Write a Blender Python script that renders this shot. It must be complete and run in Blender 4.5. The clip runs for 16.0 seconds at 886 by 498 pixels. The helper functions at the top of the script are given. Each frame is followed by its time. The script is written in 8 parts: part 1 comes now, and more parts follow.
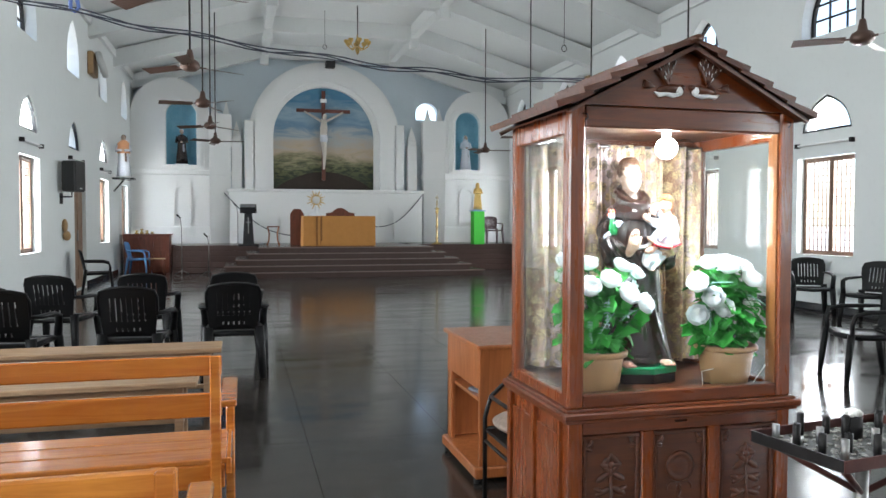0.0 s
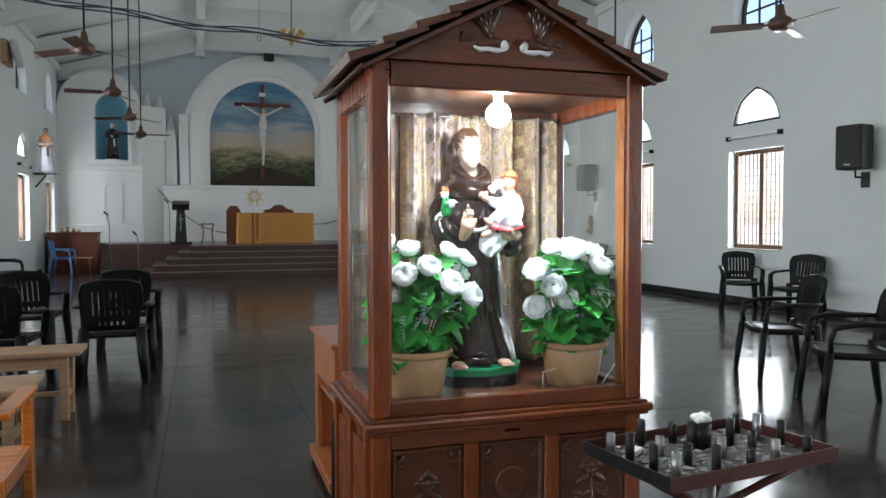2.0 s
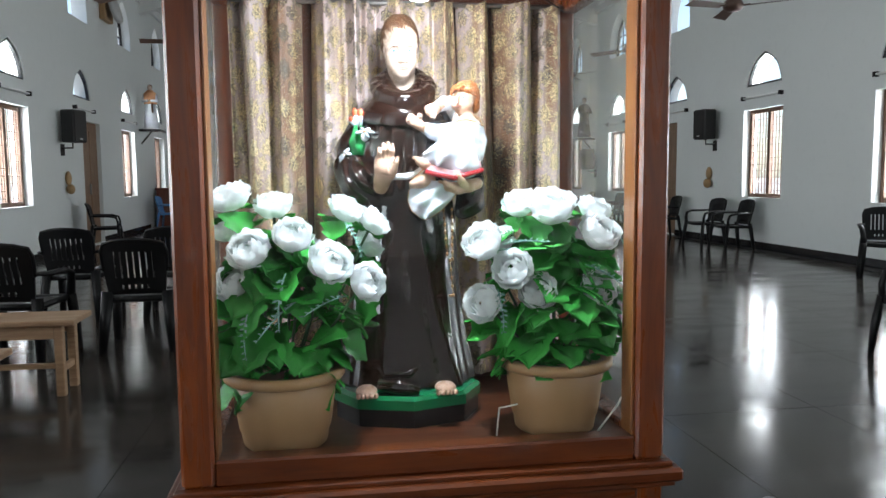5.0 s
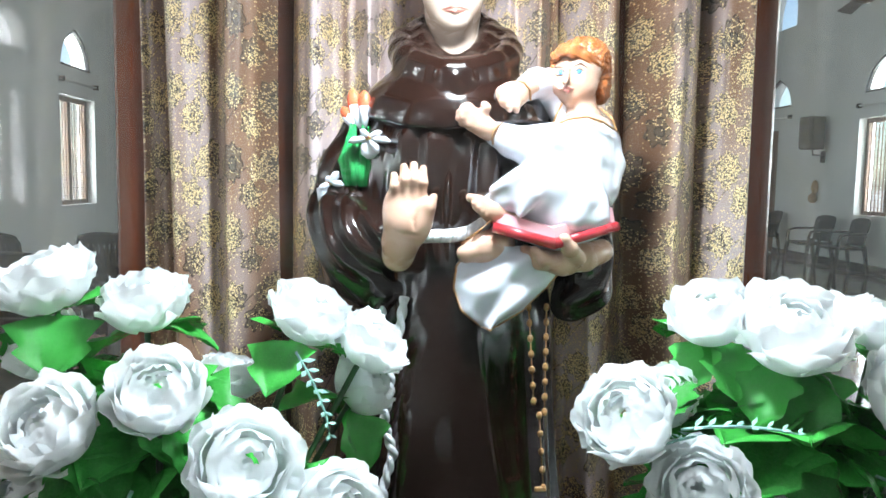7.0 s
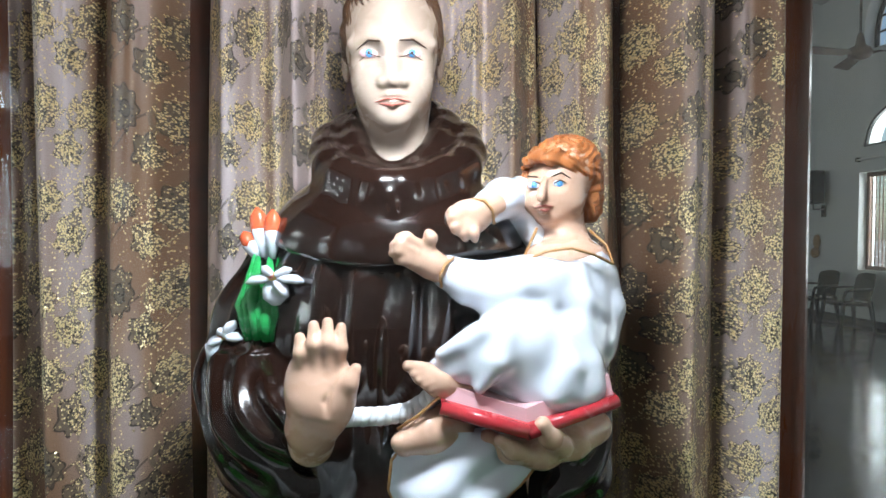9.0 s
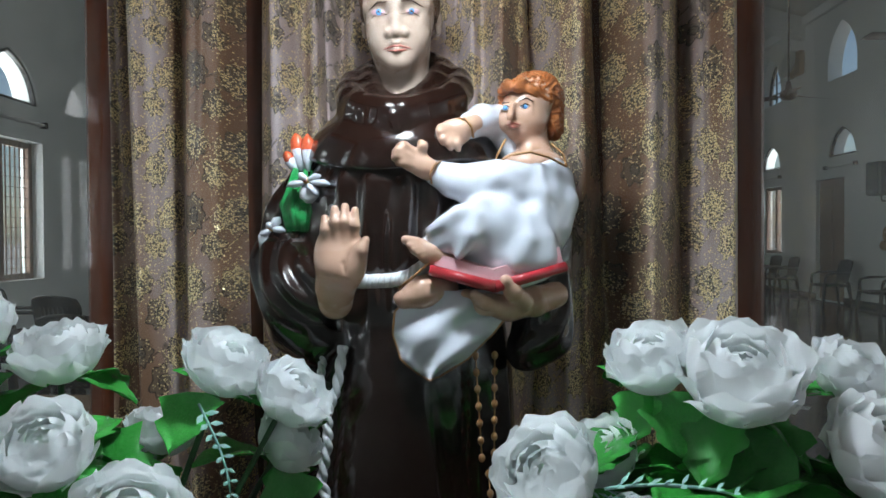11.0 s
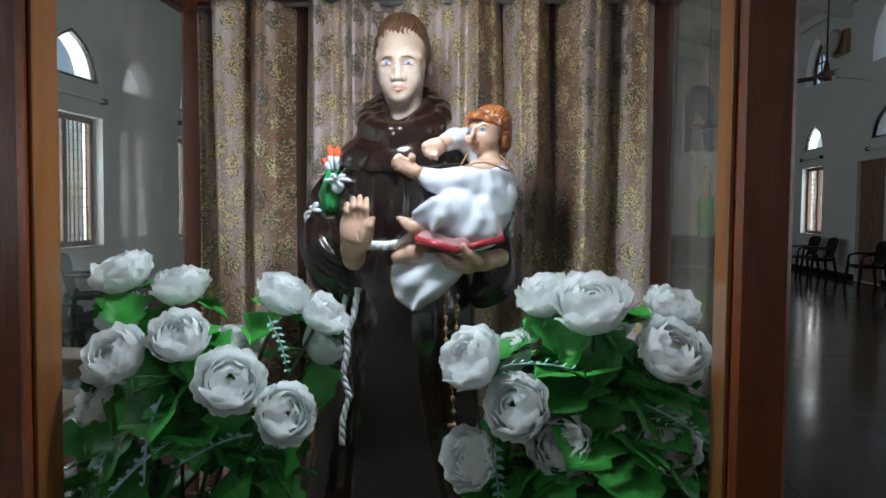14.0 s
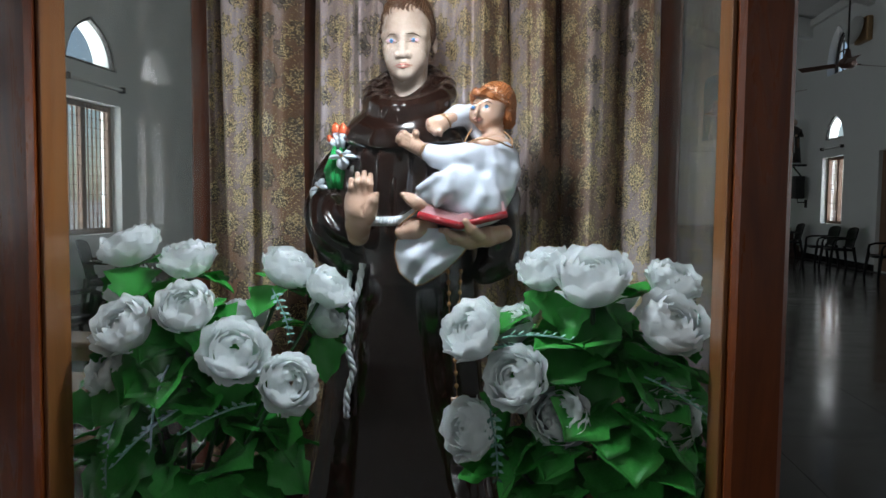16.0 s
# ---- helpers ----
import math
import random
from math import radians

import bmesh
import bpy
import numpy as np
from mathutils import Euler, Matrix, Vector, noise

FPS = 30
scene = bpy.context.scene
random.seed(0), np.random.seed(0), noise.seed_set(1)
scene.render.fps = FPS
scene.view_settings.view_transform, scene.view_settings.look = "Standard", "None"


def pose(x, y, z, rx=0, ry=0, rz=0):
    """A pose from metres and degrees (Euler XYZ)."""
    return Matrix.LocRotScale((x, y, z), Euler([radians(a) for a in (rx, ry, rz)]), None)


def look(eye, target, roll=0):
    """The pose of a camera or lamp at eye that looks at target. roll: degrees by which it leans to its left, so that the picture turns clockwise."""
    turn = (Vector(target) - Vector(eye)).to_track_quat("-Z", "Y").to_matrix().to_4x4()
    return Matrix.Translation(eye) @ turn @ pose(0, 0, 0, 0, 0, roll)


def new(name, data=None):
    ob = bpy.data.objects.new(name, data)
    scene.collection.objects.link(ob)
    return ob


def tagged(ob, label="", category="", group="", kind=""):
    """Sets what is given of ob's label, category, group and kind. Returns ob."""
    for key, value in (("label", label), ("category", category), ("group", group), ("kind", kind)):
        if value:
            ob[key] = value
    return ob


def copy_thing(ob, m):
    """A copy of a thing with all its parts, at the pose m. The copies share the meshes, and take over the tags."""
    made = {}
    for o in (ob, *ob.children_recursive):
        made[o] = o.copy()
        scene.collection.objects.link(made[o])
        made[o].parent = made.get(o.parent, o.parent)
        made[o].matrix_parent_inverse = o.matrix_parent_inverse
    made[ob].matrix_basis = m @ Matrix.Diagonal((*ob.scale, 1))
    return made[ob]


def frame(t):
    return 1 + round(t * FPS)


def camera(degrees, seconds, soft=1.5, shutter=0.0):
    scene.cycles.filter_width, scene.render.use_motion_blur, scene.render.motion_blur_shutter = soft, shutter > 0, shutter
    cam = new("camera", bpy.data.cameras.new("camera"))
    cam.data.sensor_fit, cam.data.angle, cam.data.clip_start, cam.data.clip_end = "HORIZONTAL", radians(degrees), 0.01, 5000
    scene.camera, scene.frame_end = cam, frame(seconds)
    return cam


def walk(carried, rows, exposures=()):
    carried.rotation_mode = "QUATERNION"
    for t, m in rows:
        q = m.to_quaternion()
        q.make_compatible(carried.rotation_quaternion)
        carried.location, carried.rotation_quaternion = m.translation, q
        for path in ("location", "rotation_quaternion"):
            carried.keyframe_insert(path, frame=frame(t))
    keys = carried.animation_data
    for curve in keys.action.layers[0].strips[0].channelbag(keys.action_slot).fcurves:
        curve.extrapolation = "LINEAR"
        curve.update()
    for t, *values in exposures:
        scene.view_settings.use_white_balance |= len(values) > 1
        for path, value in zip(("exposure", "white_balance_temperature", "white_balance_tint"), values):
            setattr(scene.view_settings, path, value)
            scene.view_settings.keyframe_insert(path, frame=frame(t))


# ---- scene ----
cam = camera(60.6, 16.0, shutter=0.0)
PATH = [
    (0, (0.953, 0.492, 1.392), (1.463, 2.424, 1.322), 0.1),
    (0.5, (1.031, 0.47, 1.387), (1.541, 2.403, 1.339), 0.2),
    (1, (1.17, 0.507, 1.368), (1.685, 2.44, 1.331), 0.3),
    (1.5, (1.356, 0.615, 1.348), (1.901, 2.538, 1.294), 0.1),
    (2, (1.558, 0.739, 1.327), (2.17, 2.642, 1.254), -0.1),
    (2.5, (1.808, 0.783, 1.333), (2.285, 2.723, 1.245), -0.7),
    (3, (1.911, 0.826, 1.335), (2.293, 2.786, 1.231), -0.8),
    (3.5, (1.979, 0.946, 1.32), (2.312, 2.914, 1.198), -1.1),
    (3.7, (2.034, 1.01, 1.318), (2.381, 2.975, 1.184), -1.2),
    (6, (2.387, 1.98, 1.282), (2.563, 3.961, 1.078), 0.8),
    (6.5, (2.409, 2.187, 1.322), (2.52, 4.173, 1.118), 1.2),
    (7, (2.414, 2.402, 1.353), (2.521, 4.391, 1.169), 1.0),
    (7.5, (2.388, 2.525, 1.427), (2.629, 4.503, 1.261), 0.8),
    (8, (2.421, 2.591, 1.46), (2.644, 4.574, 1.335), 1.1),
    (8.5, (2.452, 2.621, 1.432), (2.614, 4.613, 1.373), 0.9),
    (8.7, (2.462, 2.621, 1.429), (2.601, 4.615, 1.378), 0.7),
    (10.8, (2.529, 2.464, 1.364), (2.477, 4.463, 1.358), -0.3),
    (11, (2.534, 2.439, 1.338), (2.478, 4.438, 1.305), -0.4),
    (11.5, (2.541, 2.37, 1.304), (2.466, 4.367, 1.208), -1.4),
    (12, (2.545, 2.241, 1.301), (2.455, 4.237, 1.224), -1.0),
    (12.5, (2.577, 2.128, 1.33), (2.466, 4.123, 1.262), -0.7),
    (13, (2.622, 2.085, 1.34), (2.498, 4.079, 1.26), -0.1),
    (13.5, (2.639, 2.073, 1.345), (2.501, 4.066, 1.258), 0.3),
    (14, (2.631, 2.071, 1.347), (2.467, 4.062, 1.247), 0.5),
    (14.5, (2.618, 2.089, 1.348), (2.446, 4.079, 1.234), 0.7),
    (15, (2.621, 2.08, 1.359), (2.464, 4.071, 1.257), 1.0),
    (15.5, (2.648, 2.048, 1.337), (2.489, 4.038, 1.217), 0.9),
    (16, (2.651, 2.063, 1.327), (2.444, 4.048, 1.2), 0.6),
]
EXPOSURES = [(0, 1.8), (1, 1.42), (2, 1.2), (3.7, 1.25), (5.8, 0.8), (7, 0.8), (8, 0.2), (8.7, 0.0), (10.8, -0.72), (12, -0.62), (16, -0.7)]
walk(cam, [(t, look(eye, target, roll)) for t, eye, target, roll in PATH], EXPOSURES)

# ---- daylight ----
world = bpy.data.worlds.new("sky")
scene.world = world
world.use_nodes = True
wn = world.node_tree.nodes
wl = world.node_tree.links
sky = wn.new("ShaderNodeTexSky")
sky.sky_type, sky.sun_disc = 'NISHITA', False
sky.sun_elevation, sky.sun_rotation = radians(60), radians(180)
wl.new(sky.outputs[0], wn["Background"].inputs[0])
wn["Background"].inputs[1].default_value = 0.15

sun_data = bpy.data.lights.new("sun", 'SUN')
sun_data.energy, sun_data.angle, sun_data.color = 2.5, radians(2), (1, 0.96, 0.9)
sun = new("sun", sun_data)
sun.matrix_world = look((3.7, -20, 34.6), (3.7, 0, 0))

# pitch of the windows along both side walls, and the inner faces of the walls
BAYS = [-6.2, -2.88, 0.44, 3.76, 7.08, 10.4, 13.72, 17.04, 20.36, 23.68]
XL, XR, YB, YF = -2.28, 9.70, -8.0, 25.6
WINDOW_POWER, BULB_POWER = 105.0, 17.0


def window_light(x, y, z, w, h, facing, watts):
    """Skylight in the opening of a window."""
    d = bpy.data.lights.new("window_skylight", 'AREA')
    d.shape, d.size, d.size_y, d.energy, d.color = 'RECTANGLE', w, h, watts, (0.93, 0.97, 1.0)
    ob = new("window_skylight", d)
    ob.matrix_world = look((x, y, z), (x + facing, y, z + 0.05))
    return ob


# ---- mesh building ----
class Build:
    """Collects vertices and faces of one mesh; mi is the material slot for what is added."""

    def __init__(self):
        self.v, self.f, self.m, self.s, self.mi = [], [], [], [], 0
        self.tf = Matrix()

    def add(self, verts, faces, smooth=False):
        n = len(self.v)
        self.v += [tuple(self.tf @ Vector(p)) for p in verts]
        for f in faces:
            self.f.append([n + i for i in f])
            self.m.append(self.mi)
            self.s.append(smooth)
        return self

    def box(self, x0, x1, y0, y1, z0, z1, c=0.004, m=None):
        """A box with chamfered edges."""
        C = Vector(((x0 + x1) / 2, (y0 + y1) / 2, (z0 + z1) / 2))
        h = [abs(x1 - x0) / 2, abs(y1 - y0) / 2, abs(z1 - z0) / 2]
        c = min(c, min(h) * 0.45)
        vs, idx = [], {}
        for sx in (-1, 1):
            for sy in (-1, 1):
                for sz in (-1, 1):
                    for k in range(3):
                        q = [sx * (h[0] - c), sy * (h[1] - c), sz * (h[2] - c)]
                        q[k] = (sx, sy, sz)[k] * h[k]
                        idx[(sx, sy, sz, k)] = len(vs)
                        p = Vector(q)
                        vs.append((m @ p if m else p) + C)
        fs = []
        for k in range(3):
            a, b = [(1, 2), (0, 2), (0, 1)][k]
            for s in (-1, 1):
                loop = []
                for sa, sb in ((-1, -1), (1, -1), (1, 1), (-1, 1)):
                    q = [0, 0, 0]
                    q[k], q[a], q[b] = s, sa, sb
                    loop.append(idx[(*q, k)])
                fs.append(loop)
            for sa in (-1, 1):
                for sb in (-1, 1):
                    q0, q1 = [0, 0, 0], [0, 0, 0]
                    q0[k], q0[a], q0[b] = -1, sa, sb
                    q1[k], q1[a], q1[b] = 1, sa, sb
                    fs.append([idx[(*q0, a)], idx[(*q1, a)], idx[(*q1, b)], idx[(*q0, b)]])
        for sx in (-1, 1):
            for sy in (-1, 1):
                for sz in (-1, 1):
                    fs.append([idx[(sx, sy, sz, k)] for k in range(3)])
        return self.add(vs, fs)

    def tube(self, pts, r, seg=8, cap=True, flat=1.0, smooth=True):
        """A round bar along points; r is a radius or one for each point; flat squeezes it."""
        pts = [Vector(p) for p in pts]
        rs = r if isinstance(r, (list, tuple)) else [r] * len(pts)
        vs, fs = [], []
        up = None
        for i, p in enumerate(pts):
            d = (pts[min(i + 1, len(pts) - 1)] - pts[max(i - 1, 0)])
            d = d.normalized() if d.length > 1e-9 else Vector((0, 0, 1))
            if up is None:
                up = Vector((0, 0, 1)) if abs(d.z) < 0.9 else Vector((0, 1, 0))
            a = d.cross(up).normalized()
            b = a.cross(d).normalized()
            up = b
            for k in range(seg):
                t = 2 * math.pi * k / seg
                vs.append(p + a * (rs[i] * math.cos(t)) + b * (rs[i] * flat * math.sin(t)))
        for i in range(len(pts) - 1):
            for k in range(seg):
                k2 = (k + 1) % seg
                fs.append([i * seg + k, i * seg + k2, (i + 1) * seg + k2, (i + 1) * seg + k])
        if cap:
            fs.append(list(range(seg)))
            fs.append(list(range((len(pts) - 1) * seg, len(pts) * seg)))
        return self.add(vs, fs, smooth)

    def lathe(self, prof, c=(0, 0, 0), seg=24, sx=1.0, sy=1.0, wave=None, smooth=True):
        """A turned form: prof is rows of radius and height; wave(angle, height) scales the radius."""
        vs, fs = [], []
        for r, z in prof:
            for k in range(seg):
                t = 2 * math.pi * k / seg
                q = r * (wave(t, z) if wave else 1)
                vs.append((c[0] + q * sx * math.cos(t), c[1] + q * sy * math.sin(t), c[2] + z))
        for i in range(len(prof) - 1):
            for k in range(seg):
                k2 = (k + 1) % seg
                fs.append([i * seg + k, i * seg + k2, (i + 1) * seg + k2, (i + 1) * seg + k])
        for i in (0, len(prof) - 1):
            if prof[i][0] > 1e-5:
                fs.append([i * seg + k for k in range(seg)])
        return self.add(vs, fs, smooth)

    def ball(self, c, rx, ry=None, rz=None, seg=14, rings=8, m=None, warp=None):
        ry, rz = ry or rx, rz or rx
        vs, fs = [], []
        for i in range(rings + 1):
            a = math.pi * i / rings
            for k in range(seg):
                t = 2 * math.pi * k / seg
                p = Vector((math.sin(a) * math.cos(t), math.sin(a) * math.sin(t), math.cos(a)))
                if warp:
                    p = p * warp(p)
                p = Vector((p.x * rx, p.y * ry, p.z * rz))
                vs.append((m @ p if m else p) + Vector(c))
        for i in range(rings):
            for k in range(seg):
                k2 = (k + 1) % seg
                fs.append([i * seg + k, i * seg + k2, (i + 1) * seg + k2, (i + 1) * seg + k])
        return self.add(vs, fs, True)

    def plate(self, outline, holes, depth, to):
        """A flat plate with openings right through it. outline and holes are loops of (u, v); to(u, v, w) gives the place; w goes from 0 to depth."""
        bm = bmesh.new()
        for loop in [outline] + list(holes):
            vs = [bm.verts.new((u, v, 0)) for u, v in loop]
            for i in range(len(vs)):
                bm.edges.new((vs[i], vs[(i + 1) % len(vs)]))
        bmesh.ops.triangle_fill(bm, use_beauty=True, use_dissolve=False, edges=bm.edges[:])
        bm.verts.index_update()
        vs = [(v.co.x, v.co.y) for v in bm.verts]
        tris = [[v.index for v in f.verts] for f in bm.faces]
        bm.free()
        n = len(vs)
        out = [to(u, v, 0) for u, v in vs] + [to(u, v, depth) for u, v in vs]
        fs = tris + [[i + n for i in reversed(t)] for t in tris]
        base = 0
        for loop in [outline] + list(holes):
            k = len(loop)
            for i in range(k):
                a, b = base + i, base + (i + 1) % k
                fs.append([a, b, b + n, a + n])
            base += k
        return self.add(out, fs)

    def mesh(self, name, mats, fix=True):
        me = bpy.data.meshes.new(name)
        me.from_pydata(self.v, [], self.f)
        for m in (mats if isinstance(mats, (list, tuple)) else [mats]):
            me.materials.append(m)
        me.polygons.foreach_set("material_index", self.m)
        me.polygons.foreach_set("use_smooth", self.s)
        if fix:
            bm = bmesh.new()
            bm.from_mesh(me)
            bmesh.ops.remove_doubles(bm, verts=bm.verts, dist=1e-6)
            bmesh.ops.recalc_face_normals(bm, faces=bm.faces)
            bm.to_mesh(me)
            bm.free()
        me.update()
        return me


def part(name, b, mats, parent, label=""):
    """One mesh under a thing or under a part of it."""
    ob = new(name, b.mesh(name, mats) if isinstance(b, Build) else b)
    ob.parent = parent
    return tagged(ob, label) if label else ob


def thing(name, m, label, category, group="", kind=""):
    """The base of a thing: an Empty that carries its parts."""
    ob = new(name)
    ob.empty_display_size = 0.1
    ob.matrix_basis = m
    return tagged(ob, label, category, group, kind)


def solid(name, b, mats, label, category, kind="", m=None, group=""):
    ob = new(name, b.mesh(name, mats))
    if m:
        ob.matrix_basis = m
    return tagged(ob, label, category, group, kind)


def arch(x0, x1, z0, spring, n=14, point=0.0):
    """The outline of an arched opening, from its left foot over the top to its right foot. point: 0 round, 1 a full lancet."""
    w = x1 - x0
    c = (x0 + x1) / 2
    pts = [(x0, z0), (x1, z0), (x1, spring)]
    r = w / 2 * (1 + point)
    top = math.acos((r - w / 2) / r)
    for i in range(1, n + 1):
        a = top * i / n
        pts.append((x1 - r + r * math.cos(a), spring + r * math.sin(a)))
    for i in range(n - 1, -1, -1):
        a = top * i / n
        pts.append((x0 + r - r * math.cos(a), spring + r * math.sin(a)))
    return pts


def rect(u0, u1, v0, v1):
    return [(u0, v0), (u1, v0), (u1, v1), (u0, v1)]


# ---- materials ----
def material(name, color, rough=0.5, metal=0.0, **more):
    mat = bpy.data.materials.new(name)
    mat.use_nodes = True
    p = mat.node_tree.nodes["Principled BSDF"]
    p.inputs["Base Color"].default_value = (*color, 1)
    p.inputs["Roughness"].default_value = rough
    p.inputs["Metallic"].default_value = metal
    for key, value in more.items():
        p.inputs[key.replace("_", " ")].default_value = value
    return mat


def node(mat, kind, **sockets):
    n = mat.node_tree.nodes.new("ShaderNode" + kind)
    for key, value in sockets.items():
        n.inputs[key.replace("_", " ")].default_value = value
    return n


def link(mat, a, b):
    mat.node_tree.links.new(a, b)


def ramp(mat, fac, stops):
    r = mat.node_tree.nodes.new("ShaderNodeValToRGB")
    e = r.color_ramp.elements
    while len(e) < len(stops):
        e.new(0.5)
    for el, (pos, col) in zip(e, stops):
        el.position, el.color = pos, (*col, 1)
    link(mat, fac, r.inputs[0])
    return r.outputs[0]


def coords(mat, scale=(1, 1, 1), which="Object"):
    t = mat.node_tree.nodes.new("ShaderNodeTexCoord")
    m = mat.node_tree.nodes.new("ShaderNodeMapping")
    m.inputs["Scale"].default_value = scale
    link(mat, t.outputs[which], m.inputs[0])
    return m.outputs[0]


def noise_of(mat, vec, scale, detail=4, rough=0.55, dist=0.0):
    n = node(mat, "TexNoise", Scale=scale, Detail=detail, Roughness=rough, Distortion=dist)
    link(mat, vec, n.inputs["Vector"])
    return n.outputs["Fac"]


def bump(mat, height, strength=0.2, distance=0.002):
    b = node(mat, "Bump", Strength=strength, Distance=distance)
    link(mat, height, b.inputs["Height"])
    link(mat, b.outputs[0], mat.node_tree.nodes["Principled BSDF"].inputs["Normal"])


def base(mat, socket, key="Base Color"):
    link(mat, socket, mat.node_tree.nodes["Principled BSDF"].inputs[key])


def mixed(mat, fac, a, b):
    """A colour mix; a and b are sockets or colours."""
    n = mat.node_tree.nodes.new("ShaderNodeMix")
    n.data_type = 'RGBA'
    for val, i in ((a, 6), (b, 7)):
        if isinstance(val, tuple):
            n.inputs[i].default_value = (*val, 1)
        else:
            link(mat, val, n.inputs[i])
    if isinstance(fac, float):
        n.inputs[0].default_value = fac
    else:
        link(mat, fac, n.inputs[0])
    return n.outputs[2]


def scaled(mat, sock, a, b):
    n = node(mat, "MapRange")
    n.inputs[3].default_value, n.inputs[4].default_value = a, b
    link(mat, sock, n.inputs[0])
    return n.outputs[0]


def wood(name, dark, light, rough=0.35, axis=0, grain=1.0, coat=0.0, each=0.0):
    """Timber with long grain along an axis (0 x, 1 y, 2 z), streaks, knots and worn gloss."""
    mat = material(name, light, rough)
    sc = [14 * grain] * 3
    sc[axis] = 1.1 * grain
    v = coords(mat, tuple(sc))
    warp = noise_of(mat, coords(mat, (3, 3, 3)), 1.6, 2)
    streak = noise_of(mat, v, 2.2, 6, 0.65, 1.2)
    fine = noise_of(mat, coords(mat, tuple(c * 7 for c in sc)), 2.0, 3)
    col = ramp(mat, streak, [(0.3, dark), (0.5, tuple((a + b) / 2 for a, b in zip(dark, light))), (0.68, light)])
    col = mixed(mat, scaled(mat, fine, 0.0, 0.25), col, dark)
    col = mixed(mat, scaled(mat, warp, -0.15, 0.35), col, tuple(c * 0.55 for c in dark))
    if each:
        info = mat.node_tree.nodes.new("ShaderNodeObjectInfo")
        col = mixed(mat, scaled(mat, info.outputs["Random"], 0.0, each), col, dark)
    base(mat, col)
    base(mat, scaled(mat, streak, rough + 0.12, rough - 0.08), "Roughness")
    bump(mat, fine, 0.15, 0.001)
    if coat:
        mat.node_tree.nodes["Principled BSDF"].inputs["Coat Weight"].default_value = coat
        mat.node_tree.nodes["Principled BSDF"].inputs["Coat Roughness"].default_value = 0.12
    return mat


def paint(name, color, rough=0.6, stain=0.12, scale=1.0, tint=None, relief=0.12):
    """Painted plaster: broad blotches, fine tooth and faint dirt."""
    mat = material(name, color, rough)
    v = coords(mat)
    big = noise_of(mat, v, 0.7 * scale, 5, 0.6)
    small = noise_of(mat, v, 9 * scale, 5, 0.6)
    fine = noise_of(mat, v, 160, 2)
    col = mixed(mat, scaled(mat, big, 0.0, 2 * stain), color, tint or tuple(c * 0.72 for c in color))
    col = mixed(mat, ramp(mat, small, [(0.55, (0, 0, 0)), (0.8, (stain,) * 3)]), col, tuple(c * 0.5 for c in color))
    base(mat, col)
    base(mat, scaled(mat, small, rough - 0.1, rough + 0.1), "Roughness")
    bump(mat, fine, relief, 0.001)
    return mat


def plain(name, color, rough=0.45, metal=0.0, vary=0.18, scale=12.0, **more):
    """Moulded plastic, metal or glazed paint with handled, slightly uneven gloss."""
    mat = material(name, color, rough, metal, **more)
    v = coords(mat)
    n = noise_of(mat, v, scale, 4)
    base(mat, mixed(mat, scaled(mat, n, 0.0, vary * 2), color, tuple(c * 0.55 for c in color)))
    base(mat, scaled(mat, noise_of(mat, v, scale * 4, 3), max(0.03, rough - 0.12), rough + 0.15), "Roughness")
    return mat


WALL = paint("wall_paint", (0.72, 0.75, 0.74), 0.55, 0.09)
WHITE = paint("white_plaster", (0.8, 0.81, 0.8), 0.55, 0.08, 1.4)
PALEBLUE = paint("pale_blue_plaster", (0.60, 0.68, 0.73), 0.6, 0.1)
CEILING = paint("ceiling_paint", (0.74, 0.76, 0.75), 0.6, 0.14, 1.2)
NICHE = paint("niche_blue", (0.06, 0.33, 0.52), 0.5, 0.6, 3.0, (0.35, 0.62, 0.72))
REVEAL = paint("reveal_white", (0.8, 0.8, 0.77), 0.55, 0.1)
BLACKSTONE = plain("black_granite", (0.02, 0.02, 0.022), 0.18, 0, 0.4, 30)
STEPSTONE = plain("brown_granite", (0.10, 0.06, 0.052), 0.2, 0, 0.5, 25)
NOSING = plain("light_granite_nosing", (0.26, 0.19, 0.17), 0.25, 0, 0.3, 30)
TEAK = wood("shrine_teak", (0.10, 0.020, 0.004), (0.29, 0.065, 0.011), 0.26, 2, 1.0, 0.5)
TEAK_X = wood("shrine_teak_cross", (0.065, 0.014, 0.004), (0.20, 0.046, 0.010), 0.28, 0, 1.0, 0.5)
TEAK_DARK = wood("shrine_teak_dark", (0.05, 0.014, 0.006), (0.155, 0.045, 0.016), 0.3, 0, 1.2, 0.4, 0.5)
# paler teak: the brightness of the posts' inner sides is put into the colour
TEAK_INNER = wood("paler_inner_teak", (0.17, 0.06, 0.016), (0.27, 0.105, 0.03), 0.35, 2, 1.0, 0.2)
BENCHWOOD = wood("varnished_pine", (0.40, 0.10, 0.012), (0.80, 0.31, 0.05), 0.2, 0, 0.7, 0.6, 0.5)
OLDWOOD = wood("bare_plank", (0.24, 0.14, 0.075), (0.5, 0.33, 0.19), 0.5, 0, 0.9, 0.1, 0.5)
DESKWOOD = wood("desk_wood", (0.26, 0.075, 0.02), (0.45, 0.15, 0.045), 0.3, 2, 0.9, 0.4)
CUPWOOD = wood("cupboard_wood", (0.1, 0.028, 0.015), (0.24, 0.06, 0.03), 0.35, 2)
DOORWOOD = wood("door_wood", (0.16, 0.09, 0.05), (0.30, 0.18, 0.11), 0.5, 2)
FRAMEWOOD = wood("window_frame_wood", (0.10, 0.05, 0.03), (0.21, 0.115, 0.07), 0.45, 2)
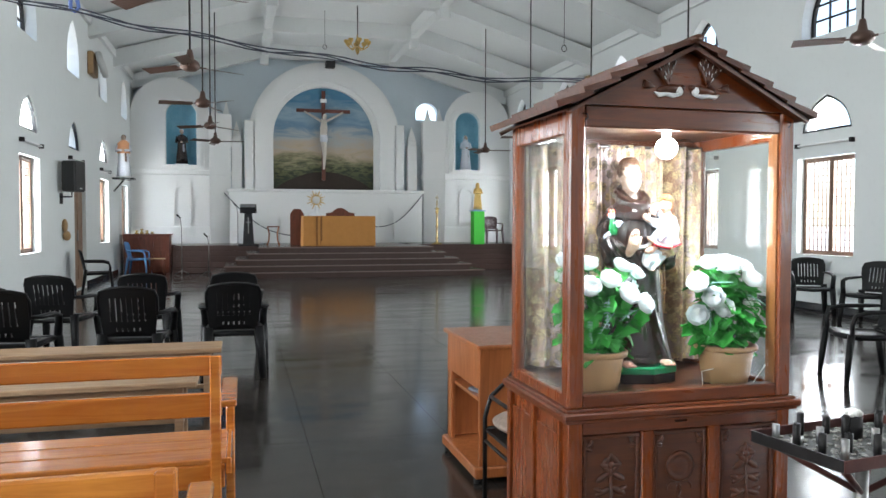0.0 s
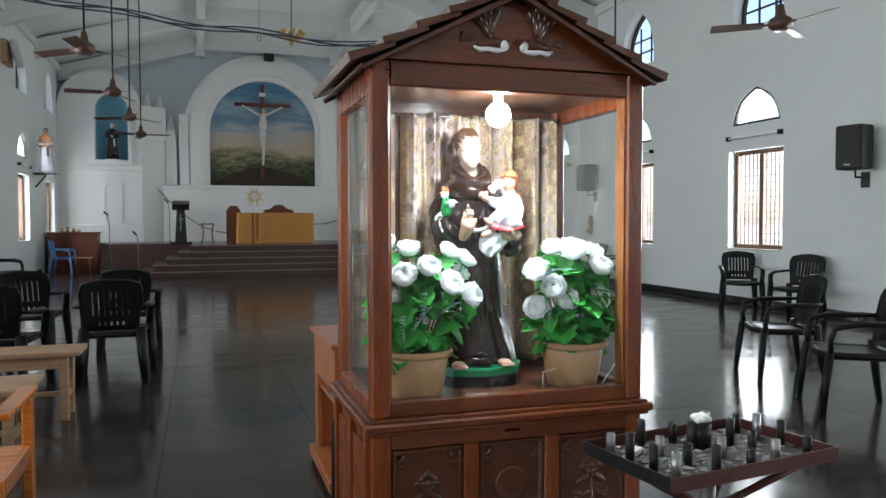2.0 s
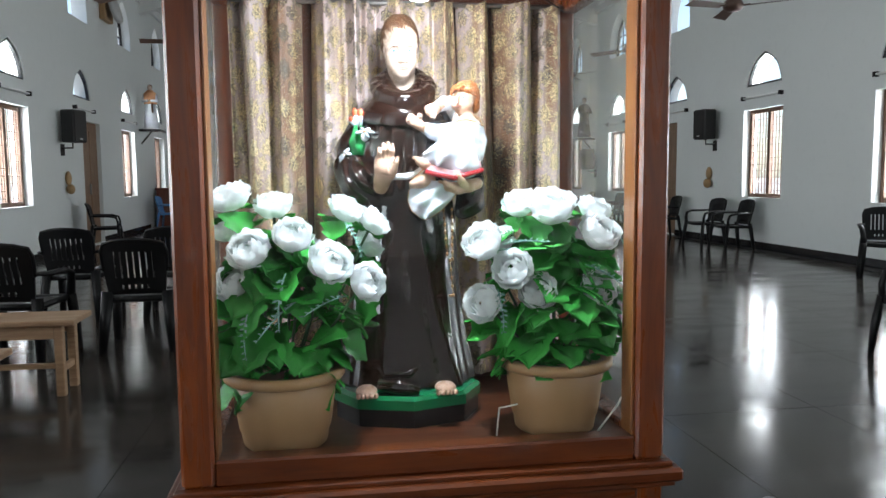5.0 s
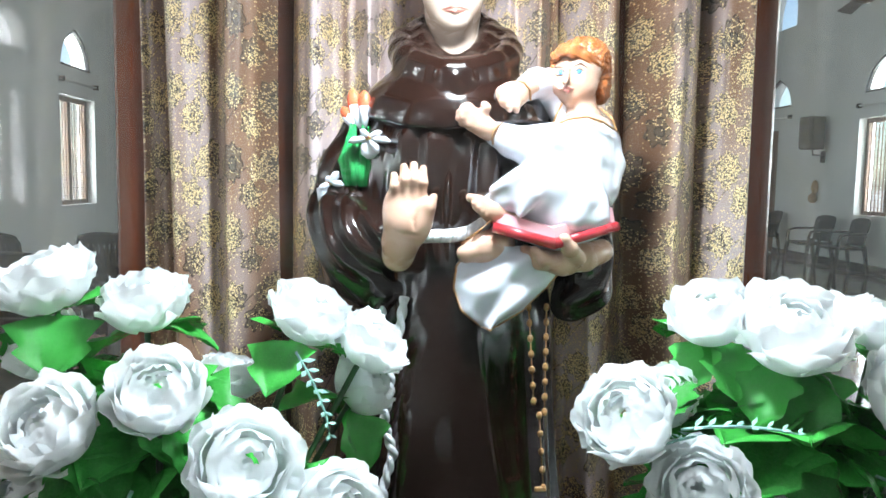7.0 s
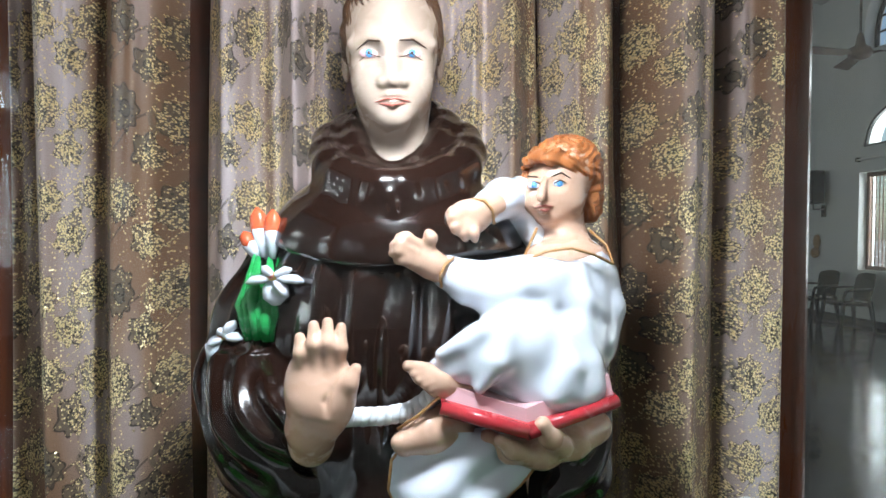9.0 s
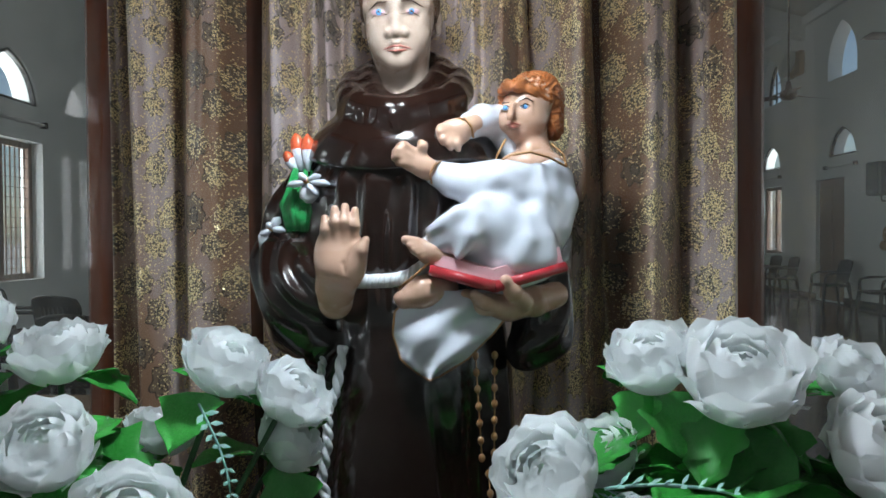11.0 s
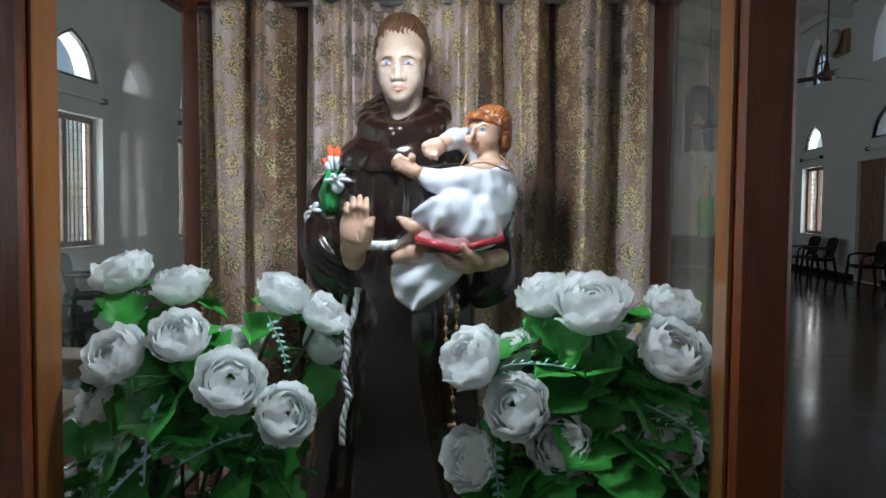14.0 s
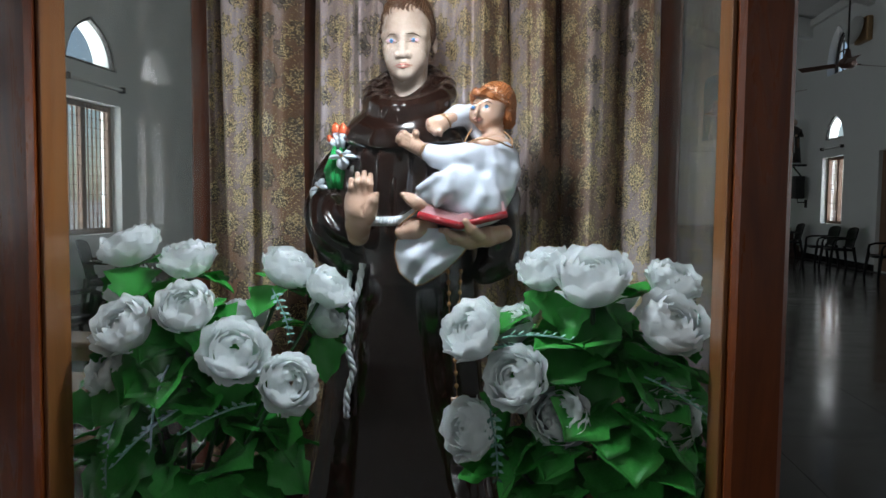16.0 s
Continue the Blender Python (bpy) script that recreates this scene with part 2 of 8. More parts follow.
WAXTRAY = plain("waxy_tray", (0.10, 0.095, 0.085), 0.5, 0, 0.8, 26)
IRON = plain("black_iron", (0.02, 0.018, 0.018), 0.42, 0.6, 0.3, 40)
RUST = plain("red_oxide_iron", (0.085, 0.022, 0.016), 0.5, 0.3, 0.5, 30)
STEEL = plain("worn_steel", (0.35, 0.34, 0.33), 0.35, 0.9, 0.4, 60)
BLACKPLASTIC = plain("black_plastic", (0.006, 0.006, 0.0065), 0.4, 0, 0.3, 18, Specular_IOR_Level=0.22)
BLUEPLASTIC = plain("blue_plastic", (0.10, 0.27, 0.55), 0.4, 0, 0.2, 18)
SPEAKER = plain("speaker_black", (0.012, 0.012, 0.013), 0.55, 0, 0.3, 60)
FANBROWN = plain("fan_brown", (0.10, 0.055, 0.04), 0.35, 0.3, 0.2, 20)
GOLD = plain("gold_paint", (0.75, 0.5, 0.17), 0.3, 0.8, 0.3, 40)
CABLE = plain("cable_grey", (0.05, 0.06, 0.085), 0.5, 0, 0.3, 20)
TUBELIGHT = plain("tube_fitting", (0.55, 0.56, 0.55), 0.4, 0, 0.2, 20)
ALTARCLOTH = plain("orange_cloth", (0.56, 0.25, 0.06), 0.75, 0, 0.2, 6)
GREENCLOTH = plain("green_cloth", (0.06, 0.55, 0.05), 0.7, 0, 0.2, 6)
REDCLOTH = plain("maroon_cloth", (0.3, 0.05, 0.03), 0.7, 0, 0.3, 8)
FOILWHITE = plain("scrap_white", (0.78, 0.76, 0.7), 0.45, 0, 0.35, 50)
POTCLAY = plain("tan_plastic_pot", (0.45, 0.27, 0.13), 0.42, 0, 0.15, 14)
SOIL = plain("dark_filling", (0.03, 0.025, 0.02), 0.9, 0, 0.4, 60)
GREENPAINT = plain("green_gloss", (0.01, 0.22, 0.08), 0.16, 0, 0.3, 30, Coat_Weight=0.6)
ROBE = plain("brown_gloss_robe", (0.013, 0.0055, 0.0038), 0.10, 0, 0.25, 25, Coat_Weight=0.4, Coat_Roughness=0.08)
SKIN = plain("flesh_gloss_paint", (0.55, 0.34, 0.24), 0.26, 0, 0.12, 14, Coat_Weight=0.4)
SKINPALE = plain("pale_gloss_paint", (0.52, 0.40, 0.32), 0.26, 0, 0.08, 10, Coat_Weight=0.4)
GLOSSWHITE = plain("white_gloss_paint", (0.64, 0.67, 0.73), 0.2, 0, 0.1, 14, Coat_Weight=0.6)
HAIRBROWN = plain("brown_hair_paint", (0.13, 0.065, 0.035), 0.3, 0, 0.5, 60)
HAIRRED = plain("copper_hair_paint", (0.48, 0.16, 0.05), 0.28, 0, 0.5, 60)
BOOKRED = plain("red_gloss_paint", (0.45, 0.03, 0.04), 0.22, 0, 0.2, 20, Coat_Weight=0.5)
PAGES = plain("pink_page_paint", (0.66, 0.40, 0.42), 0.35, 0, 0.2, 40)
LEAFPAINT = plain("leaf_green_paint", (0.02, 0.32, 0.08), 0.25, 0, 0.3, 40)
TULIPRED = plain("tulip_red_paint", (0.78, 0.13, 0.05), 0.25, 0, 0.2, 40)
CORD = plain("white_cord_paint", (0.72, 0.74, 0.76), 0.4, 0, 0.2, 80)
BEAD = plain("brown_bead", (0.42, 0.22, 0.09), 0.25, 0, 0.3, 60)
BLUEEYE = plain("blue_eye_paint", (0.12, 0.35, 0.68), 0.2, 0, 0.1, 40)
DARKLINE = plain("dark_line_paint", (0.07, 0.035, 0.02), 0.4, 0, 0.2, 40)
LIPS = plain("lip_paint", (0.5, 0.17, 0.13), 0.3, 0, 0.2, 40)
PALEFIGURE = plain("pale_figure_paint", (0.68, 0.62, 0.55), 0.4, 0, 0.2, 14)
ORANGEROBE = plain("orange_robe_paint", (0.75, 0.36, 0.18), 0.45, 0, 0.2, 14)
BLUEROBE = plain("blue_sash_paint", (0.2, 0.38, 0.62), 0.4, 0, 0.2, 14)
BRASS = plain("brass", (0.6, 0.42, 0.16), 0.25, 0.9, 0.3, 30)
MAROONGATE = plain("deep_maroon", (0.12, 0.02, 0.02), 0.4, 0, 0.3, 20)
CROSSWOOD = plain("cross_brown", (0.14, 0.04, 0.025), 0.4, 0, 0.3, 14)
MASKTAN = plain("tan_bracket", (0.42, 0.26, 0.12), 0.45, 0, 0.4, 20)
BIRDWHITE = plain("worn_white_paint", (0.8, 0.8, 0.8), 0.3, 0, 0.25, 60)


def glass_material(name, tint, smudge):
    """Clear glass with a thin film of dust."""
    mat = bpy.data.materials.new(name)
    mat.use_nodes = True
    nt = mat.node_tree
    nt.nodes.remove(nt.nodes["Principled BSDF"])
    out = nt.nodes["Material Output"]
    clear = node(mat, "BsdfTransparent")
    clear.inputs[0].default_value = (*tint, 1)
    shine = node(mat, "BsdfGlossy", Roughness=0.015)
    dust = node(mat, "BsdfDiffuse")
    dust.inputs[0].default_value = (0.6, 0.62, 0.6, 1)
    face_on = node(mat, "LayerWeight", Blend=0.5)
    power = nt.nodes.new("ShaderNodeMath")
    power.operation = 'POWER'
    link(mat, face_on.outputs["Facing"], power.inputs[0])
    power.inputs[1].default_value = 4.0
    fres = scaled(mat, power.outputs[0], 0.022, 0.7)
    a = nt.nodes.new("ShaderNodeMixShader")
    link(mat, fres, a.inputs[0])
    link(mat, clear.outputs[0], a.inputs[1])
    link(mat, shine.outputs[0], a.inputs[2])
    b = nt.nodes.new("ShaderNodeMixShader")
    n = noise_of(mat, coords(mat, (1, 1, 1)), 3.5, 7, 0.7)
    link(mat, scaled(mat, ramp(mat, n, [(0.52, (0, 0, 0)), (0.75, (1, 1, 1))]), smudge * 0.25, smudge), b.inputs[0])
    link(mat, a.outputs[0], b.inputs[1])
    link(mat, dust.outputs[0], b.inputs[2])
    link(mat, b.outputs[0], out.inputs[0])
    return mat


GLASS = glass_material("shrine_glass", (0.985, 0.99, 0.985), 0.004)
SIDEGLASS = glass_material("shrine_side_glass", (0.93, 0.95, 0.94), 0.12)
PANE = glass_material("window_glass", (0.95, 0.97, 0.98), 0.06)


def floor_material():
    """Polished dark granite slabs, each a little different, with dulled trodden patches."""
    mat = material("polished_granite", (0.06, 0.06, 0.06), 0.1)
    v = coords(mat, which="Object")
    info = mat.node_tree.nodes.new("ShaderNodeObjectInfo")
    geo = mat.node_tree.nodes.new("ShaderNodeNewGeometry")
    speck = noise_of(mat, v, 140, 3, 0.7)
    pos = mat.node_tree.nodes.new("ShaderNodeMapping")
    pos.inputs["Scale"].default_value = (0.45, 1.6, 1)
    link(mat, geo.outputs["Position"], pos.inputs[0])
    cloud = noise_of(mat, pos.outputs[0], 0.9, 6, 0.65, 0.6)
    rub = noise_of(mat, pos.outputs[0], 2.6, 5, 0.6)
    col = ramp(mat, speck, [(0.35, (0.016, 0.013, 0.011)), (0.6, (0.034, 0.029, 0.025)), (0.8, (0.066, 0.057, 0.05))])
    col = mixed(mat, scaled(mat, cloud, -0.5, 1.1), col, (0.072, 0.058, 0.048))
    col = mixed(mat, scaled(mat, info.outputs["Random"], 0.0, 0.7), col, (0.03, 0.027, 0.025))
    base(mat, col)
    base(mat, scaled(mat, rub, -0.04, 0.34), "Roughness")
    bump(mat, noise_of(mat, pos.outputs[0], 5.0, 4), 0.05, 0.005)
    mat.node_tree.nodes["Principled BSDF"].inputs["Specular IOR Level"].default_value = 0.32
    return mat


FLOOR = floor_material()
GROUT = plain("dark_joint", (0.04, 0.036, 0.033), 0.8, 0, 0.3, 40)


def mth(mat, op, *args):
    """A maths node on sockets or numbers."""
    n = mat.node_tree.nodes.new("ShaderNodeMath")
    n.operation = op
    for i, x in enumerate(args):
        if isinstance(x, (int, float)):
            n.inputs[i].default_value = x
        else:
            link(mat, x, n.inputs[i])
    return n.outputs[0]


def brocade():
    """Satin curtain cloth, mauve to tan, woven with toothed flowers, eyes and twigs in gold thread."""
    mat = material("brocade_cloth", (0.42, 0.30, 0.24), 0.4)
    uv = mat.node_tree.nodes.new("ShaderNodeUVMap")
    v = uv.outputs[0]
    sep = mat.node_tree.nodes.new("ShaderNodeSeparateXYZ")
    link(mat, v, sep.inputs[0])
    wob = node(mat, "TexNoise", Scale=9.0, Detail=1.0)
    link(mat, v, wob.inputs["Vector"])
    wv = mth(mat, 'MULTIPLY', mth(mat, 'SUBTRACT', wob.outputs["Fac"], 0.5), 0.5)
    stretch = mat.node_tree.nodes.new("ShaderNodeMapping")
    stretch.inputs["Scale"].default_value = (1.6, 0.15, 1)
    link(mat, v, stretch.inputs[0])
    band = noise_of(mat, stretch.outputs[0], 5.5, 2)
    ground = ramp(mat, band, [(0.34, (0.20, 0.09, 0.04)), (0.43, (0.35, 0.21, 0.135)), (0.51, (0.52, 0.40, 0.37)), (0.62, (0.74, 0.63, 0.65))])

    def cell(sock, count, shift):
        f = mth(mat, 'FRACT', mth(mat, 'ADD', mth(mat, 'ADD', mth(mat, 'MULTIPLY', sock, count), shift), wv))
        return mth(mat, 'SUBTRACT', f, 0.5)

    def below(x, edge, soft=0.03):
        n = node(mat, "MapRange")
        n.inputs[1].default_value, n.inputs[2].default_value = edge - soft, edge + soft
        n.inputs[3].default_value, n.inputs[4].default_value = 1.0, 0.0
        link(mat, x, n.inputs[0])
        return n.outputs[0]

    def flower(su, sv, size, teeth, depth):
        """The silhouette, rim and eye of one repeating flower."""
        x, y = cell(sep.outputs[0], 16.0, su), mth(mat, 'MULTIPLY', cell(sep.outputs[1], 10.5, sv), 1.25)
        r = mth(mat, 'SQRT', mth(mat, 'ADD', mth(mat, 'MULTIPLY', x, x), mth(mat, 'MULTIPLY', y, y)))
        ang = mth(mat, 'ARCTAN2', y, x)
        edge = mth(mat, 'MULTIPLY_ADD', mth(mat, 'SINE', mth(mat, 'MULTIPLY', ang, teeth)), depth, size)
        lean = mth(mat, 'MULTIPLY_ADD', mth(mat, 'SINE', ang), 0.05, edge)
        d = mth(mat, 'SUBTRACT', r, lean)
        fill = below(d, 0.0, 0.02)
        rim = below(mth(mat, 'ABSOLUTE', d), 0.018, 0.012)
        e = mth(mat, 'SUBTRACT', r, mth(mat, 'MULTIPLY_ADD', mth(mat, 'COSINE', mth(mat, 'SUBTRACT', ang, 0.8)), 0.05, size * 0.36))
        eye = below(mth(mat, 'ABSOLUTE', e), 0.016, 0.01)
        heart = below(e, 0.0, 0.01)
        return fill, mth(mat, 'MAXIMUM', rim, eye), heart, x, y

    f1, r1, h1, x1, y1 = flower(0.0, 0.0, 0.30, 9.0, 0.035)
    f2, r2, h2, x2, y2 = flower(0.5, 0.42, 0.24, 6.0, 0.04)
    twig = mth(mat, 'ABSOLUTE', mth(mat, 'SUBTRACT', y1, mth(mat, 'MULTIPLY_ADD', x1, 0.75, mth(mat, 'MULTIPLY_ADD', mth(mat, 'SINE', mth(mat, 'MULTIPLY', x1, 6.0)), 0.06, -0.33))))
    stem = below(twig, 0.02, 0.012)
    leafd = mth(mat, 'ABSOLUTE', mth(mat, 'SUBTRACT', mth(mat, 'ABSOLUTE', mth(mat, 'ADD', x1, 0.36)), mth(mat, 'MULTIPLY', mth(mat, 'COSINE', mth(mat, 'MULTIPLY', y1, 9.0)), 0.08)))
    leaf = below(leafd, 0.05, 0.02)
    fill = mth(mat, 'MAXIMUM', mth(mat, 'MAXIMUM', f1, f2), mth(mat, 'MULTIPLY', leaf, 0.85))
    rims = mth(mat, 'MAXIMUM', mth(mat, 'MAXIMUM', r1, r2), mth(mat, 'MULTIPLY', stem, 0.8))
    hearts = mth(mat, 'MAXIMUM', h1, h2)
    dots = node(mat, "TexVoronoi", Scale=150.0)
    link(mat, v, dots.inputs["Vector"])
    dot = mth(mat, 'MULTIPLY', below(dots.outputs["Distance"], 0.2, 0.05), fill)
    # sequins: small metal flecks, each tipped its own way; thicker and thinner stripes paint in the sheen
    seq = node(mat, "TexVoronoi", Scale=460.0)
    link(mat, v, seq.inputs["Vector"])
    pick = mat.node_tree.nodes.new("ShaderNodeSeparateColor")
    link(mat, seq.outputs["Color"], pick.inputs[0])
    stripe = mat.node_tree.nodes.new("ShaderNodeMapping")
    stripe.inputs["Scale"].default_value = (1.0, 0.35, 1)
    link(mat, v, stripe.inputs[0])
    zone = ramp(mat, noise_of(mat, stripe.outputs[0], 11.0, 2), [(0.38, (0, 0, 0)), (0.54, (1, 1, 1))])
    motif = mth(mat, 'MAXIMUM', mth(mat, 'MAXIMUM', mth(mat, 'MULTIPLY', fill, 0.9), rims), 0.16)
    rich = mth(mat, 'MULTIPLY', motif, mth(mat, 'MULTIPLY_ADD', zone, 0.95, 0.10))
    gold = mth(mat, 'MULTIPLY', mth(mat, 'LESS_THAN', pick.outputs[0], rich), below(seq.outputs["Distance"], 0.55, 0.1))
    thread = node(mat, "TexNoise", Scale=520.0, Detail=2.0)
    link(mat, v, thread.inputs["Vector"])
    col = mixed(mat, mth(mat, 'MULTIPLY', fill, 0.75), ground, (0.15, 0.12, 0.085))
    col = mixed(mat, hearts, col, (0.15, 0.12, 0.09))
    col = mixed(mat, mth(mat, 'MULTIPLY', rims, 0.85), col, (0.022, 0.016, 0.012))
    col = mixed(mat, dot, col, (0.03, 0.022, 0.016))
    col = mixed(mat, scaled(mat, thread.outputs["Fac"], 0.0, 0.2), col, (0.06, 0.04, 0.03))
    # pale gold, only part metal: the flecks' glitter is put into their colour
    col = mixed(mat, gold, col, (1.0, 0.81, 0.44))
    base(mat, col)
    base(mat, mth(mat, 'MULTIPLY', gold, 0.35), "Metallic")
    base(mat, scaled(mat, gold, 0.42, 0.3), "Roughness")
    relief = node(mat, "Bump", Strength=0.4, Distance=0.0015)
    link(mat, mth(mat, 'ADD', mth(mat, 'MULTIPLY', fill, 0.5), mth(mat, 'MULTIPLY', thread.outputs["Fac"], 0.6)), relief.inputs["Height"])
    tip = mat.node_tree.nodes.new("ShaderNodeVectorMath")
    tip.operation = 'SUBTRACT'
    link(mat, seq.outputs["Color"], tip.inputs[0])
    tip.inputs[1].default_value = (0.5, 0.5, 0.5)
    lean = mat.node_tree.nodes.new("ShaderNodeVectorMath")
    lean.operation = 'SCALE'
    link(mat, tip.outputs[0], lean.inputs[0])
    link(mat, mth(mat, 'MULTIPLY', gold, 1.0), lean.inputs["Scale"])
    both = mat.node_tree.nodes.new("ShaderNodeVectorMath")
    both.operation = 'ADD'
    link(mat, relief.outputs[0], both.inputs[0])
    link(mat, lean.outputs[0], both.inputs[1])
    unit = mat.node_tree.nodes.new("ShaderNodeVectorMath")
    unit.operation = 'NORMALIZE'
    link(mat, both.outputs[0], unit.inputs[0])
    base(mat, unit.outputs[0], "Normal")
    mat.node_tree.nodes["Principled BSDF"].inputs["Sheen Weight"].default_value = 0.1
    return mat


BROCADE = brocade()


def petal_material():
    mat = material("white_silk_petal", (0.80, 0.83, 0.84), 0.55)
    v = coords(mat)
    n = noise_of(mat, v, 40, 4)
    base(mat, ramp(mat, n, [(0.3, (0.88, 0.92, 0.93)), (0.6, (0.94, 0.96, 0.97)), (0.8, (0.92, 0.95, 0.90))]))
    bump(mat, noise_of(mat, v, 120, 2), 0.2, 0.001)
    p = mat.node_tree.nodes["Principled BSDF"]
    thin = node(mat, "BsdfTranslucent")
    thin.inputs[0].default_value = (0.95, 0.97, 0.96, 1)
    both = mat.node_tree.nodes.new("ShaderNodeMixShader")
    both.inputs[0].default_value = 0.45
    link(mat, p.outputs[0], both.inputs[1])
    link(mat, thin.outputs[0], both.inputs[2])
    link(mat, both.outputs[0], mat.node_tree.nodes["Material Output"].inputs[0])
    return mat


def leaf_material(name, a, b, rough):
    mat = material(name, a, rough)
    info = mat.node_tree.nodes.new("ShaderNodeObjectInfo")
    v = coords(mat)
    n = noise_of(mat, v, 35, 3)
    col = mixed(mat, scaled(mat, n, -0.2, 1.0), a, b)
    base(mat, mixed(mat, scaled(mat, info.outputs["Random"], 0.0, 0.6), col, tuple(c * 0.4 for c in a)))
    bump(mat, noise_of(mat, v, 60, 2), 0.35, 0.002)
    return mat


PETAL = petal_material()
LEAF = leaf_material("plastic_leaf", (0.03, 0.28, 0.04), (0.10, 0.58, 0.10), 0.18)
SPRIG = leaf_material("grey_green_sprig", (0.16, 0.42, 0.33), (0.4, 0.65, 0.55), 0.45)
STEM = plain("green_stem", (0.02, 0.09, 0.025), 0.4, 0, 0.3, 40)


def mural_material():
    """A painted landscape: blue sky with streaked cloud, a peach horizon, green hills and a brown mound."""
    mat = material("mural_paint", (0.3, 0.4, 0.5), 0.5)
    t = mat.node_tree.nodes.new("ShaderNodeTexCoord")
    sep = mat.node_tree.nodes.new("ShaderNodeSeparateXYZ")
    link(mat, t.outputs["Object"], sep.inputs[0])
    m = mat.node_tree.nodes.new("ShaderNodeMapping")
    m.inputs["Scale"].default_value = (0.5, 1, 1.6)
    link(mat, t.outputs["Object"], m.inputs[0])
    n = noise_of(mat, m.outputs[0], 1.6, 5, 0.6, 0.8)
    add = mat.node_tree.nodes.new("ShaderNodeMath")
    add.operation = 'MULTIPLY_ADD'
    link(mat, n, add.inputs[0])
    add.inputs[1].default_value = 1.5
    link(mat, sep.outputs[2], add.inputs[2])
    h = mat.node_tree.nodes.new("ShaderNodeMath")
    h.operation = 'DIVIDE'
    link(mat, add.outputs[0], h.inputs[0])
    h.inputs[1].default_value = 4.4
    sky_col = ramp(mat, h.outputs[0], [(0.0, (0.03, 0.035, 0.018)), (0.24, (0.05, 0.065, 0.025)), (0.34, (0.13, 0.14, 0.06)), (0.40, (0.30, 0.27, 0.16)), (0.46, (0.50, 0.40, 0.29)),
                                       (0.56, (0.42, 0.44, 0.44)), (0.64, (0.14, 0.26, 0.38)), (0.74, (0.30, 0.42, 0.50)), (0.85, (0.07, 0.22, 0.36)), (1.0, (0.10, 0.30, 0.42))])
    spots = noise_of(mat, m.outputs[0], 7.0, 4, 0.7)
    low = ramp(mat, h.outputs[0], [(0.32, (1, 1, 1)), (0.43, (0, 0, 0))])
    mask = mat.node_tree.nodes.new("ShaderNodeMath")
    mask.operation = 'MULTIPLY'
    link(mat, ramp(mat, spots, [(0.46, (0, 0, 0)), (0.54, (1, 1, 1))]), mask.inputs[0])
    link(mat, low, mask.inputs[1])
    base(mat, mixed(mat, mask.outputs[0], sky_col, (0.025, 0.035, 0.02)))
    return mat


MURAL = mural_material()
MOUND = plain("mound_paint", (0.035, 0.02, 0.012), 0.6, 0, 0.4, 6)


# ---- the church: floor, walls, ceiling ----
THICK = 0.28
DOOR_BAY = 17.04
# a squat pointed light: two bowed sides that meet at a tip
LANCET = [(-0.53, 2.83), (0.53, 2.83)]
for i in range(1, 9):
    LANCET.append((0.53 * (1 - i / 8) + 0.10 * math.sin(math.pi * i / 8), 2.83 + 0.56 * i / 8 + 0.07 * math.sin(math.pi * i / 8)))
for i in range(7, 0, -1):
    LANCET.append((-0.53 * (1 - i / 8) - 0.10 * math.sin(math.pi * i / 8), 2.83 + 0.56 * i / 8 + 0.07 * math.sin(math.pi * i / 8)))


def side_wall(name, x, out, doors):
    """A long wall with windows, lancets and high pointed lights in every bay."""
    holes = []
    for y in BAYS:
        if y in doors:
            holes.append(rect(y - 0.1, y + 1.05, 0.02, 2.42))
        else:
            holes.append(rect(y - 0.60, y + 0.60, 0.89, 2.43))
        holes.append([(y + u, v) for u, v in LANCET])
        holes.append(arch(y - 0.56, y + 0.56, 4.32, 4.55, 8, 0.6))
    b = Build()
    b.plate(rect(YB, YF + 0.3, 0.0, 6.0), holes, THICK, lambda u, v, w: (x + out * w, u, v))
    return solid(name, b, WALL, "pale grey-white painted plaster wall with pointed windows", "wall", "structure")


side_wall("wall_west", XL, -1, (DOOR_BAY,))
side_wall("wall_east", XR, 1, (DOOR_BAY,))

b = Build().plate(rect(XL - THICK, XR + THICK, 0, 7.6), [], 0.28, lambda u, v, w: (u, YB - w, v))
solid("wall_south", b, WALL, "pale painted rear wall", "wall", "structure")
b = Build().plate(rect(XL - THICK, XR + THICK, 0, 7.6), [arch(6.62, 7.38, 4.85, 5.05, 10)], 0.28, lambda u, v, w: (u, YF + w, v))
solid("wall_north", b, PALEBLUE, "pale blue painted end wall behind the altar", "wall", "structure")

# slabs sit on a bed that shows in the joints
b = Build().box(XL - THICK, XR + THICK, YB - 0.28, YF + 0.28, -0.2, -0.008, 0)
floor = solid("floor", b, GROUT, "polished dark grey granite slab floor", "floor", "structure")
# added ground, painted pale so that the view through the windows turns white
b = Build().box(-300, 300, -300, 300, -0.6, -0.4, 0)
solid("ground", b, paint("whitened_ground", (0.62, 0.6, 0.56), 0.9, 0.2), "pale ground added outside the church to whiten the windows", "ground", "structure")

for name, x, s in (("baseboard_west", XL, 1), ("baseboard_east", XR, -1)):
    b = Build()
    spans = [(YB, DOOR_BAY - 0.1), (DOOR_BAY + 1.05, 22.2)]
    for y0, y1 in spans:
        b.box(min(x, x + s * 0.018), max(x, x + s * 0.018), y0, y1, 0.0, 0.13, 0.003)
    solid(name, b, BLACKSTONE, "black granite skirting along the wall", "baseboard", "structure")


# ceiling: slopes from both side walls to a raised level middle, with rafters and purlins below
def roof_z(x):
    return 5.50 + 1.18 * min(1.0, (x - XL) / 3.95, (XR - x) / 3.95)


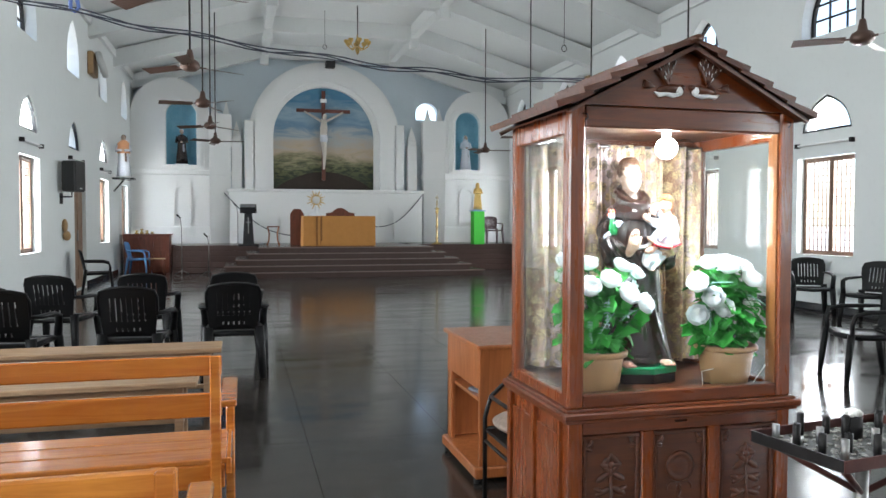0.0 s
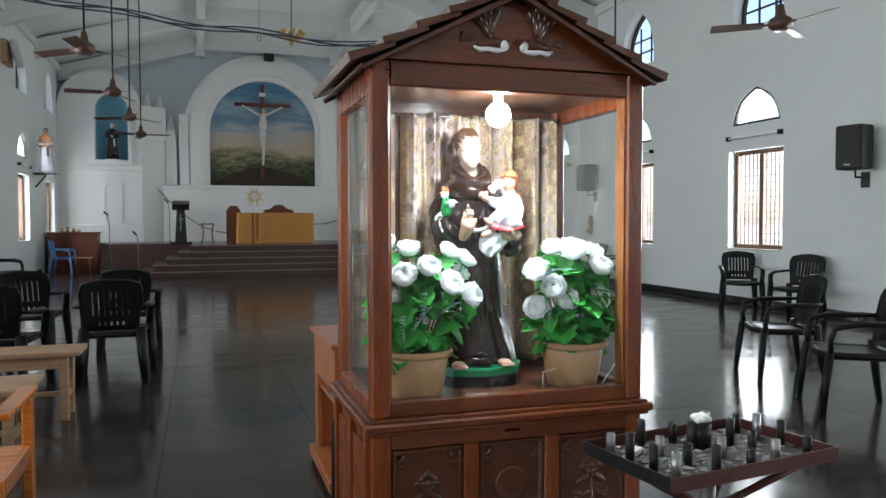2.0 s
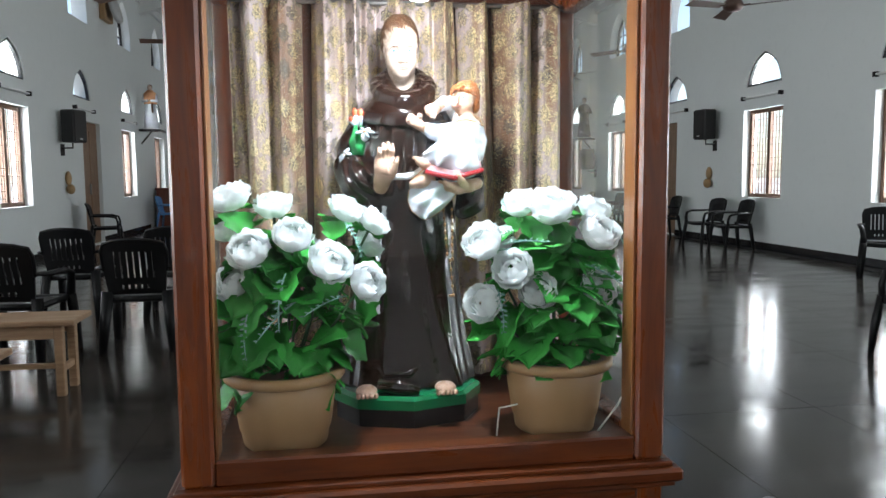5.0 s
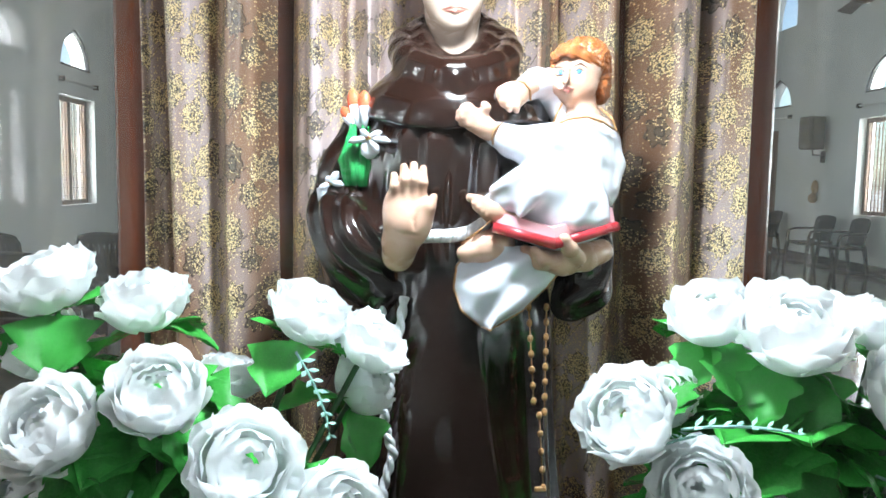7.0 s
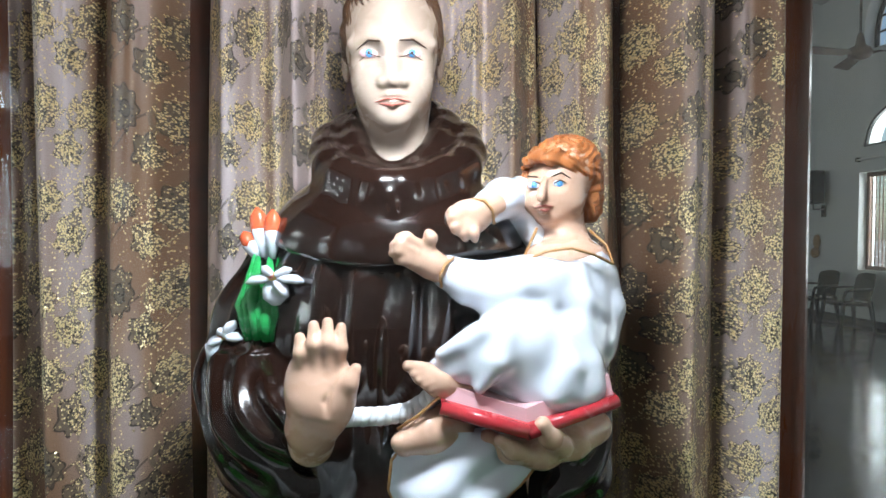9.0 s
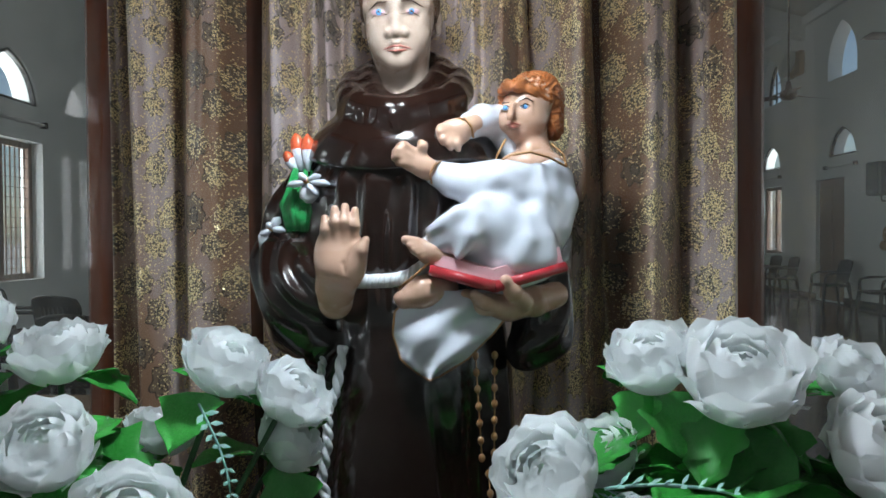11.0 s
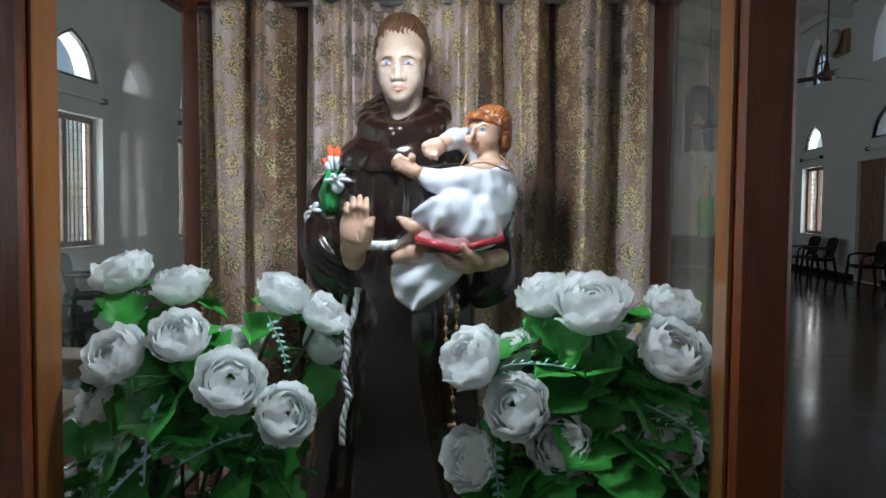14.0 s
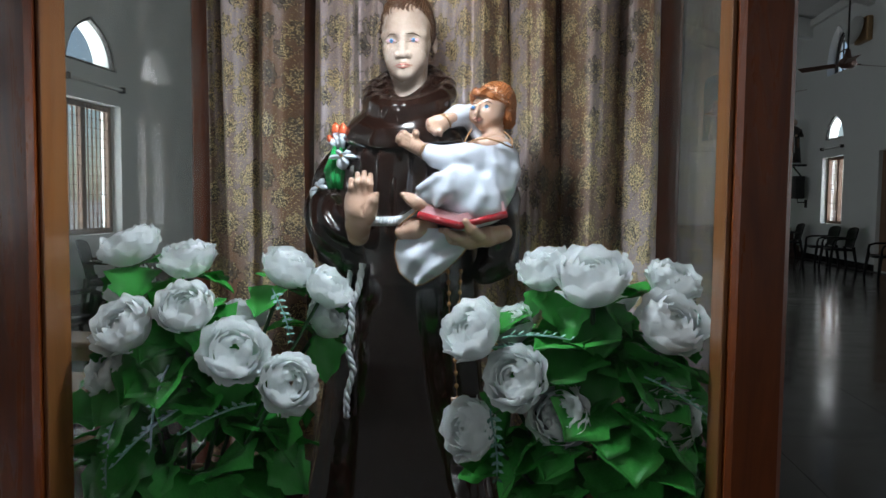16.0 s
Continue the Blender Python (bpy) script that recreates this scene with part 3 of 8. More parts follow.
KNEES = [XL, XL + 3.95, XR - 3.95, XR]
b = Build()
for lo in (0.34,):
    prof = [(XL - THICK, roof_z(XL) + lo), (KNEES[1], roof_z(3) + lo), (KNEES[2], roof_z(3) + lo), (XR + THICK, roof_z(XR) + lo)]
    prof2 = [(x, z + 0.15) for x, z in reversed(prof)]
    ring = prof + prof2
    vs = [(x, YB - 0.3, z) for x, z in ring] + [(x, YF + 0.3, z) for x, z in ring]
    n = len(ring)
    b.add(vs, [list(range(n)), [n + i for i in range(n)]] + [[i, (i + 1) % n, (i + 1) % n + n, i + n] for i in range(n)])
for y in [v + 1.66 for v in BAYS]:
    for a, c in ((0, 1), (1, 2), (2, 3)):
        x0, x1 = KNEES[a], KNEES[c]
        z0, z1 = roof_z(x0), roof_z(x1)
        vs = [(x0, y - 0.13, z0 - 0.08), (x1, y - 0.13, z1 - 0.08), (x1, y - 0.13, z1 + 0.36), (x0, y - 0.13, z0 + 0.36)]
        vs += [(p[0], y + 0.13, p[2]) for p in vs]
        b.add(vs, [[0, 1, 2, 3], [4, 5, 6, 7], [0, 1, 5, 4], [1, 2, 6, 5], [2, 3, 7, 6], [3, 0, 4, 7]])
for x in (KNEES[1], KNEES[2]):
    b.box(x - 0.11, x + 0.11, YB, YF, roof_z(3) - 0.02, roof_z(3) + 0.36, 0.01)
for x in (KNEES[1] - 0.02, KNEES[2] + 0.02):
    for y in [v + 1.66 for v in BAYS]:
        b.box(x - 0.13, x + 0.13, y - 0.14, y + 0.14, roof_z(3) - 0.3, roof_z(3) + 0.3, 0.01)
for x in (XL + 0.02, XR - 0.02):
    b.box(x - 0.06, x + 0.06, YB, YF, 5.68, 5.86, 0.01)
solid("ceiling", b, CEILING, "white painted sloping ceiling with concrete rafters", "ceiling", "structure")


# ---- windows and doors ----
def window_unit(name, x, y, out, shutters=True):
    """A barred two-light wooden window, the lancet over it, the high light, its glass and its tube lamp's light."""
    w = thing(name, pose(x, y, 0), "brown wooden window with iron bars and a white reveal", "window", kind="structure")
    o = out * 0.16
    b = Build()
    for u0, u1, v0, v1 in ((-0.6, -0.53, 0.89, 2.43), (0.53, 0.6, 0.89, 2.43), (-0.53, 0.53, 0.89, 0.96), (-0.53, 0.53, 2.36, 2.43), (-0.045, 0.045, 0.96, 2.36)):
        b.box(o - 0.035, o + 0.035, u0, u1, v0, v1, 0.006)
    part("window_frame", b, FRAMEWOOD, w)
    b = Build()
    for k in range(5):
        for s in (-1, 1):
            u = s * (0.105 + 0.09 * k)
            b.tube([(o - out * 0.02, u, 0.95), (o - out * 0.02, u, 2.37)], 0.0095, 6)
    for k in range(12):
        v = 1.02 + 0.112 * k
        b.box(o - 0.026 * out - 0.003, o - 0.026 * out + 0.003, -0.53, 0.53, v - 0.004, v + 0.004, 0.001)
    part("grille", b, FRAMEWOOD, w, "thin brown iron window bars")
    b = Build()
    b.box(min(0, out * 0.28), max(0, out * 0.28), -0.598, 0.598, 0.872, 0.892, 0.004)
    part("window_sill", b, REVEAL, w)
    b = Build().box(o + out * 0.05 - 0.003, o + out * 0.05 + 0.003, -0.6, 0.6, 0.892, 2.43, 0)
    pane = part("pane", b, PANE, w)
    pane.visible_shadow = False
    b = Build()
    lo = LANCET
    li = [(u * 0.9, 2.83 + 0.035 + (v - 2.83) * 0.86) for u, v in lo]
    b.plate(lo, [li], 0.05, lambda u, v, q: (out * (0.02 + q), u, v))
    part("lancet_frame", b, BLACKSTONE, w, "black pointed lancet surround")
    b = Build()
    hi = arch(-0.56, 0.56, 4.32, 4.55, 8, 0.6)
    hin = [(u * 0.9, 4.32 + 0.05 + (v - 4.32) * 0.88) for u, v in hi]
    b.plate(hi, [hin], 0.05, lambda u, v, q: (out * (0.18 + q), u, v))
    for v in (4.62, 4.86):
        b.box(min(out * 0.19, out * 0.22), max(out * 0.19, out * 0.22), -0.46, 0.46, v - 0.015, v + 0.015, 0.002)
    for u in (-0.18, 0.18):
        b.box(min(out * 0.19, out * 0.22), max(out * 0.19, out * 0.22), u - 0.012, u + 0.012, 4.36, 5.1, 0.002)
    part("high_light_frame", b, IRON, w, "dark iron glazing bars")
    return w


def door_unit(name, x, y, out):
    d = thing(name, pose(x, y, 0), "brown panelled wooden door in a plaster wall", "door", kind="structure")
    b = Build().box(out * 0.1 - 0.025, out * 0.1 + 0.025, -0.098, 1.048, 0.02, 2.418, 0.004)
    leaf = part("door_leaf", b, DOORWOOD, d)
    for v0, v1 in ((0.2, 1.0), (1.15, 2.25)):
        for u0, u1 in ((0.0, 0.42), (0.53, 0.95)):
            b = Build().box(out * 0.075 - 0.012, out * 0.075 + 0.012, u0, u1, v0, v1, 0.01)
            part("door_panel", b, DOORWOOD, leaf)
    b = Build()
    b.box(out * 0.06 - 0.015, out * 0.06 + 0.015, 0.45, 0.5, 1.0, 1.22, 0.005)
    part("door_handle", b, STEEL, leaf)
    b = Build()
    lo = LANCET
    li = [(u * 0.9, 2.83 + 0.035 + (v - 2.83) * 0.86) for u, v in lo]
    b.plate(lo, [li], 0.05, lambda u, v, q: (out * (0.02 + q), u, v))
    part("lancet_frame", b, BLACKSTONE, d)
    return d


n = 1
for side, x, out in (("w", XL, -1), ("e", XR, 1)):
    for y in BAYS:
        if y == DOOR_BAY:
            door_unit("door_1" if out < 0 else "door_2", x, y, out)
        else:
            window_unit("window_%d" % n, x, y, out)
            n += 1
            window_light(x + out * 0.31, y, 2.14, 1.25, 2.62, -out, WINDOW_POWER * (0.4 if y > 23 else 1.0))


# ---- sanctuary ----
STAGE = 0.73
steps = thing("altar_steps", pose(0, 0, 0), "dark brown polished granite steps and altar platform", "steps", kind="structure")
for k in range(5):
    z = STAGE * (k + 1) / 5
    inset = 0.28 * k
    part("riser", Build().box(0.25 + inset, 7.15 - inset, 19.75 + 0.3 * k, 23.2, z - STAGE / 5, z - 0.03, 0.004), STEPSTONE, steps)
    b = Build().box(0.21 + inset, 7.19 - inset, 19.73 + 0.3 * k, 23.2, z - 0.03, z, 0.008)
    part("tread", b, STEPSTONE, steps)
    b = Build().box(0.21 + inset, 7.19 - inset, 19.722 + 0.3 * k, 19.732 + 0.3 * k, z - 0.028, z + 0.001, 0.002)
    part("nosing", b, NOSING, steps)
    for x0, x1 in ((-0.9, 0.25 + inset), (7.15 - inset, XR - 0.002)):
        b = Build().box(x0, x1, 22.0 + 0.22 * k, 25.58, z - STAGE / 5, z, 0.006)
        part("side_step", b, STEPSTONE, steps)
part("platform", Build().box(XL + 0.002, -0.9, 23.75, 25.58, 0, STAGE, 0.006), STEPSTONE, steps)
part("platform", Build().box(1.6, 5.8, 23.2, 25.58, 0, STAGE - 0.004, 0.004), STEPSTONE, steps)

# central arch and painted recess
b = Build()
b.plate(arch(1.14, 6.0, STAGE, 4.1, 22)[:2] + arch(1.14, 6.0, STAGE, 4.1, 22)[2:], [arch(1.91, 5.15, 2.44, 4.12, 22)], 0.30, lambda u, v, w: (u, 25.28 + w, v))
b.plate(arch(1.34, 5.80, 2.44, 4.1, 22), [arch(1.75, 5.31, 2.45, 4.12, 22)], 0.12, lambda u, v, w: (u, 25.17 + w, v))
for x in (1.02, 5.86):
    b.box(x, x + 0.28, 25.2, 25.58, 2.44, 4.6, 0.02)
solid("altar_arch", b, WHITE, "white moulded plaster arch round the altar painting", "arch", "structure")
b = Build().plate(arch(1.90, 5.16, 2.43, 4.12, 22), [], 0.02, lambda u, v, w: (u - 3.53, w, v - 2.43))
mural = solid("altar_painting", b, MURAL, "arched painted landscape of sky and hills behind the cross", "painting", m=pose(3.53, 25.46, 2.43))
b = Build()
pts = [(-1.55, 0.0)] + [(-1.55 + 3.1 * i / 16, 0.03 + 0.56 * math.sin(math.pi * i / 16) ** 0.8) for i in range(17)] + [(1.55, 0.0)]
b.plate([(u, v) for u, v in pts[1:-1]], [], 0.05, lambda u, v, w: (3.53 + u, 25.40 + w, 2.44 + v))
solid("painted_mound", b, MOUND, "dark brown modelled mound at the foot of the cross", "mound")
b = Build()
b.box(0.56, 6.70, 24.98, 25.3, STAGE, 2.33, 0.01)
b.box(0.50, 6.76, 24.93, 25.36, 2.33, 2.44, 0.02)
for x in (1.75, 3.63, 5.5):
    b.plate(arch(x - 0.3, x + 0.3, 0.85, 1.6, 10), [arch(x - 0.24, x + 0.24, 0.9, 1.6, 10)], 0.03, lambda u, v, w: (u, 24.955 + w, v))
b.box(0.56, 6.70, 24.97, 25.0, STAGE, STAGE + 0.11, 0.004)
solid("altar_dado", b, WHITE, "white plaster dado with blind arches and a ledge", "dado", "structure")

for x in (0.78, 6.44):
    b = Build()
    b.box(x - 0.16, x + 0.16, 25.3, 25.59, 2.44, 3.95, 0.012)
    b.box(x - 0.13, x + 0.13, 25.33, 25.59, 3.95, 4.1, 0.012)
    b.add([(x - 0.13, 25.33, 4.1), (x + 0.13, 25.33, 4.1), (x + 0.13, 25.59, 4.1), (x - 0.13, 25.59, 4.1), (x, 25.46, 4.6)], [[0, 1, 4], [1, 2, 4], [2, 3, 4], [3, 0, 4]])
    solid("plaster_pinnacle", b, WHITE, "white plaster pilaster with a pointed cap", "pilaster", "structure", group="altar pilasters")


def niche_tower(name, x0, x1, n0, n1, inner):
    """A plaster tower with an arched blue niche; inner is the side on which it is splayed."""
    t = thing(name, pose(0, 0, 0), "white plaster side altar with a blue arched niche", "side altar", kind="structure")
    c = (n0 + n1) / 2
    b = Build()
    top = arch(x0, x1, STAGE, 4.62, 16)
    b.plate(top, [arch(n0, n1, 3.13, 4.62, 14)], 0.12, lambda u, v, w: (u, 24.84 + w, v))
    b.plate(arch(n0 - 0.22, n1 + 0.22, 3.02, 4.62, 16), [arch(n0, n1, 3.13, 4.62, 14)], 0.07, lambda u, v, w: (u, 24.77 + w, v))
    b.plate(arch(n0 - 0.1, n1 + 0.1, 3.06, 4.62, 16), [arch(n0, n1, 3.13, 4.62, 14)], 0.05, lambda u, v, w: (u, 24.72 + w, v))
    b.box(x0, x1, 24.96, 25.58, STAGE, 2.95, 0.01)
    for s0, s1 in ((x0, n0 - 0.02), (n1 + 0.02, x1)):
        b.box(s0, s1, 24.96, 25.58, 2.95, 4.6, 0.005)
    b.box(x0 - 0.03, x1 + 0.03, 24.78, 24.9, 2.82, 2.98, 0.02)
    b.box(x0 - 0.03, x1 + 0.03, 24.80, 24.9, STAGE, 1.25, 0.01)
    part("tower_front", b, WHITE, t)
    b = Build()
    b.plate(arch(c - 0.28, c + 0.28, 1.35, 2.25, 10), [arch(c - 0.21, c + 0.21, 1.4, 2.25, 10)], 0.04, lambda u, v, w: (u, 24.80 + w, v))
    part("blind_arch", b, WHITE, t)
    # splayed flank with its own shaft and cap
    xa = x1 if inner > 0 else x0
    xb = xa + inner * 0.62
    b = Build()
    for z0, z1, o in ((STAGE, 2.85, 0.0), (2.85, 2.98, 0.05), (2.98, 3.75, 0.0), (3.75, 3.83, 0.04), (3.83, 4.75, 0.05)):
        quad = [(xa - inner * 0.02, 24.86 - o), (xb + inner * o * 0.6, 25.28 - o), (xb + inner * o * 0.6, 25.58), (xa - inner * 0.02, 25.58)]
        vs = [(x, y, z0) for x, y in quad] + [(x, y, z1) for x, y in quad]
        b.add(vs, [[0, 1, 2, 3], [4, 5, 6, 7]] + [[i, (i + 1) % 4, (i + 1) % 4 + 4, i + 4] for i in range(4)])
    for k in (0.25, 0.8):
        x, y = xa + inner * 0.62 * k, 24.9 + 0.42 * k
        b.add([(x - 0.1, y - 0.06, 4.75), (x + 0.1, y - 0.06, 4.75), (x + 0.1, y + 0.14, 4.75), (x - 0.1, y + 0.14, 4.75), (x, y + 0.04, 5.2)], [[0, 1, 4], [1, 2, 4], [2, 3, 4], [3, 0, 4]])
    part("tower_flank", b, WHITE, t)
    b = Build()
    seg, rows = 12, 8
    vs, fs = [], []
    r = (n1 - n0) / 2
    for j in range(rows + 1):
        z = 3.12 + 1.5 * j / rows
        for i in range(seg + 1):
            a = math.pi * i / seg
            vs.append((c - (r + 0.03) * math.cos(a), 24.93 + 0.42 * math.sin(a), z))
    for j in range(rows):
        for i in range(seg):
            k = j * (seg + 1) + i
            fs.append([k, k + 1, k + seg + 2, k + seg + 1])
    n0_ = len(vs)
    for j in range(1, 7):
        e = math.pi / 2 * j / 6
        for i in range(seg + 1):
            a = math.pi * i / seg
            vs.append((c - (r + 0.03) * math.cos(a) * math.cos(e), 24.93 + 0.42 * math.sin(a) * math.cos(e), 4.62 + (r + 0.02) * math.sin(e)))
    for j in range(6):
        for i in range(seg):
            p = (rows * (seg + 1) if j == 0 else n0_ + (j - 1) * (seg + 1)) + i
            q = n0_ + j * (seg + 1) + i
            fs.append([p, p + 1, q + 1, q])
    b.add(vs, fs, True)
    part("niche_shell", b, NICHE, t, "mottled blue niche lining")
    b = Build().box(n0 - 0.03, n1 + 0.03, 24.9, 25.4, 3.04, 3.128, 0.01)
    part("niche_floor", b, WHITE, t)
    return t


niche_tower("side_altar_west", XL + 0.004, -0.02, -1.27, -0.39, 1)
niche_tower("side_altar_east", 7.44, XR - 0.004, 7.77, 8.63, -1)


# ---- the shrine: a glazed teak cabinet with a tiled gable ----
SX0, SX1, SY0, SY1 = 2.03, 2.93, 2.885, 3.47
shrine = thing("shrine_cabinet", pose(0, 0, 0), "carved brown teak shrine cabinet with glass sides and a tiled gable", "cabinet")
PW = 0.058


def carved_panel(x0, x1, z0, z1, y, motif):
    """A framed panel with raised flowers, scrolls and corner sprigs."""
    b = Build()
    b.box(x0, x1, y + 0.006, y + 0.03, z0, z1, 0.004)
    for u0, u1, v0, v1 in ((x0, x1, z1 - 0.014, z1), (x0, x1, z0, z0 + 0.014), (x0, x0 + 0.014, z0 + 0.014, z1 - 0.014), (x1 - 0.014, x1, z0 + 0.014, z1 - 0.014)):
        b.box(u0, u1, y - 0.004, y + 0.008, v0, v1, 0.004)
    ob = part("carved_panel", b, TEAK_DARK, shrine, "carved dark panel with a flower in relief")
    b = Build()
    c, top = (x0 + x1) / 2, z1
    yy = y + 0.004

    def petal(cx, cz, ang, ln, wd):
        m = Matrix.Rotation(-ang, 3, 'Y')
        b.ball((cx + math.sin(ang) * ln * 0.55, yy, cz + math.cos(ang) * ln * 0.55), wd, 0.008, ln * 0.5, 8, 6, m)

    for s in (-1, 1):
        for k in range(3):
            petal(c + s * (x1 - x0) * 0.32, top - 0.045, s * (0.3 + 0.8 * k), 0.03, 0.008)
    if motif == "flower":
        for k in range(8):
            petal(c, top - 0.11, k * math.pi / 4, 0.04, 0.012)
        b.ball((c, yy, top - 0.11), 0.014, 0.012, 0.014, 10, 6)
        b.tube([(c, yy, top - 0.15), (c + 0.006, yy, top - 0.25), (c - 0.004, yy, top - 0.42)], 0.006, 6)
        for k in range(5):
            for s in (-1, 1):
                petal(c, top - 0.17 - 0.05 * k, s * (1.0 + 0.1 * k), 0.062, 0.013)
                petal(c + s * 0.02, top - 0.19 - 0.05 * k, s * 1.9, 0.045, 0.010)
    else:
        b.lathe([(0.052, -0.004), (0.058, 0.004), (0.05, 0.010), (0.040, 0.006), (0.03, 0.006), (0.0, 0.012)], (0, 0, 0), 24)
        n = len(b.v)
        b.v = [(c + p[0], yy - p[2] if abs(p[0]) < 0.07 and abs(p[1]) < 0.07 else p[1], top - 0.135 + p[1]) if i >= n - 24 * 6 else p for i, p in enumerate(b.v)]
        for k in range(10):
            petal(c, top - 0.3, k * math.pi / 5, 0.05, 0.010)
        for s in (-1, 1):
            b.tube([(c + s * 0.02 * math.cos(a) * (1 + a / 3) + s * 0.03, yy, top - 0.22 + 0.02 * math.sin(a) * (1 + a / 4)) for a in [i * 0.4 for i in range(14)]], 0.004, 5)
    part("relief", b, TEAK_DARK, ob)
    return ob


# plinth and lower cupboard
b = Build()
b.box(SX0 + 0.01, SX1 - 0.01, SY0 + 0.03, SY1 - 0.01, 0.06, 0.70, 0.004)
part("cupboard_body", b, TEAK, shrine)
b = Build().box(SX0 - 0.015, SX1 + 0.015, SY0 - 0.02, SY1 + 0.015, 0.0, 0.07, 0.008)
part("plinth", b, TEAK_X, shrine)
for x0, x1, z0, z1 in ((SX0 + 0.002, SX0 + PW, 0.07, 0.70), (SX1 - PW, SX1 - 0.002, 0.07, 0.70), (2.315, 2.365, 0.13, 0.655), (2.585, 2.635, 0.13, 0.655)):
    part("stile", Build().box(x0, x1, SY0, SY0 + 0.05, z0, z1, 0.004), TEAK, shrine)
b = Build()
b.plate(rect(SX0 + PW, SX1 - PW, 0.655, 0.70), [rect(2.447, 2.497, 0.678, 0.686)], 0.05, lambda u, v, w: (u, SY0 + 0.001 + w, v))
part("front_rail", b, TEAK_X, shrine)
part("front_rail", Build().box(SX0 + PW, SX1 - PW, SY0 + 0.001, SY0 + 0.05, 0.07, 0.13, 0.004), TEAK_X, shrine)
# black sheet set in the slot's opening, in place of the shade inside
b = Build().box(2.444, 2.50, SY0 + 0.03, SY0 + 0.035, 0.674, 0.69, 0)
part("slot_shade", b, BLACKSTONE, shrine, "black sheet for the shade inside the offering slot")
carved_panel(2.092, 2.312, 0.135, 0.648, SY0 + 0.012, "flower")
carved_panel(2.368, 2.582, 0.135, 0.648, SY0 + 0.012, "ring")
carved_panel(2.638, 2.868, 0.135, 0.648, SY0 + 0.012, "flower")
for x, s in ((SX0, -1), (SX1, 1)):
    for y0, y1 in ((2.96, 3.17), (3.22, 3.43)):
        b = Build().box(x - 0.002 + (0 if s < 0 else -0.006), x + 0.008, y0, y1, 0.12, 0.64, 0.006)
        part("side_panel", b, TEAK, shrine)
    b = Build()
    for y0, y1 in ((SY0 + 0.05, 2.955), (3.175, 3.215), (3.435, SY1)):
        b.box(x - 0.012, x + 0.012, y0, y1, 0.07, 0.70, 0.003)
    part("side_stile", b, TEAK, shrine)

# moulded ledge between cupboard and glass
for args in ((SX0 - 0.028, SX1 + 0.028, SY0 - 0.032, SY1 + 0.02, 0.712, 0.738, 0.009), (SX0 - 0.016, SX1 + 0.016, SY0 - 0.02, SY1 + 0.012, 0.70, 0.712, 0.004),
             (SX0 - 0.012, SX1 + 0.012, SY0 - 0.016, SY1 + 0.01, 0.738, 0.748, 0.004)):
    part("ledge_moulding", Build().box(*args), TEAK_X, shrine)
b = Build().box(SX0 + 0.02, SX1 - 0.02, SY0 + 0.03, SY1 - 0.01, 0.748, 0.776, 0)
part("display_floor", b, TEAK_DARK, shrine)
b = Build()
b.box(SX0 + PW, SX1 - PW, SY0 + 0.004, SY0 + 0.05, 0.748, 0.795, 0.004)
part("bottom_rail", b, TEAK_X, shrine)
for x in (SX0 + 0.006, SX1 - 0.046):
    part("side_rail", Build().box(x, x + 0.04, SY0 + PW, SY1 - 0.05, 0.748, 0.79, 0.004), TEAK, shrine)
for x in (SX0, SX1 - PW):
    b = Build().box(x, x + PW, SY0, SY0 + PW, 0.748, 1.795, 0.006)
    part("front_post", b, TEAK, shrine)
    b = Build().box(x + 0.005, x + PW - 0.008, SY1 - 0.045, SY1, 0.748, 1.795, 0.006)
    part("rear_post", b, TEAK, shrine)
# thin strip over each front post's inner side, painted brighter than the post
for x0, x1 in ((SX0 + PW + 0.0005, SX0 + PW + 0.006), (SX1 - PW - 0.006, SX1 - PW - 0.0005)):
    b = Build().box(x0, x1, SY0 + 0.012, SY0 + 0.062, 0.795, 1.72, 0.001)
    part("inner_post_face", b, TEAK_INNER, shrine, "paler orange-brown inner face of the front post")
b = Build()
b.box(SX0 + PW, SX1 - PW, SY0 + 0.003, SY0 + 0.05, 1.72, 1.795, 0.005)
part("top_rail", b, TEAK_X, shrine)
for x in (SX0 + 0.006, SX1 - 0.046):
    part("side_top_rail", Build().box(x, x + 0.04, SY0 + PW, SY1 - 0.05, 1.70, 1.795, 0.004), TEAK, shrine)
b = Build().box(SX0 + 0.03, SX1 - 0.03, SY0 + 0.05, SY1, 1.745, 1.765, 0)
part("display_ceiling", b, TEAK_DARK, shrine)
b = Build().box(SX0 + 0.03, SX1 - 0.03, SY1 - 0.018, SY1 - 0.004, 0.77, 1.75, 0)
part("back_board", b, TEAK_DARK, shrine)
b = Build().box(SX0 + PW, SX1 - PW, SY0 + 0.022, SY0 + 0.026, 0.793, 1.722, 0)
g = part("front_glass", b, GLASS, shrine, "clear glass front")
g.visible_shadow = False
for x in (SX0 + 0.024, SX1 - 0.028):
    b = Build().box(x, x + 0.004, SY0 + PW, SY1 - 0.045, 0.788, 1.702, 0)
    g = part("side_glass", b, SIDEGLASS, shrine, "dusty glass side")
    g.visible_shadow = False
for x in (SX0 + 0.045, SX1 - 0.045):
    b = Build()
    b.tube([(x, SY0 - 0.002, 1.765), (x + 0.012, SY0 - 0.014, 1.762), (x + 0.016, SY0 - 0.014, 1.75), (x + 0.006, SY0 - 0.012, 1.742)], 0.0022, 6)
    part("hook", b, IRON, shrine)

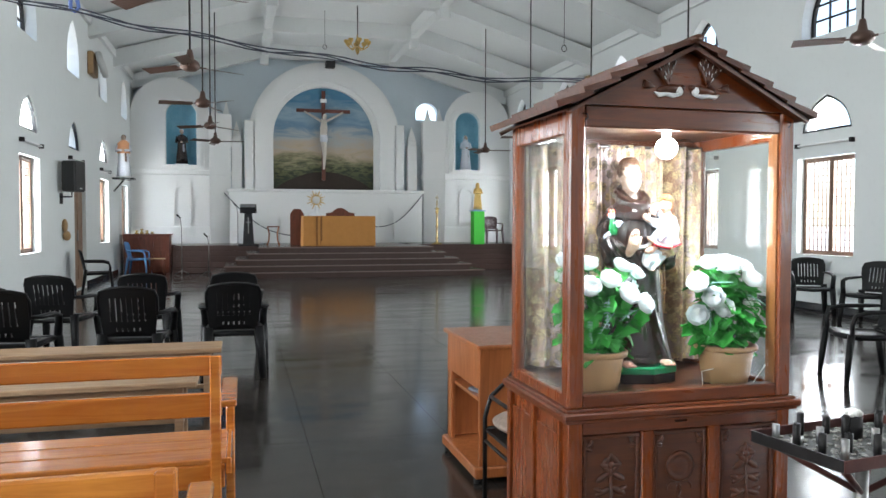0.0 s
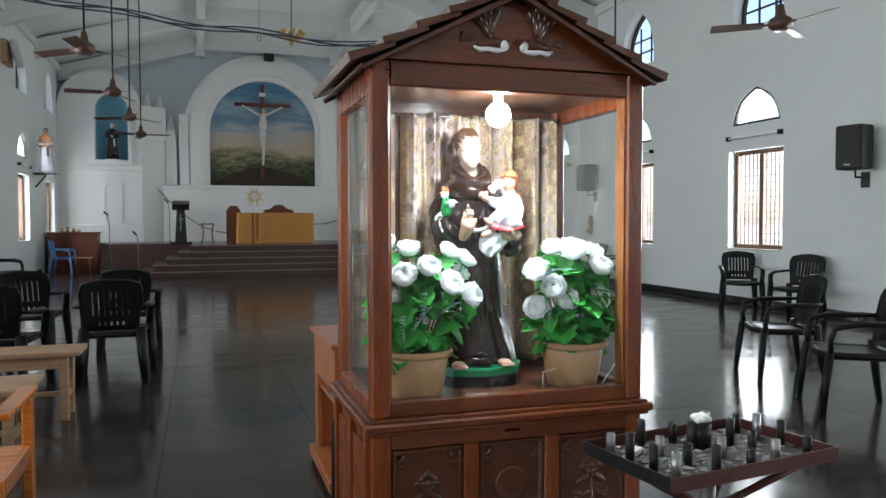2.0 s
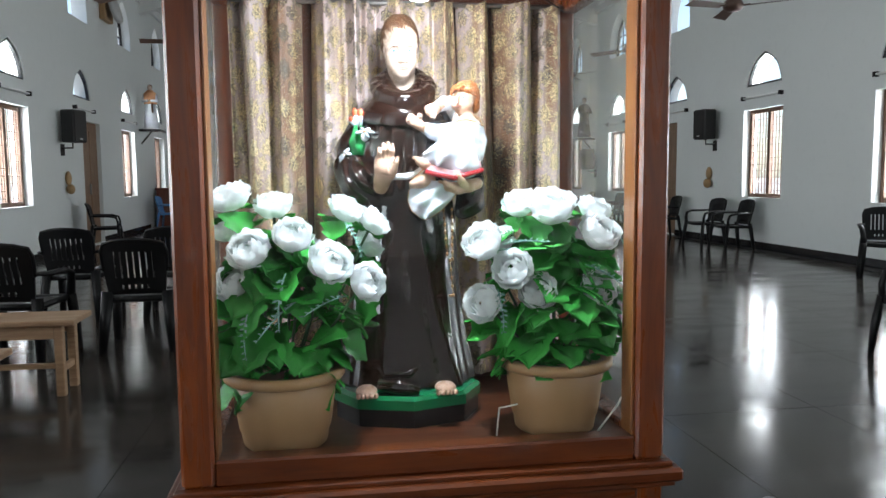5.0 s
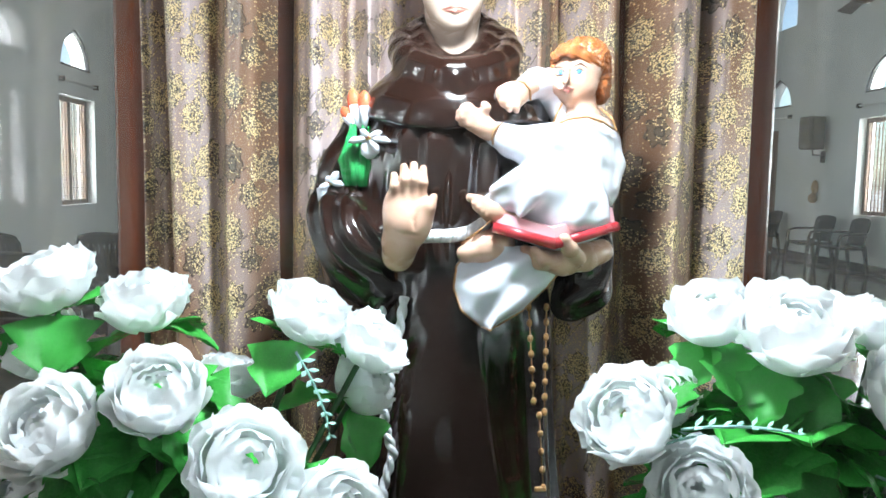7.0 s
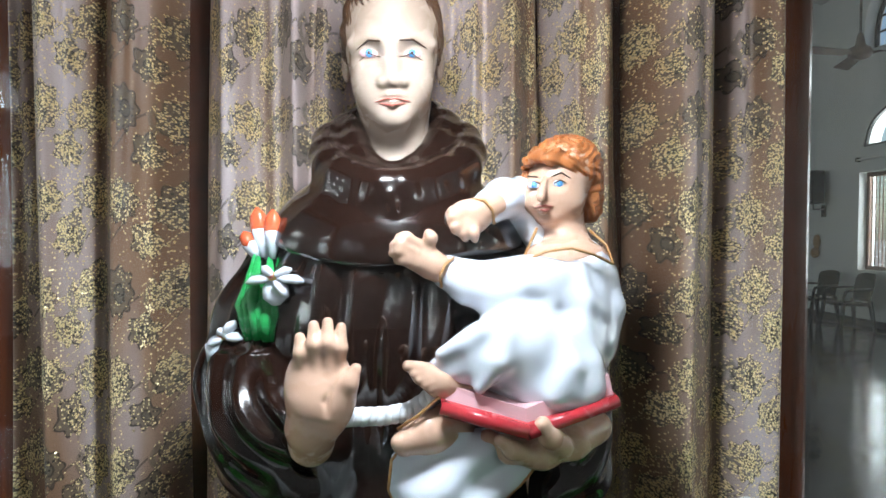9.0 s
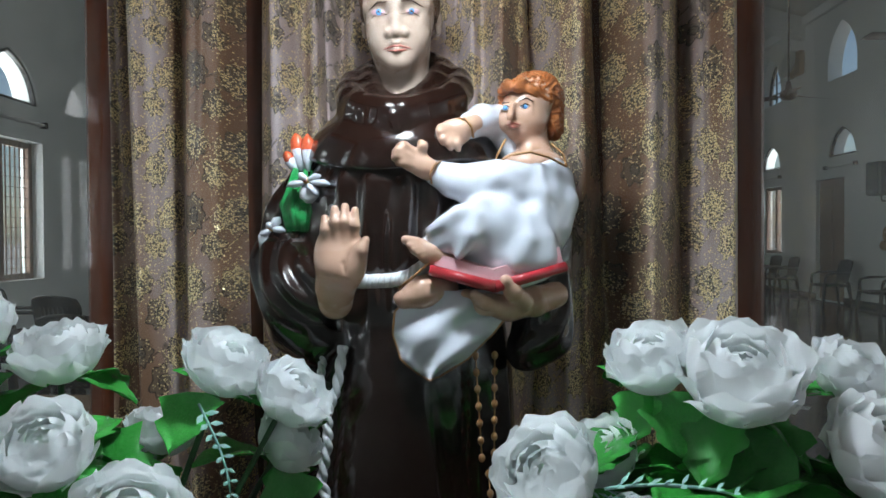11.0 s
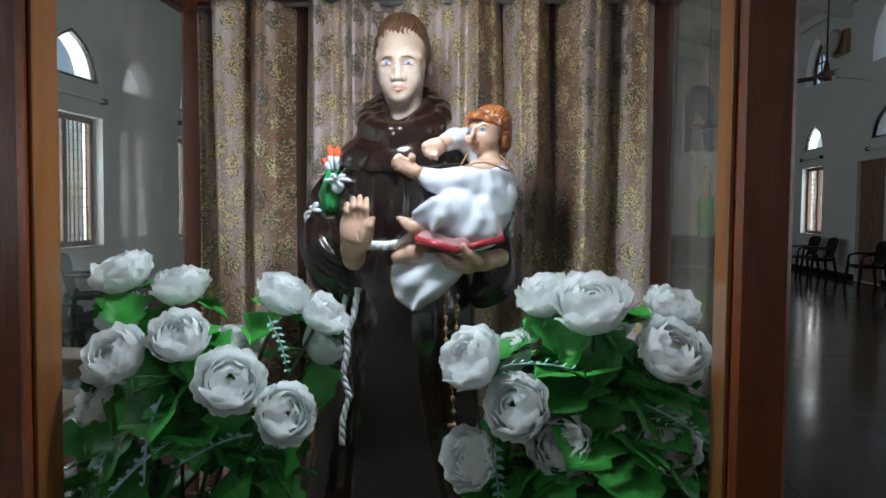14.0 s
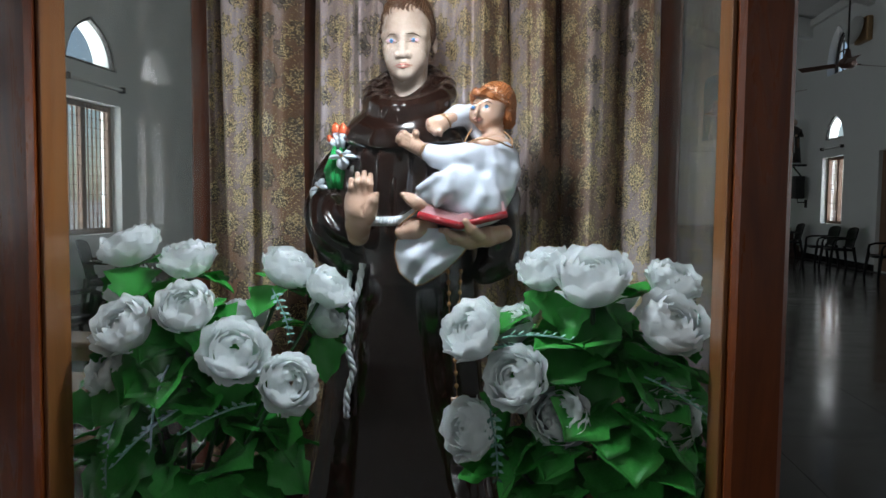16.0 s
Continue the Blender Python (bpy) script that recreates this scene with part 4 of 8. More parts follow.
# gable front, with two birds in relief
APEX, EAVE, XC = 2.015, 1.785, 2.472
b = Build()
b.plate([(SX0 + 0.0, 1.797), (SX1 - 0.0, 1.797), (SX1 - 0.0, 1.80), (XC, APEX - 0.02), (SX0, 1.80)], [], 0.03, lambda u, v, w: (u, SY0 - 0.004 + w, v))
part("gable_board", b, TEAK_X, shrine)
b = Build()
b.plate([(SX0, 1.797), (SX1, 1.797), (XC, APEX - 0.02)], [], 0.02, lambda u, v, w: (u, SY1 - 0.03 + w, v))
part("rear_gable_board", b, TEAK_X, shrine)


def bird(s):
    """One carved bird with a high raised wing of leaf-shaped feathers and a fanned tail; s is the side."""
    b = Build()
    y = SY0 - 0.004
    cx = XC + s * 0.07
    b.mi = 0
    b.ball((cx, y, 1.862), 0.05, 0.016, 0.017, 16, 8, Matrix.Rotation(s * 0.15, 3, 'Y'))
    for row in range(3):
        for k in range(9 - row):
            a = s * (0.72 - 0.13 * k - 0.05 * row)
            d = 0.092 - 0.027 * row - 0.0012 * (k - 4) ** 2
            px, pz = cx + s * 0.006, 1.872
            b.mi = 0
            b.ball((px + math.sin(a) * d, y - 0.004 - 0.003 * row, pz + math.cos(a) * d), 0.0068, 0.007, 0.021, 8, 6, Matrix.Rotation(a, 3, 'Y'))
            if (k + row) % 2 == 0:
                b.mi = 1
                b.ball((px + math.sin(a) * (d + 0.012), y - 0.0105 - 0.003 * row, pz + math.cos(a) * (d + 0.012)), 0.0016, 0.0015, 0.009, 6, 5, Matrix.Rotation(a, 3, 'Y'))
    b.mi = 0
    for k in range(6):
        a = s * (1.05 + 0.14 * k)
        b.ball((cx + s * 0.062 + math.sin(a) * 0.018, y - 0.003, 1.868 + math.cos(a) * 0.018), 0.005, 0.006, 0.024, 6, 6, Matrix.Rotation(a, 3, 'Y'))
    b.ball((cx - s * 0.05, y - 0.004, 1.868), 0.012, 0.011, 0.011, 10, 6)
    b.mi = 1
    b.ball((cx - s * 0.038, y - 0.007, 1.855), 0.014, 0.010, 0.017, 10, 6, Matrix.Rotation(s * 0.5, 3, 'Y'))
    b.tube([(cx - s * 0.04, y - 0.006, 1.842), (cx - s * 0.012, y - 0.008, 1.838), (cx + s * 0.016, y - 0.008, 1.842), (cx + s * 0.04, y - 0.006, 1.838), (cx + s * 0.06, y - 0.004, 1.848)], [0.005, 0.009, 0.007, 0.009, 0.003], 7)
    part("bird_relief", b, [TEAK_DARK, BIRDWHITE], shrine, "carved bird relief with worn white paint")


bird(-1)
bird(1)

# roof: overlapping strips on each slope
random.seed(4)
for s in (-1, 1):
    run, rise = (XC - (SX0 - 0.045)) if s < 0 else ((SX1 + 0.02) - XC), APEX - (EAVE - 0.02)
    slope = math.atan2(rise, run)
    ln = math.hypot(run, rise)
    rows = 5
    for k in range(rows):
        d0, d1 = ln * (k) / rows - 0.012, ln * (k + 1) / rows + 0.018
        for j in range(4):
            ya, yb = SY0 - 0.06 + j * 0.176, SY0 - 0.06 + (j + 1) * 0.176 - 0.002
            lift = 0.012 + random.uniform(-0.001, 0.002)
            def at_(d, h):
                return (XC + s * (d * math.cos(slope) + h * math.sin(slope)), APEX - d * math.sin(slope) + h * math.cos(slope))
            quad = [at_(max(d0, 0), 0.002), at_(d1, 0.010 + lift * 0.5), at_(d1 - 0.004, 0.034 + lift * 0.5), at_(max(d0, 0), 0.016)]
            vs = [(x, ya, z) for x, z in quad] + [(x, yb, z) for x, z in quad]
            bb = Build().add(vs, [[0, 1, 2, 3], [4, 5, 6, 7]] + [[i, (i + 1) % 4, (i + 1) % 4 + 4, i + 4] for i in range(4)])
            part("shingle", bb, TEAK_DARK, shrine)
    b = Build()
    for ya, yb in ((SY0 - 0.06, SY0 - 0.045), (SY1 + 0.03, SY1 + 0.045)):
        quad = [at_(0.0, -0.001), at_(ln * 0.985, 0.0), at_(ln * 0.985, -0.016), at_(0.0, -0.02)]
        vs = [(x, ya, z) for x, z in quad] + [(x, yb, z) for x, z in quad]
        b.add(vs, [[0, 1, 2, 3], [4, 5, 6, 7]] + [[i, (i + 1) % 4, (i + 1) % 4 + 4, i + 4] for i in range(4)])
    quad = [at_(0.01, -0.001), at_(ln * 0.985, 0.0), at_(ln * 0.985, -0.006), at_(0.01, -0.006)]
    vs = [(x, SY0 - 0.06, z) for x, z in quad] + [(x, SY1 + 0.045, z) for x, z in quad]
    b.add(vs, [[0, 1, 2, 3], [4, 5, 6, 7]] + [[i, (i + 1) % 4, (i + 1) % 4 + 4, i + 4] for i in range(4)])
    part("roof_board", b, TEAK_DARK, shrine)
b = Build()
for j in range(4):
    ya = SY0 - 0.08 + j * 0.182
    b.tube([(XC, ya, APEX + 0.012), (XC, ya + 0.18, APEX + 0.012)], 0.022, 8, flat=0.6)
part("ridge", b, TEAK_DARK, shrine)

# lamp inside the shrine
bulb = thing("led_bulb", pose(2.478, 3.018, 1.745), "lit white globe bulb under the shrine ceiling", "lamp")
b = Build().lathe([(0.0, 0.0), (0.024, 0.0), (0.024, -0.006), (0.016, -0.010), (0.016, -0.034), (0.013, -0.042)], seg=18)
part("bulb_socket", b, FOILWHITE, bulb)
GLOW = bpy.data.materials.new("bulb_glow")
GLOW.use_nodes = True
gp = GLOW.node_tree.nodes["Principled BSDF"]
gp.inputs["Emission Color"].default_value = (0.9, 0.96, 1, 1)
gp.inputs["Emission Strength"].default_value = 44
b = Build().ball((0, 0, -0.076), 0.040, 0.040, 0.040, 24, 14)
globe = part("bulb_globe", b, GLOW, bulb)
globe.visible_shadow = False
pl = bpy.data.lights.new("shrine_lamp", 'SPOT')
pl.energy, pl.shadow_soft_size, pl.color = BULB_POWER, 0.036, (0.74, 0.87, 1.0)
lamp = new("shrine_lamp", pl)
pl.spot_size, pl.spot_blend = radians(166), 1.0
lamp.matrix_world = look((2.478, 3.018, 1.671), (2.478, 3.03, 0.8))

# curtain along the back
NU, NV = 260, 36
vs, fs, uvs = [], [], []
cx0, cx1, cz0, cz1 = SX0 + 0.045, SX1 - 0.05, 0.80, 1.715


def fold(u, v):
    """Depth of the hanging folds: many near the rail, fewer and fuller below."""
    a = 0.025 * math.sin(2 * math.pi * (9.3 * u + 0.25 * math.sin(5 * u))) + 0.006 * math.sin(2 * math.pi * (23 * u + 0.4 * v))
    a += 0.014 * math.sin(2 * math.pi * (4.1 * u + 0.15 * v) + 1.0) + 0.0025 * math.sin(2 * math.pi * 51 * u) * v
    for c, w, d in ((0.235, 0.017, 0.055), (0.386, 0.010, 0.035), (0.585, 0.013, 0.045), (0.67, 0.008, 0.035), (0.80, 0.014, 0.055), (0.03, 0.008, 0.02), (0.93, 0.008, 0.025)):
        a += d * math.exp(-((u - c - 0.012 * math.sin(3 * v + c * 9)) / w) ** 2) * (0.6 + 0.4 * v)
    return a


for j in range(NV + 1):
    v = j / NV
    for i in range(NU + 1):
        u = i / NU
        sag = 0.008 * math.sin(u * 40) * v
        vs.append((cx0 + (cx1 - cx0) * u + 0.004 * math.sin(19 * u + 3 * v), 3.392 + fold(u, v), cz0 + (cz1 - cz0) * v + (0.006 * math.sin(58 * u) if j == NV else 0)))
        uvs.append((u * 1.35, v))
for j in range(NV):
    for i in range(NU):
        k = j * (NU + 1) + i
        fs.append([k, k + 1, k + NU + 2, k + NU + 1])
me = bpy.data.meshes.new("curtain")
me.from_pydata(vs, [], fs)
me.materials.append(BROCADE)
uvl = me.uv_layers.new(name="UVMap")
for poly in me.polygons:
    poly.use_smooth = True
    for li, vi in zip(poly.loop_indices, poly.vertices):
        uvl.data[li].uv = uvs[vi]
curtain = tagged(new("curtain", me), "mauve and gold flowered brocade curtain in hanging folds", "curtain")
sol = curtain.modifiers.new("thickness", 'SOLIDIFY')
sol.thickness = 0.002
b = Build().tube([(cx0 - 0.03, 3.41, 1.712), (cx1 + 0.03, 3.41, 1.712)], 0.006, 8)
solid("curtain_rod", b, STEEL, "thin metal rod carrying the curtain", "rod")


# ---- the statue in the shrine: one mesh ----
def smin(a, b, k):
    """A soft union of two distances."""
    h = np.maximum(k - np.abs(a - b), 0) / k
    return np.minimum(a, b) - h * h * k * 0.25


def ell(c, r, turn=0.0, tilt=0.0):
    """Distance to an ellipsoid, turned about z or tilted about y."""
    c, r = np.array(c, np.float32), np.array(r, np.float32)
    m = np.array((Matrix.Rotation(tilt, 3, 'Y') @ Matrix.Rotation(turn, 3, 'Z')), np.float32)

    def f(p):
        q = (p - c) @ m
        k0 = np.sqrt(((q / r) ** 2).sum(1))
        k1 = np.sqrt(((q / (r * r)) ** 2).sum(1)) + 1e-6
        return k0 * (k0 - 1) / k1
    return f


def limb(pts, rs, k=0.004):
    """Distance to a chain of tapered round bars."""
    pts = [np.array(p, np.float32) for p in pts]
    rs = list(rs) if isinstance(rs, (list, tuple)) else [rs] * len(pts)

    def f(p):
        d = None
        for i in range(len(pts) - 1):
            w = pts[i + 1] - pts[i]
            h = np.clip(((p - pts[i]) @ w) / float(w @ w), 0, 1)
            e = np.sqrt(((p - pts[i] - h[:, None] * w) ** 2).sum(1)) - (rs[i] + h * (rs[i + 1] - rs[i]))
            d = e if d is None else smin(d, e, k)
        return d
    return f


def rounded(pts):
    """A closed loop of places with its corners cut."""
    out = []
    for a, c in zip(pts, pts[1:]):
        a, c = Vector(a), Vector(c)
        out += [tuple(a.lerp(c, 0.25)), tuple(a.lerp(c, 0.75))]
    return out + [out[0]]


def clay(*items):
    """Builds up a form: rows of softness and a distance; a negative softness carves the form away."""
    def f(p):
        d = items[0][1](p)
        for k, g in items[1:]:
            d = smin(d, g(p), k) if k > 0 else -smin(-d, g(p), -k)
        return d
    return f


def sculpt(b, f, lo, hi, h):
    """Adds the surface of a modelled form, on a grid of the given step."""
    axes = [np.arange(lo[i], hi[i] + h, h, dtype=np.float32) for i in range(3)]
    g = np.stack(np.meshgrid(*axes, indexing='ij'), -1)
    n = g.shape[:3]
    d = np.asarray(f(np.ascontiguousarray(g[::4, ::4, ::4]).reshape(-1, 3))).reshape([(m + 3) // 4 for m in n])
    for ax in range(3):
        d = np.repeat(d, 4, ax)
    d = d[:n[0], :n[1], :n[2]].copy()
    near = np.abs(d) < 7 * h + 0.002
    d[near] = f(g[near])
    s = d < 0
    cells = np.zeros((n[0] - 1, n[1] - 1, n[2] - 1), np.int8)
    for i in (0, 1):
        for j in (0, 1):
            for k in (0, 1):
                cells += s[i:n[0] - 1 + i, j:n[1] - 1 + j, k:n[2] - 1 + k]
    on = (cells > 0) & (cells < 8)
    ids = -np.ones(on.shape, np.int64)
    where = np.argwhere(on)
    ids[on] = np.arange(len(where))
    total, count = np.zeros((len(where), 3)), np.zeros(len(where))
    corners = [(i, j, k) for i in (0, 1) for j in (0, 1) for k in (0, 1)]
    for a in corners:
        for ax in range(3):
            if a[ax]:
                continue
            e = list(a)
            e[ax] = 1
            wa, we = where + a, where + e
            da, de = d[tuple(wa.T)], d[tuple(we.T)]
            cut = (da < 0) != (de < 0)
            t = np.where(cut, da / np.where(cut, da - de, 1), 0)
            q = wa + t[:, None] * (we - wa)
            total += np.where(cut[:, None], q, 0)
            count += cut
    verts = np.array([x[0] for x in axes]) + total / count[:, None] * h
    faces = []
    for ax in range(3):
        u, v = [(1, 2), (2, 0), (0, 1)][ax]
        a = [slice(1, m - 1) for m in n]
        a[ax] = slice(0, n[ax] - 1)
        e = list(a)
        e[ax] = slice(1, n[ax])
        cross = np.argwhere(s[tuple(a)] != s[tuple(e)])
        off = np.ones(3, int)
        off[ax] = 0
        p = cross + off
        du, dv = np.zeros(3, int), np.zeros(3, int)
        du[u], dv[v] = 1, 1
        faces.append(np.stack([ids[tuple((p - x).T)] for x in (du + dv, dv, 0 * du, du)], 1))
    b.add(verts.tolist(), np.concatenate(faces).tolist(), True)


def front(f, x, z, y0=3.10, y1=3.30):
    """The depth at which a form's front lies."""
    ys = np.linspace(y0, y1, 400, dtype=np.float32)
    d = f(np.stack([np.full(400, x, np.float32), ys, np.full(400, z, np.float32)], 1))
    k = np.argmax(d < 0)
    return float(ys[k]) if d[k] < 0 else y1


def stroke(b, f, pts, rs, lift=0.0):
    """A painted line laid on a form, through places given by x and z."""
    q = []
    for i in range(len(pts) - 1):
        for k in range(4):
            q.append(Vector(pts[i]).lerp(Vector(pts[i + 1]), k / 4))
    q.append(Vector(pts[-1]))
    r = [np.interp(i / 4, range(len(rs)), rs) for i in range(len(q))]
    b.tube([(p[0], front(f, p[0], p[2]) - lift - 0.0004, p[2]) for p, rr in zip(q, r)], [float(x) for x in r], 8)


def spot(b, f, c, rx, rz, mi, thick=0.0012, lift=0.0):
    b.mi = mi
    b.ball((c[0], front(f, c[0], c[2]) + thick * 0.4 - lift, c[2]), rx, thick, rz, 16, 10)


ROBE_I, PALE_I, SKIN_I, GLOSS_I, HAIR_I, RED_I, BOOK_I, PAGE_I, LEAF_I, TULIP_I, CORD_I, BEAD_I, EYE_I, DARK_I, LIPS_I, BASE_I, GOLD_I = range(17)
b = Build()
X, Y = 2.468, 3.22
# octagonal green base
b.mi = BASE_I
b.lathe([(0.150, 0.814), (0.162, 0.814), (0.162, 0.834), (0.154, 0.842), (0.0, 0.842)], (X - 0.004, 3.175, 0), 8, 1.0, 0.72, smooth=False)
b.mi = 17
b.lathe([(0.0, 0.776), (0.157, 0.776), (0.157, 0.815), (0.0, 0.815)], (X - 0.004, 3.175, 0), 8, 1.0, 0.72, smooth=False)

# robe: a tall fluted form that leans back a little, gathered in pleats over the chest
b.mi = ROBE_I
ROBE_Z = [0.842, 0.87, 0.92, 0.98, 1.06, 1.14, 1.20, 1.25, 1.278, 1.30, 1.345, 1.39, 1.42, 1.44]
ROBE_R = [0.150, 0.146, 0.136, 0.128, 0.121, 0.117, 0.115, 0.108, 0.100, 0.101, 0.105, 0.104, 0.09, 0.06]


def robe_ring(z, t):
    front_side = max(0.0, -math.sin(t))
    low = max(0.0, min(1.0, (1.28 - z) / 0.38))
    c, s = math.cos(t), math.sin(t)
    x = c * 0.1
    a = 1 + low * (0.030 * math.sin(6 * t + 1.0) + 0.026 * (1 - abs(math.sin(5.5 * t + 1.4 * z))) ** 2 + 0.012 * math.sin(17 * t + 5 * z))
    if z > 1.24:
        k = min(1, (z - 1.24) / 0.05) * min(1, max(0, (1.43 - z) / 0.03)) * front_side
        a += k * (0.10 * abs(math.sin(10.5 * c + 0.4 * math.sin(30 * z) + 1.0)) ** 1.3 + 0.018 * math.sin(31 * c + 12 * z))
    a += 0.16 * front_side * math.exp(-((x + 0.035) / 0.022) ** 2 - ((z - 1.09) / 0.075) ** 2)
    a += 0.10 * front_side * math.exp(-((x - 0.02 - 0.12 * (1.2 - z)) / 0.009) ** 2) * low
    r = float(np.interp(z, ROBE_Z, ROBE_R)) * a
    cy = float(np.interp(z, [0.84, 1.0, 1.3], [3.212, 3.232, 3.247]))
    return (X + r * c, cy + 0.68 * r * s, z)


RN, RM = 176, 100
vs = [robe_ring(0.842 + 0.598 * j / RM, 2 * math.pi * i / RN) for j in range(RM + 1) for i in range(RN)]
fs = [[j * RN + i, j * RN + (i + 1) % RN, (j + 1) * RN + (i + 1) % RN, (j + 1) * RN + i] for j in range(RM) for i in range(RN)]
b.add(vs, fs + [list(range(RN)), list(range(RM * RN, RM * RN + RN))], True)
# hem pooled on the base between the feet
b.tube([(X - 0.075, 3.10, 0.862), (X - 0.03, 3.088, 0.858), (X + 0.01, 3.082, 0.852)], [0.012, 0.016, 0.010], 10)
b.tube([(X - 0.06, 3.105, 0.88), (X - 0.01, 3.10, 0.882), (X + 0.02, 3.115, 0.90)], [0.006, 0.009, 0.005], 8)

# cape with a clean lower edge, and the hood lying in two rolls
cape_c = np.array((2.4698, 3.2680, 1.4129), np.float32)
cape_body = ell(cape_c, (0.110, 0.100, 0.075))


def cape(p):
    d = cape_body(p) + 0.0005 * np.sin(p[:, 0] * 70 + 1.0) * np.sin(p[:, 2] * 60)
    edge = 1.403 + 0.20 * (p[:, 1] - 3.167) - p[:, 2] + 0.003 * np.sin(p[:, 0] * 38)
    return -smin(-d, -edge, 0.006)


hood = clay((1, cape),
            (0.012, limb(rounded([(2.4654, 3.1900, 1.4583), (2.4363, 3.2050, 1.4653), (2.4130, 3.2450, 1.4841), (2.4138, 3.2920, 1.5113), (2.4675, 3.3220, 1.5333), (2.5241, 3.2920, 1.5141), (2.5288, 3.2450, 1.4867), (2.4991, 3.2050, 1.4666), (2.4654, 3.1900, 1.4583)]), 0.0175, 0.003)),
            (0.007, limb(rounded([(2.4658, 3.2150, 1.4691), (2.4444, 3.2260, 1.4810), (2.4324, 3.2620, 1.5072), (2.4331, 3.2960, 1.5286), (2.4692, 3.3160, 1.5453), (2.5091, 3.2960, 1.5307), (2.5079, 3.2620, 1.5091), (2.4911, 3.2260, 1.4820), (2.4658, 3.2150, 1.4691)]), 0.0120, 0.003)),
            (-0.006, limb([(2.4056, 3.1650, 1.4552), (2.4378, 3.1580, 1.4428), (2.4636, 3.1550, 1.4384), (2.4936, 3.1580, 1.4446), (2.5267, 3.1650, 1.4595)], 0.0045)),
            (0.006, limb([(2.4651, 3.1780, 1.4548), (2.4685, 3.1760, 1.4437)], [0.004, 0.002])))
sculpt(b, hood, (X - 0.13, 3.14, 1.385), (X + 0.135, 3.39, 1.56), 0.0017)


# wide sleeves in curved folds
def folded(f, c, pitch, deep):
    c = np.array(c, np.float32)

    def g(p):
        q = p - c
        r = np.sqrt((q ** 2).sum(1))
        a = np.arctan2(q[:, 2], q[:, 0])
        w = np.sin(r * 2 * math.pi / pitch + 0.9 * np.sin(2.2 * a + 0.5) + 0.5 * np.sin(60 * q[:, 1]))
        return f(p) - deep * (w + 0.35 * np.sin(r * 260 + 5 * a)) * (0.55 + 0.45 * np.sin(3.1 * a + 40 * r))
    return g


arm = clay((1, limb([(2.3822, 3.2680, 1.4117), (2.3565, 3.2550, 1.3557), (2.3533, 3.2320, 1.3110), (2.3689, 3.2050, 1.2881), (2.3995, 3.1850, 1.2866)], [0.030, 0.033, 0.034, 0.036, 0.028], 0.02)),
           (0.02, limb([(2.3520, 3.2350, 1.2990), (2.3670, 3.2200, 1.2531), (2.3916, 3.2050, 1.2347), (2.4178, 3.2000, 1.2369)], [0.034, 0.034, 0.028, 0.020], 0.02)),
           (-0.004, limb([(2.4257, 3.1200, 1.3051), (2.4178, 3.1600, 1.2808), (2.4080, 3.1850, 1.2633)], [0.020, 0.021, 0.016])))
sculpt(b, folded(arm, (2.4271, 3.1600, 1.3353), 0.025, 0.0034), (X - 0.185, 3.10, 1.205), (X - 0.02, 3.32, 1.46), 0.0018)
arm = clay((1, limb([(2.5566, 3.2700, 1.4188), (2.6042, 3.2550, 1.3914), (2.6172, 3.2400, 1.3302), (2.6145, 3.2250, 1.2702)], [0.030, 0.028, 0.026, 0.027], 0.02)),
           (0.02, limb([(2.6142, 3.2350, 1.2869), (2.6131, 3.2220, 1.2360), (2.5963, 3.2150, 1.2210)], [0.028, 0.025, 0.020], 0.02)))
sculpt(b, folded(arm, (2.5768, 3.1600, 1.2985), 0.025, 0.0032), (X + 0.01, 3.12, 1.20), (X + 0.20, 3.33, 1.47), 0.0019)

# raised open palm
b.mi = SKIN_I
palm = clay((1, limb([(2.4099, 3.1650, 1.2754), (2.4123, 3.1520, 1.2911), (2.4167, 3.1430, 1.3091)], [0.0165, 0.0185, 0.018])),
            (0.012, ell((2.4178, 3.1410, 1.3232), (0.0235, 0.0095, 0.028))),
            (0.010, ell((2.4293, 3.1380, 1.3063), (0.011, 0.009, 0.020), 0, 0.35)),
            (0.0022, limb([(2.4090, 3.1400, 1.3331), (2.4066, 3.1360, 1.3453), (2.4050, 3.1390, 1.3556)], [0.0054, 0.0050, 0.0038])),
            (0.0022, limb([(2.4167, 3.1380, 1.3354), (2.4153, 3.1340, 1.3514), (2.4145, 3.1380, 1.3639)], [0.0054, 0.0050, 0.0038])),
            (0.0022, limb([(2.4244, 3.1380, 1.3354), (2.4244, 3.1340, 1.3522), (2.4240, 3.1380, 1.3662)], [0.0054, 0.0050, 0.0038])),
            (0.0022, limb([(2.4312, 3.1400, 1.3342), (2.4327, 3.1360, 1.3492), (2.4332, 3.1390, 1.3627)], [0.0052, 0.0048, 0.0036])),
            (0.006, limb([(2.4316, 3.1360, 1.3134), (2.4388, 3.1320, 1.3258), (2.4436, 3.1330, 1.3352)], [0.0085, 0.0062, 0.0040])),
            (-0.002, limb([(2.3984, 3.1280, 1.3051), (2.4124, 3.1260, 1.2991), (2.4292, 3.1260, 1.2979)], 0.0016)),
            (-0.003, limb([(2.4255, 3.1245, 1.3047), (2.4238, 3.1265, 1.3141), (2.4273, 3.1275, 1.3222)], 0.0006)))
sculpt(b, palm, (X - 0.10, 3.115, 1.245), (X - 0.012, 3.185, 1.385), 0.0011)

